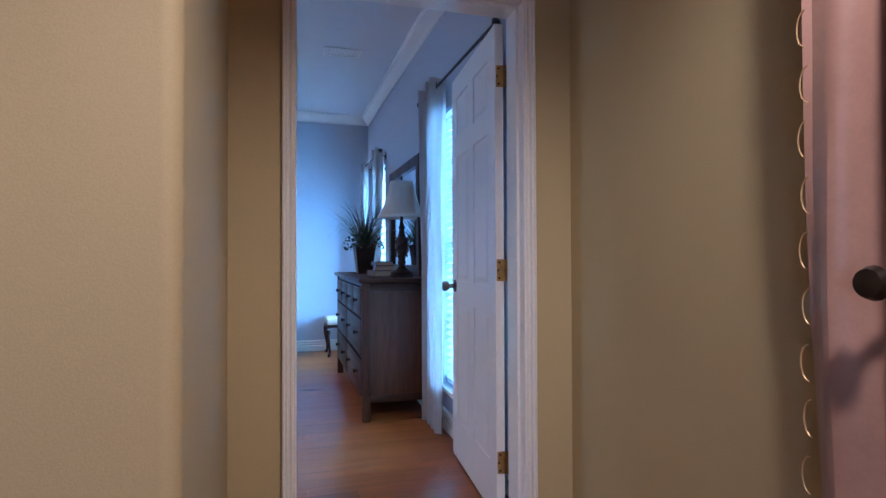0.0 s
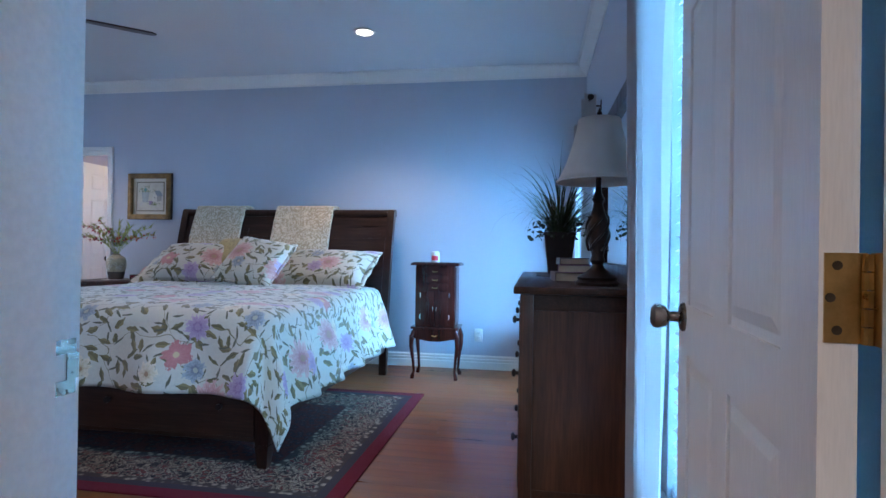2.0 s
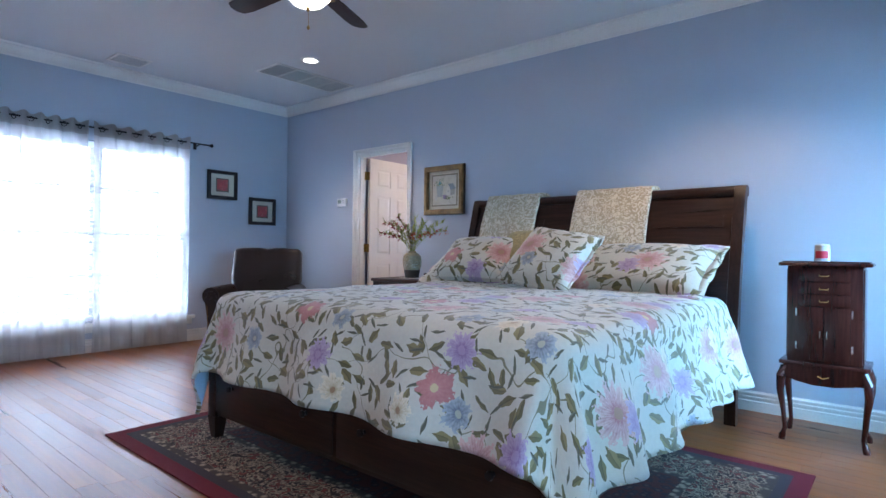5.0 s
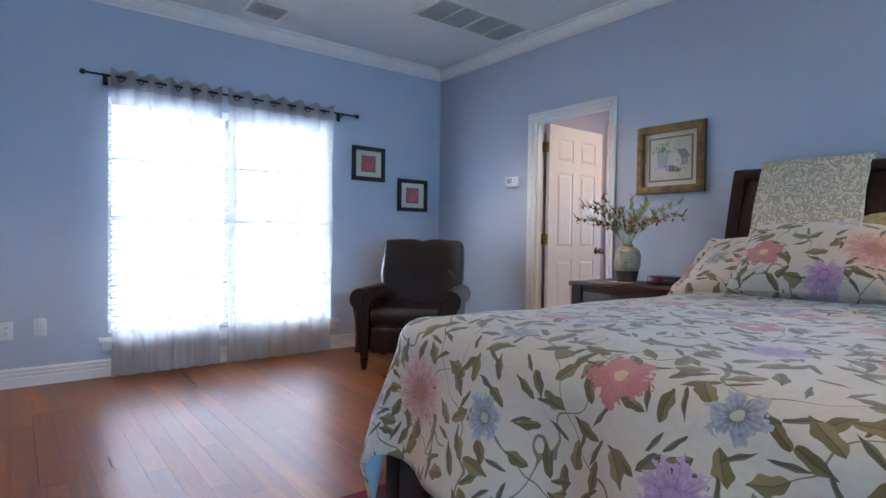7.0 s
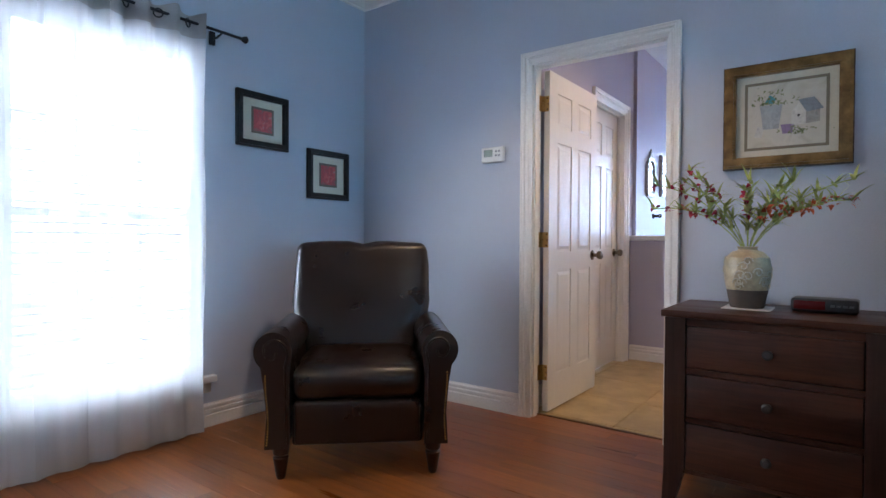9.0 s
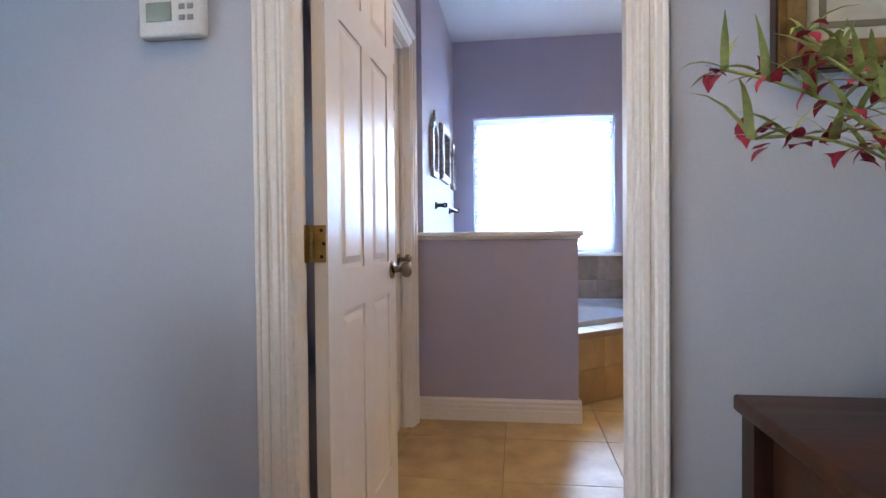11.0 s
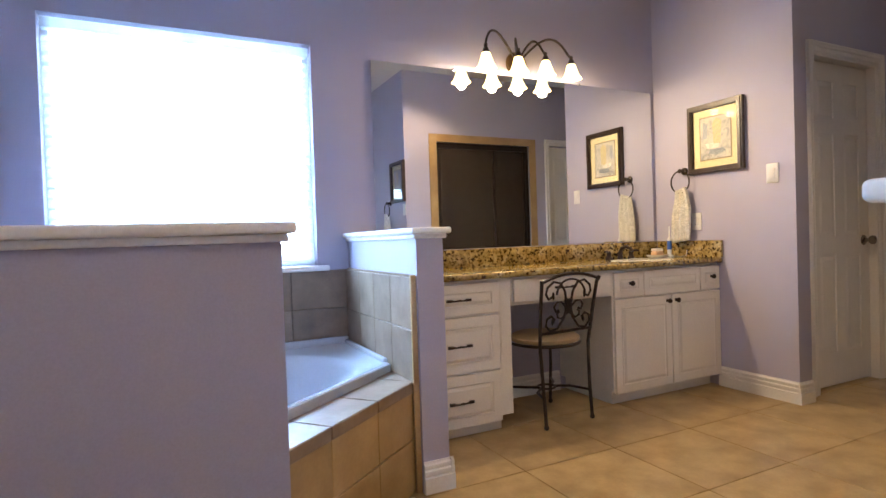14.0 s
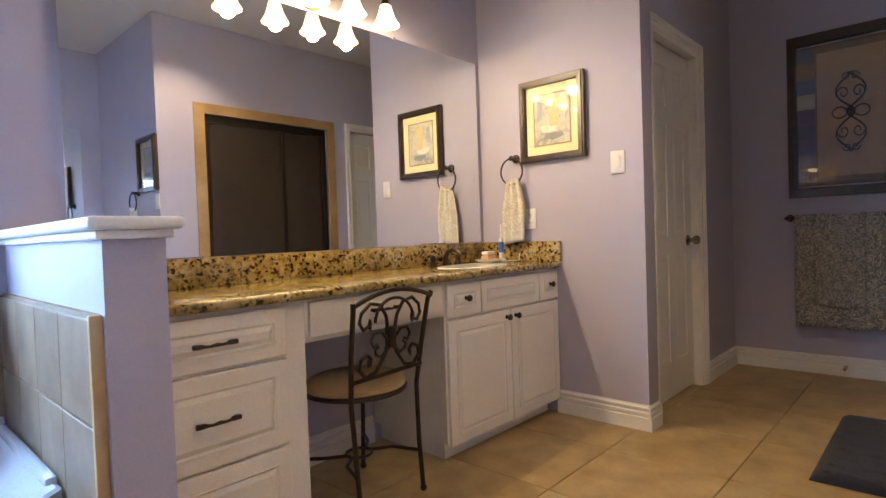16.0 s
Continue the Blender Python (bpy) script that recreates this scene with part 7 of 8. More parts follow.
for sx in (-1, 1):
    part("handle", lathe([(0, 0), (0.024, 0), (0.022, 0.012), (0.013, 0.022), (0.015, 0.045), (0.010, 0.055), (0, 0.06)], 16), BRONZE, FC).matrix_basis = pose(sx * 0.10, 0, 0)
    part("lever", tube([(sx * 0.10, 0, 0.05), (sx * 0.13, -0.012, 0.058), (sx * 0.155, -0.018, 0.055)], [0.007, 0.006, 0.007], 8), BRONZE, FC)
SD = thing("soap_dish", "cream soap dish with a brown-banded cup", "soap dish", pose(-0.64, 10.15, ZC))
part("dish", lathe([(0, 0), (0.05, 0), (0.072, 0.018), (0.076, 0.022), (0.07, 0.022), (0.048, 0.006), (0, 0.005)], 24), plain("cream_ceramic", (0.64, 0.58, 0.46), 0.25), SD)
part("soap", bx((-0.04, -0.026, 0.006), (0.04, 0.026, 0.048), 0.014, 3), plain("peach_soap", (0.56, 0.36, 0.22), 0.5), SD)
part("soap_top", bx((-0.036, -0.023, 0.048), (0.036, 0.023, 0.066), 0.007, 3), plain("white_soap", (0.70, 0.66, 0.60), 0.5), SD)
TBR = thing("electric_toothbrush", "white electric toothbrush standing on its charger", "toothbrush", pose(-0.545, 10.13, ZC))
part("charger", lathe([(0, 0), (0.030, 0), (0.030, 0.012), (0.018, 0.018), (0, 0.018)], 20), PLATE, TBR)
part("handle", lathe([(0.014, 0.018), (0.0145, 0.06), (0.013, 0.12), (0.009, 0.14), (0, 0.14)], 16), PLATE, TBR)
part("grip", lathe([(0.0152, 0.055), (0.0156, 0.07), (0.0152, 0.10), (0.0140, 0.115)], 16), plain("blue_grip", (0.04, 0.12, 0.42), 0.5), TBR, "blue rubber grip")
part("brush_head", tube([(0, 0, 0.14), (0, 0, 0.20), (0, -0.003, 0.212)], [0.005, 0.0038, 0.006], 8), PLATE, TBR)
part("cord", tube([(0.03, 0, 0.006), (0.07, -0.03, 0.004), (0.10, -0.05, 0.008), (0.125, -0.04, 0.05), (0.135, -0.02, 0.10)], 0.0025, 6), PLATE, TBR)
M = thing("vanity_mirror", "wide frameless mirror above the vanity", "mirror", pose(0, 0, 0))
part("glass", bx((-2.573, TY1 - 0.008, 0.954), (EX - 0.036, TY1 - 0.002, 2.027), 0.001, 1), MIRROR, M)
for x in (-2.05, -1.1):
    part("clip", bx((x - 0.006, TY1 - 0.014, 2.019), (x + 0.006, TY1, 2.035), 0.002), CHROME, M)

# vanity light with four bell glasses on curled arms
VL = thing("vanity_light", "bronze vanity light with four lit bell glasses", "wall light", pose(-1.60, TY1 - 0.002, 2.110))
BELL = glow("lit_bell_glass", (1.0, 0.76, 0.36), 3.6)
part("plate", lathe([(0, 0), (0.075, 0), (0.072, 0.012), (0.05, 0.02), (0, 0.022)], 28), plain("antique_bronze", (0.16, 0.10, 0.045), 0.4, 0.7, 0.3, 20, 0.1), VL).matrix_basis = pose(0, 0, 0, 90, 0, 0)
for _k, (dx, hi) in enumerate(((-0.316, 0.10), (-0.089, 0.07), (0.112, 0.07), (0.312, 0.10))):
    pts = []
    for q in range(13):
        k = q / 12
        pts.append((dx * (1 - (1 - k) ** 1.6), -0.02 - 0.14 * k, hi * math.sin(math.pi * min(1, k * 1.12)) + 0.03 * k + 0.04 * math.sin(math.pi * k)))
    part("arm", tube(pts, 0.0075, 8), BRONZE, VL)
    ex, ey, ez = pts[-1]
    part("cup", lathe([(0, 0.012), (0.012, 0.006), (0.010, -0.012), (0.016, -0.018), (0.020, -0.034), (0.027, -0.044), (0.024, -0.046)], 16), BRONZE, VL).matrix_basis = pose(ex, ey, ez)
    part("bell_glass", lathe([(0.024, -0.045), (0.030, -0.062), (0.036, -0.085), (0.046, -0.112), (0.060, -0.135), (0.062, -0.138), (0.058, -0.136)], 24), BELL, VL, "lit amber bell glass").matrix_basis = pose(ex, ey, ez)

# wrought iron vanity chair, its back towards the room
VC = thing("vanity_chair", "bronze wrought iron vanity chair with a tan seat", "chair", pose(-1.72, 9.785, 0, 0, 0, 4))
part("seat_cushion", lathe([(0, 0.425), (0.17, 0.425), (0.195, 0.437), (0.195, 0.455), (0.17, 0.470), (0.08, 0.478), (0, 0.480)], 28), plain("tan_upholstery", (0.40, 0.28, 0.15), 0.7, 0, 0.08, 20, 0.2, 300), VC).matrix_basis = pose(0, 0.19, 0)
part("seat_ring", tube([(0.195 * math.cos(q), 0.19 + 0.195 * math.sin(q), 0.425) for q in [2 * math.pi * w / 32 for w in range(33)]], 0.009, 8, None, False), BRONZE, VC)
for sx in (-1, 1):
    part("back_post", tube([(sx * 0.165, 0.0, 0.012), (sx * 0.165, 0.015, 0.20), (sx * 0.172, 0.025, 0.425), (sx * 0.185, 0.0, 0.60), (sx * 0.195, -0.03, 0.76), (sx * 0.205, -0.042, 0.79)], 0.0095, 8), BRONZE, VC)
    part("front_leg", tube([(sx * 0.15, 0.32, 0.425), (sx * 0.185, 0.355, 0.36), (sx * 0.19, 0.36, 0.25), (sx * 0.16, 0.335, 0.12), (sx * 0.175, 0.355, 0.012)], 0.0095, 8), BRONZE, VC)
    for y, x in ((0.0, 0.165), (0.355, 0.175)):
        part("foot", ball((sx * x, y, 0.014), 0.014, (1, 1, 1), 10), BRONZE, VC)
    part("stretcher", tube([(sx * 0.165, 0.01, 0.16), (sx * 0.12, 0.12, 0.165), (sx * 0.05, 0.17, 0.165), (sx * 0.05, 0.20, 0.165), (sx * 0.11, 0.25, 0.165), (sx * 0.165, 0.335, 0.16)], 0.007, 8), BRONZE, VC)
    # scrolls of the back
    def sc(pts):
        return [(sx * x, -0.004 - 0.13 * max(0, z - 0.52) * 0.6, z) for x, z in pts]
    part("scroll", tube(sc([(0.012, 0.64), (0.03, 0.58), (0.075, 0.525), (0.125, 0.515), (0.155, 0.545), (0.15, 0.58), (0.12, 0.595), (0.098, 0.575), (0.108, 0.555)]), 0.007, 7), BRONZE, VC)
    part("scroll", tube(sc([(0.012, 0.64), (0.028, 0.72), (0.06, 0.765), (0.11, 0.775), (0.15, 0.745), (0.158, 0.71), (0.14, 0.685), (0.115, 0.695)]), 0.007, 7), BRONZE, VC)
    part("scroll", tube(sc([(0.014, 0.63), (0.05, 0.665), (0.085, 0.665), (0.102, 0.64), (0.088, 0.615), (0.07, 0.625)]), 0.006, 7), BRONZE, VC)
    part("scroll", tube(sc([(0.014, 0.60), (0.05, 0.575), (0.075, 0.585), (0.080, 0.605), (0.065, 0.615)]), 0.006, 7), BRONZE, VC)
    part("leaf", ball((sx * 0.11, -0.02, 0.70), 0.014, (0.6, 0.4, 1.6), 8), BRONZE, VC)
    part("leaf", ball((sx * 0.11, -0.006, 0.562), 0.012, (0.6, 0.4, 1.5), 8), BRONZE, VC)
part("collar", bx((-0.019, -0.024, 0.60), (0.019, 0.002, 0.68), 0.006), BRONZE, VC)
part("top_rail", tube([(0.205 * math.sin(q), -0.040, 0.775 + 0.040 * math.cos(q * 1.05) ** 2) for q in [-1.5 + 3.0 * w / 20 for w in range(21)]], 0.009, 8), BRONZE, VC)
part("arch", tube([(0.10 * math.sin(q), -0.036, 0.70 + 0.085 * math.cos(q)) for q in [-1.5 + 3.0 * w / 16 for w in range(17)]], 0.006, 7), BRONZE, VC)
part("lower_rail", tube([(-0.178, 0.004, 0.505), (0.178, 0.004, 0.505)], 0.008, 8), BRONZE, VC)
part("stretcher_ring", tube([(0.05 * math.cos(q), 0.185 + 0.05 * math.sin(q), 0.165) for q in [2 * math.pi * w / 20 for w in range(21)]], 0.006, 7, None, False), BRONZE, VC)

# ---- bath wall things ----
def framed(name, m, w, h, fw, frame_mat, label, cols, matw, group=""):
    t = thing("picture_frame", label, "picture", m, group)
    frame_ring(w, h, fw, -0.004, -0.03, frame_mat, t)
    part("mat_board", bx((-w / 2 + fw * 0.8, -0.010, -h / 2 + fw * 0.8), (w / 2 - fw * 0.8, -0.004, h / 2 - fw * 0.8)), plain("pale_yellow_mat", (0.62, 0.55, 0.32), 0.8, 0, 0.03, 8, 0), t)
    a, b = w / 2 - fw - matw, h / 2 - fw - matw
    part("inner_line", bx((-a - 0.008, -0.0115, -b - 0.008), (a + 0.008, -0.0095, b + 0.008)), plain("bronze_line", (0.20, 0.15, 0.08), 0.5), t)
    part("print", bx((-a, -0.0125, -b), (a, -0.0105, b)), blotch(name, cols, 16), t)
    for q, c in (([(-0.35, -0.55), (0.55, -0.55), (0.7, -0.72), (0.1, -0.85), (-0.5, -0.75)], (0.16, 0.18, 0.20)), ([(-0.1, -0.3), (0.35, -0.3), (0.45, 0.75), (0.1, 0.95), (-0.2, 0.7)], (0.46, 0.38, 0.20)), ([(-0.7, -0.25), (0.25, -0.25), (0.2, -0.5), (-0.5, -0.5)], (0.58, 0.54, 0.46)), ([(-0.85, 0.0), (-0.55, 0.0), (-0.5, 0.7), (-0.8, 0.8)], (0.25, 0.27, 0.30))):
        part("painted_shape", prism([(x * a, z * b) for x, z in q], -0.0132, -0.0127, "XZ"), blotch("wash", [sh(c, 0.8), c, sh(c, 1.2)], 40), t)
    g = part("glass", bx((-w / 2 + fw * 0.8, -0.017, -h / 2 + fw * 0.8), (w / 2 - fw * 0.8, -0.015, h / 2 - fw * 0.8)), GLASS, t)
    g.visible_shadow = False
    return t


ESP = plain("espresso_frame", (0.035, 0.020, 0.014), 0.35, 0, 0.3, 16, 0.1)
framed("bath_scene_print", pose(EX - 0.002, 9.857, 1.62, 0, 0, -90), 0.40, 0.452, 0.036, ESP, "dark framed print of a bath scene", [(0.20, 0.20, 0.19), (0.34, 0.33, 0.30), (0.46, 0.43, 0.36), (0.25, 0.25, 0.25)], 0.055)
framed("second_bath_print", pose(SX - 0.002, 7.97, 1.62, 0, 0, -90), 0.36, 0.42, 0.036, ESP, "dark framed print above a towel ring", [(0.20, 0.20, 0.19), (0.34, 0.33, 0.30), (0.46, 0.43, 0.36), (0.25, 0.25, 0.25)], 0.055)
TOWEL = damask("cream_grey_damask_terry", (0.76, 0.73, 0.64), (0.52, 0.50, 0.43), 0.045, 0.5)


def hand_towel(m, label):
    t = thing("towel_ring", "bronze towel ring with post on the wall", "towel ring", m)
    part("post", lathe([(0, 0), (0.026, 0), (0.023, 0.012), (0.012, 0.018), (0.011, 0.045), (0.016, 0.052), (0, 0.062)], 16), BRONZE, t).matrix_basis = pose(0, 0, 0, 90, 0, 0)
    part("ring", tube([(0.075 * math.sin(q), -0.05, -0.075 + 0.075 * math.cos(q)) for q in [2 * math.pi * w / 28 for w in range(29)]], 0.005, 8, None, False), BRONZE, t)
    bm = bmesh.new()
    rows = []
    for j in range(18):
        k = j / 17
        w = 0.045 + 0.035 * min(1, k * 2.2)
        rows.append([bm.verts.new((w * (2 * i / 14 - 1) + 0.004 * math.sin(5 * k), -0.052 + 0.014 * math.sin(i * 1.35 + 0.6) * (1 - 0.5 * k), -0.125 - 0.36 * k + 0.012 * (2 * i / 14 - 1))) for i in range(15)])
    for p, q in zip(rows, rows[1:]):
        for i in range(14):
            bm.faces.new((p[i], p[i + 1], q[i + 1], q[i]))
    ob = link("hand_towel", bm, TOWEL)
    so = ob.modifiers.new("thickness", "SOLIDIFY")
    so.thickness, so.offset = 0.010, 0
    ob.matrix_world = m
    tagged(ob, label, "towel")


hand_towel(pose(EX - 0.001, 10.11, 1.43, 0, 0, -90), "cream damask hand towel hanging from a ring")
hand_towel(pose(SX - 0.001, 7.72, 1.42, 0, 0, -90), "cream damask hand towel hanging from a ring")
# large picture and towels on the far wall
BP = thing("picture_frame", "large dark framed patchwork picture with scroll ironwork", "picture", pose(NX - 0.002, 8.715, 1.697, 0, 0, -90) @ Matrix.Diagonal((0.775, 1, 1, 1)))
frame_ring(0.88, 1.06, 0.065, -0.004, -0.04, ESP, BP)
part("backing", bx((-0.40, -0.008, -0.455), (0.40, -0.004, 0.455)), plain("brown_ground", (0.14, 0.085, 0.05), 0.7), BP)
_rn = random.Random(11)
for _r in range(9):
    for _c in (0, 1):
        c = _rn.choice(((0.20, 0.10, 0.05), (0.06, 0.07, 0.13), (0.24, 0.18, 0.10), (0.16, 0.09, 0.06), (0.10, 0.06, 0.11), (0.28, 0.22, 0.14)))
        x0 = -0.385 if _c == 0 else 0.245
        part("patch", bx((x0, -0.011, -0.45 + _r * 0.10), (x0 + 0.14, -0.008, -0.355 + _r * 0.10)), blotch("patch_wash", [sh(c, 0.7), c, sh(c, 1.3)], 18), BP)
part("center_field", bx((-0.23, -0.012, -0.40), (0.23, -0.008, 0.40)), blotch("tan_field", [(0.26, 0.15, 0.07), (0.36, 0.22, 0.11)], 8), BP)
_q = bmesh.new()
for sx in (-1, 1):
    for sz in (-1, 1):
        tube([(sx * (0.10 * math.sin(q * 0.33)), -0.015, sz * (0.03 + 0.022 * q)) for q in range(11)], 0.006, 6, _q)
        tube([(sx * (0.05 + (0.045 - 0.003 * q) * math.cos(q * 0.6)), -0.015, sz * (0.12 + (0.045 - 0.003 * q) * math.sin(q * 0.6))) for q in range(13)], 0.005, 6, _q)
        tube([(sx * (0.03 + (0.03 - 0.002 * q) * math.cos(q * 0.6)), -0.015, sz * (0.22 + (0.03 - 0.002 * q) * math.sin(q * 0.6))) for q in range(13)], 0.005, 6, _q)
    tube([(sx * (0.075 + 0.05 * math.cos(q)), -0.015, 0.035 * math.sin(q)) for q in [2 * math.pi * w / 16 for w in range(17)]], 0.005, 6, _q)
ball((0, -0.014, 0), 0.035, (1, 0.3, 1), 10, _q)
part("scroll_ironwork", _q, BLACKM, BP)
g = part("glass", bx((-0.38, -0.024, -0.435), (0.38, -0.021, 0.435)), GLASS, BP)
g.visible_shadow = False
TB2 = thing("towel_bar", "bronze towel bar on the far bath wall", "towel bar", pose(NX, 9.06, 1.035))
for y in (0.0, -0.62):
    part("post", lathe([(0, 0), (0.026, 0), (0.024, 0.010), (0.014, 0.016), (0.013, 0.05), (0.019, 0.056), (0.015, 0.080), (0, 0.084)], 16), BRONZE, TB2).matrix_basis = pose(0, y, 0, 0, -90, 0)
part("bar", tube([(-0.066, 0.02, 0), (-0.066, -0.64, 0)], 0.008, 10), BRONZE, TB2)
for _i, (ya, yb, zb, off, lb) in enumerate(((9.02, 8.55, 0.32, 0.0, "large grey and cream damask bath towel folded over the bar"), (8.91, 8.64, 0.46, 0.016, "small grey and cream damask towel laid over the bath towel"))):
    bm = bmesh.new()
    rows = []
    for j in range(20):
        k = j / 19
        for_z = 1.047 - (1.047 - zb) * k
        rows.append([bm.verts.new((NX - 0.083 - off - 0.006 * math.sin(i * 0.7 + _i) * k, ya + (yb - ya) * i / 16, for_z + 0.004 * math.sin(i * 0.5))) for i in range(17)])
    rows.insert(0, [bm.verts.new((NX - 0.050, v.co.y, 1.047)) for v in rows[0]])
    rows.insert(0, [bm.verts.new((NX - 0.048 + off * 0.5, v.co.y, 0.55)) for v in rows[0]])
    for p, q in zip(rows, rows[1:]):
        for i in range(16):
            bm.faces.new((p[i], p[i + 1], q[i + 1], q[i]))
    ob = link("bath_towel", bm, damask("grey_damask_terry", (0.44, 0.41, 0.34), (0.17, 0.17, 0.16), 0.075, 0.5) if _i == 0 else MATS["grey_damask_terry"])
    so = ob.modifiers.new("thickness", "SOLIDIFY")
    so.thickness = 0.010
    tagged(ob, lb, "towel")
DS = thing("door_stop", "small brass door stop on the baseboard", "door stop", pose(NX - 0.016, 8.76, 0.06, 0, -90, 0))
part("spring", lathe([(0, 0), (0.012, 0), (0.006, 0.006), (0.006, 0.05), (0.010, 0.052), (0.010, 0.066), (0, 0.068)], 12), BRASS, DS)
# bath mat
def mat_mesh():
    bm = bmesh.new()
    bmesh.ops.create_grid(bm, x_segments=90, y_segments=60, size=0.5)
    for v in bm.verts:
        u, w = v.co.x * 2, v.co.y * 2
        e = min(1, (1 - abs(u)) * 9) * min(1, (1 - abs(w)) * 7)
        v.co.x *= 0.92
        v.co.y *= 0.62
        v.co.z = 0.004 + 0.030 * max(0, e) ** 0.4 + 0.007 * noise.noise((u * 40, w * 30, 0)) * max(0, e)
    bmesh.ops.solidify(bm, geom=bm.faces[:], thickness=0.003)
    return bm


_ob = link("bath_mat", mat_mesh(), plain("navy_shag_pile", (0.006, 0.007, 0.014), 0.95, 0, 0.5, 60, 0.8, 300, 0.004, sheen=0.1))
_ob.matrix_world = pose(-0.10, 8.36, 0.001)
tagged(_ob, "dark navy shag bath mat on the tile floor", "bath mat")

# shower front: tile frame, bronze framed dark glass doors
SF = struct("shower_frame", boxes(((-1.175, SY, 0.0), (-1.09, SY + 0.012, 2.11)), ((0.075, SY, 0.0), (0.158, SY + 0.012, 2.11)), ((-1.09, SY, 2.03), (0.075, SY + 0.012, 2.11)), ((-1.09, SY, 0.0), (0.075, SY + 0.012, 0.10))), TILEA, "amber tile border round the shower", False)
SH = thing("shower_door", "bronze framed dark glass sliding shower doors", "shower door", pose(-1.09, SY - 0.05, 0.10))
part("frame", boxes(((0, -0.02, 0), (0.03, 0.03, 1.93)), ((1.13, -0.02, 0), (1.16, 0.03, 1.93)), ((0.03, -0.02, 1.87), (1.13, 0.03, 1.93)), ((0.03, -0.02, 0), (1.13, 0.03, 0.03))), BRONZE, SH, smooth=False)
_gm, _gn, _gp = mat("smoked_shower_glass")
_gp.inputs["Base Color"].default_value = (0.10, 0.075, 0.055, 1)
_gp.inputs["Transmission Weight"].default_value = 0.6
_gp.inputs["Roughness"].default_value = 0.12
for a, b, y in ((0.03, 0.72, 0.012), (0.66, 1.13, -0.004)):
    d = part("door", bx((a, y, 0.03), (b, y + 0.006, 1.87)), _gm, SH)
    part("stile", boxes(((a, y - 0.006, 0.03), (a + 0.022, y + 0.012, 1.87)), ((b - 0.022, y - 0.006, 0.03), (b, y + 0.012, 1.87))), BRONZE, d, smooth=False)
_bd = struct("shower_border", bx((-1.33, 7.04, 1.22), (0.2, 7.046, 1.34)), plain("pale_border_tile", (0.40, 0.33, 0.24), 0.4, 0, 0.2, 20, 0), "pale listello tiles inside the shower", False)

# second vanity behind the entry half wall
V4 = thing("vanity_cabinet", "white painted vanity with a granite top", "cabinet", pose(0, 0, 0))
part("body", bx((-2.79, 6.83, 0.1), (SX - 0.004, 7.40, CT)), VANW, V4)
part("granite_top", bx((-2.79, 6.83, CT), (SX - 0.002, 7.44, CT + 0.034), 0.012, 3), GRAN, V4)
tagged(link("vanity_mirror", bx((-2.74, 6.827, 0.98), (SX - 0.10, 6.833, 2.05)), MIRROR), "frameless mirror above the second vanity", "mirror")

# strike plate on the bath door lining
tagged(link("strike_plate", bx((-3.4385, 6.787, 0.885), (-3.4363, 6.817, 0.955)), NICKEL), "antique nickel strike plate on the door lining", "strike plate")

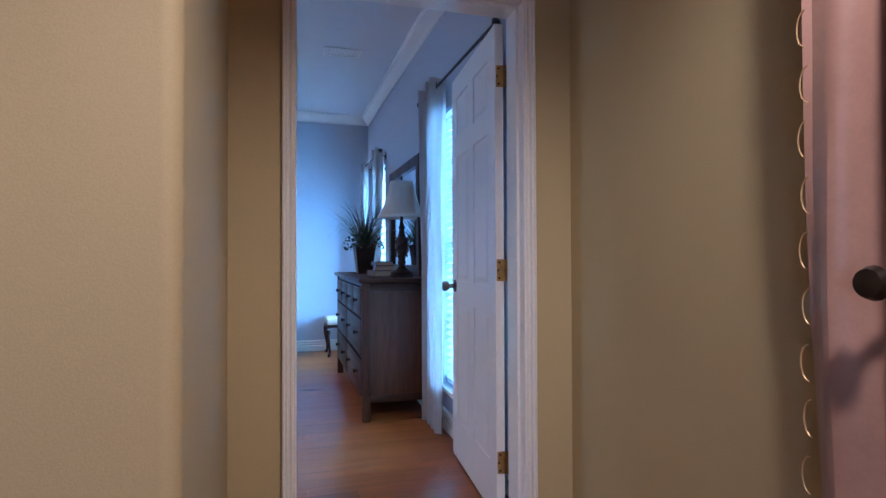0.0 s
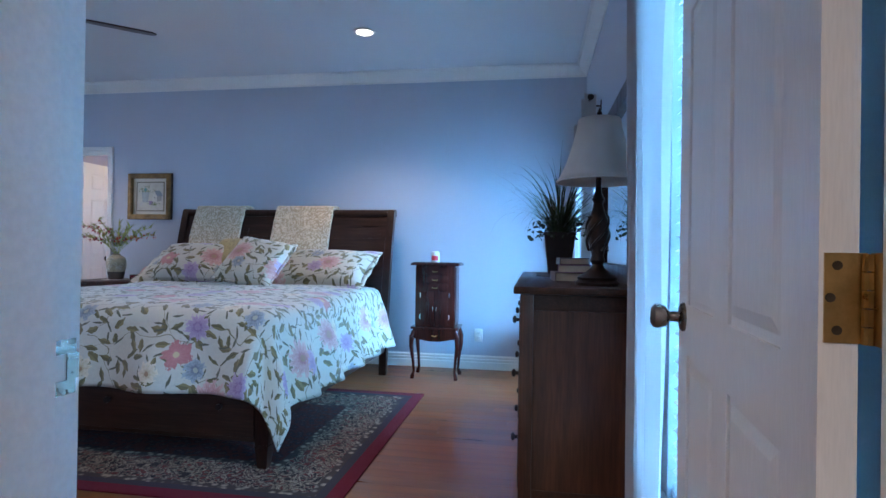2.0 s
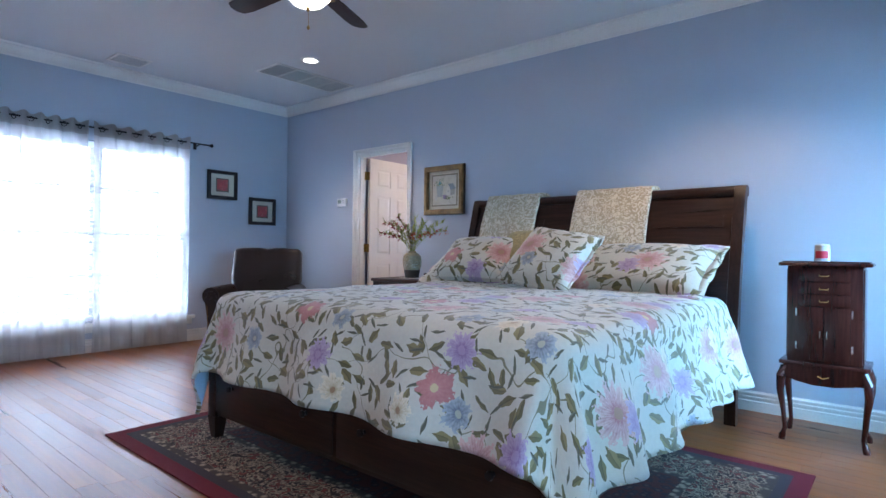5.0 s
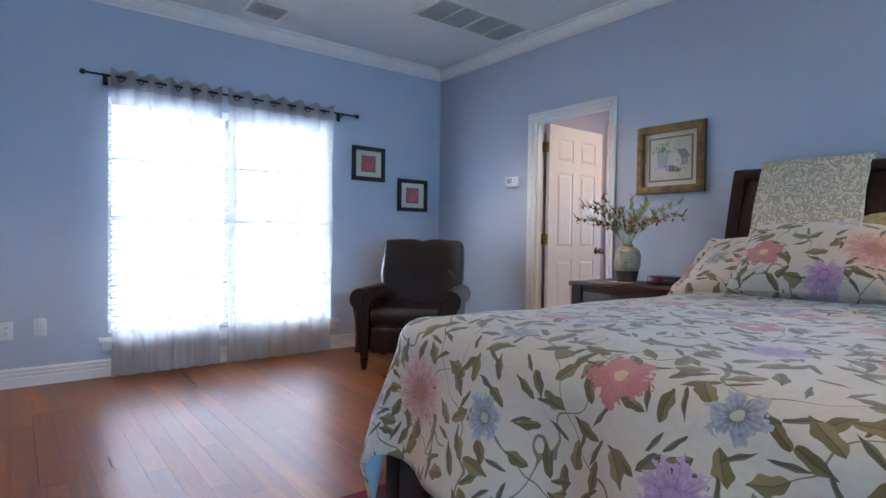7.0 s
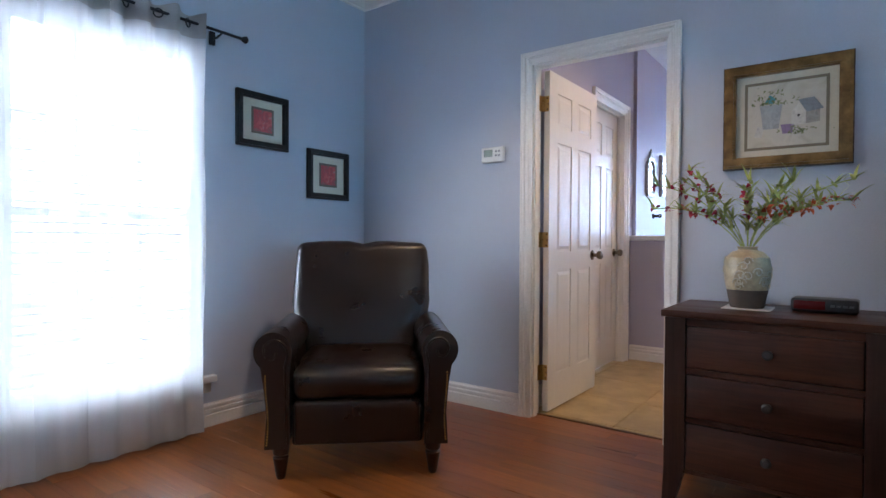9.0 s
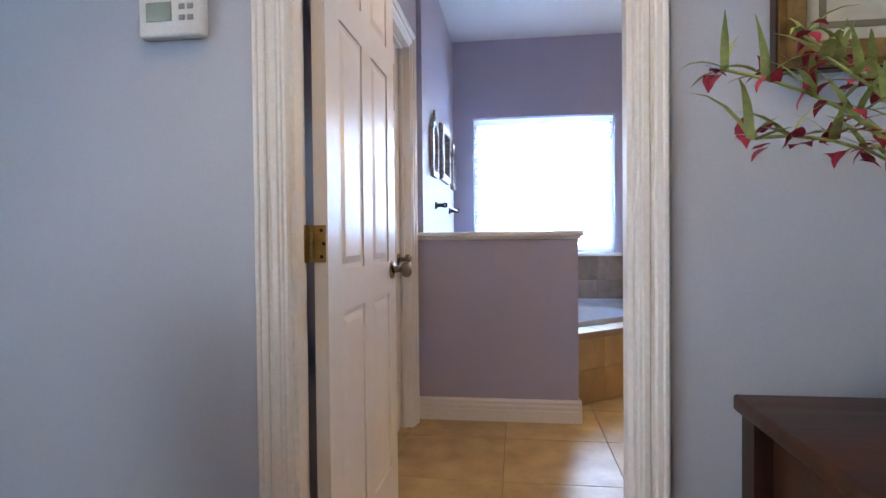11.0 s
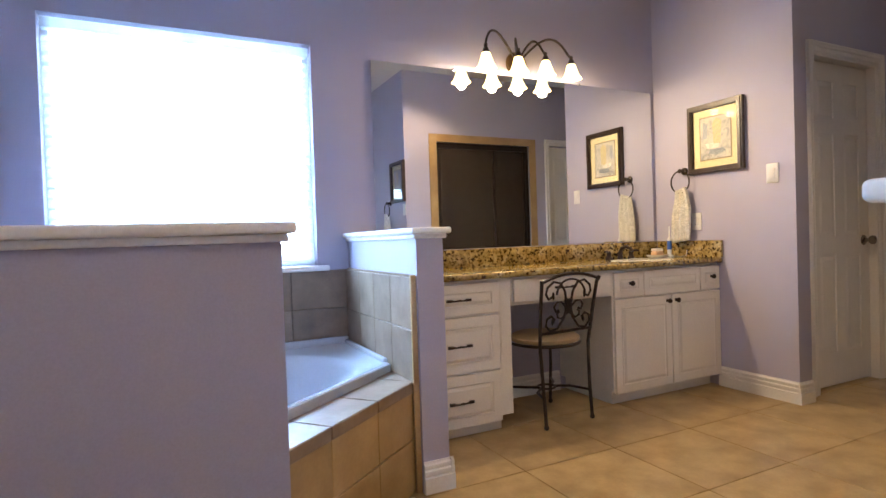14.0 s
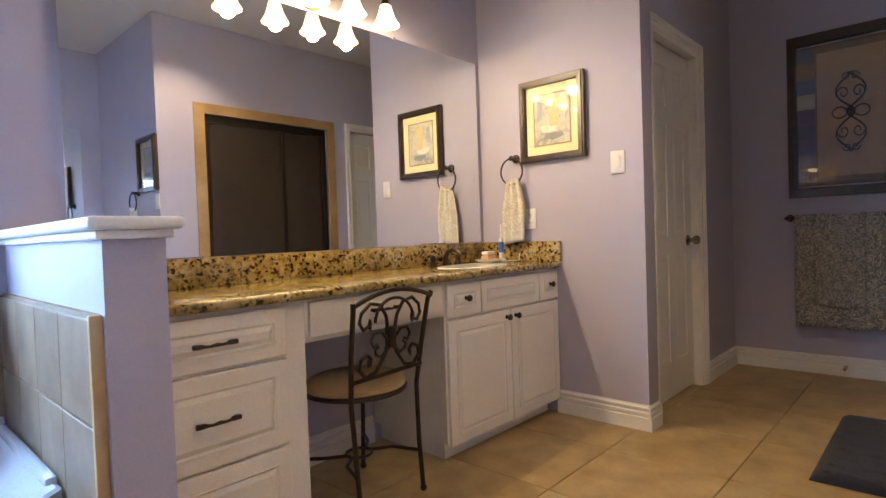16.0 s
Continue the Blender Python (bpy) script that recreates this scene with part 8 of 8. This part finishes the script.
# ---- floors, piece by piece ----
FLOOR = bpy.data.objects["floor_bedroom"]
_rn = random.Random(21)
PW = 0.0905
LENGTHS = (0.62, 0.88, 1.14, 1.42)
SHARED = {}
for _l in LENGTHS:
    _me = bpy.data.meshes.new("plank")
    _bm = bx((0, 0, -0.014), (_l - 0.0006, PW - 0.0006, 0.0), 0.0005, 1)
    _bm.to_mesh(_me)
    _bm.free()
    _me.materials.append(OAK)
    SHARED[_l] = _me
_spare = []
_n = 0
_y = 2.131
while _y < 6.80:
    _x = -5.63 - _rn.uniform(0, 0.9)
    while _x < 1.46:
        _l = _rn.choice(LENGTHS)
        x0, x1 = max(_x, -5.635), min(_x + _l, 1.455)
        if x1 - x0 > 0.02:
            whole = _x >= -5.635 and _x + _l <= 1.455
            if whole and _n < 300 and not (-2.6 < _x and _x + _l < -0.2 and 4.2 < _y < 5.7):
                ob = new("plank", SHARED[_l])
                ob.parent = FLOOR
                ob.location = (_x, _y, 0)
                _n += 1
            else:
                _spare.append((x0, x1, _y))
        _x += _l
    _y += PW
_bm = bmesh.new()
for x0, x1, y in _spare:
    box(_bm, (x0, y, -0.014), (x1 - 0.0006, y + PW - 0.0006, 0.0))
_ob = part("planks", _bm, OAK, FLOOR, smooth=False)
_ob["kind"] = "stuff"

BFLOOR = bpy.data.objects["floor_bath"]
TP = 0.51
_tm = bpy.data.meshes.new("tile")
_bm = bx((0, 0, -0.014), (TP - 0.0035, TP - 0.0035, 0.0), 0.0012, 1)
_bm.to_mesh(_tm)
_bm.free()
_tm.materials.append(TILEF)
for _i in range(-4, 8):
    for _j in range(-6, 3):
        x0, y0 = -2.775 + TP * _i, 9.42 + TP * _j
        if x0 < -4.55 or x0 + TP > 1.45 or y0 < 6.84 or y0 + TP > 10.53:
            a, b = max(x0, -4.54), min(x0 + TP - 0.0035, 1.445)
            c, d = max(y0, 6.812), min(y0 + TP - 0.0035, 10.525)
            if b - a > 0.01 and d - c > 0.01:
                part("tile", bx((a, c, -0.014), (b, d, 0.0), 0.0025, 1), TILEF, BFLOOR)
        else:
            ob = new("tile", _tm)
            ob.parent = BFLOOR
            ob.location = (x0, y0, 0)
struct("threshold", bx((-4.185, 6.800, -0.01), (-3.42, 6.815, 0.004), 0.002), DARKJOINT, "dark wooden threshold strip under the bath door")

# the bath lies a hand's breadth east of the axis its numbers are drawn on
BATH_EAST = 0.06


def middle_y(ob):
    """The middle of a thing along y, over all its parts."""
    ys = []
    todo = [(ob, ob.matrix_basis.copy())]
    while todo:
        o, m = todo.pop()
        if o.type == "MESH":
            ys += [(m @ Vector(c)).y for c in o.bound_box]
        elif o.type == "LIGHT":
            ys.append(m.translation.y)
        todo += [(c, m @ c.matrix_basis) for c in o.children]
    return (min(ys) + max(ys)) / 2 if ys else 0.0


for _ob in [o for o in scene.objects if o.parent is None and o.type != "CAMERA"]:
    if middle_y(_ob) > 6.87 and _ob.name != "door_2":
        _ob.location.x += BATH_EAST
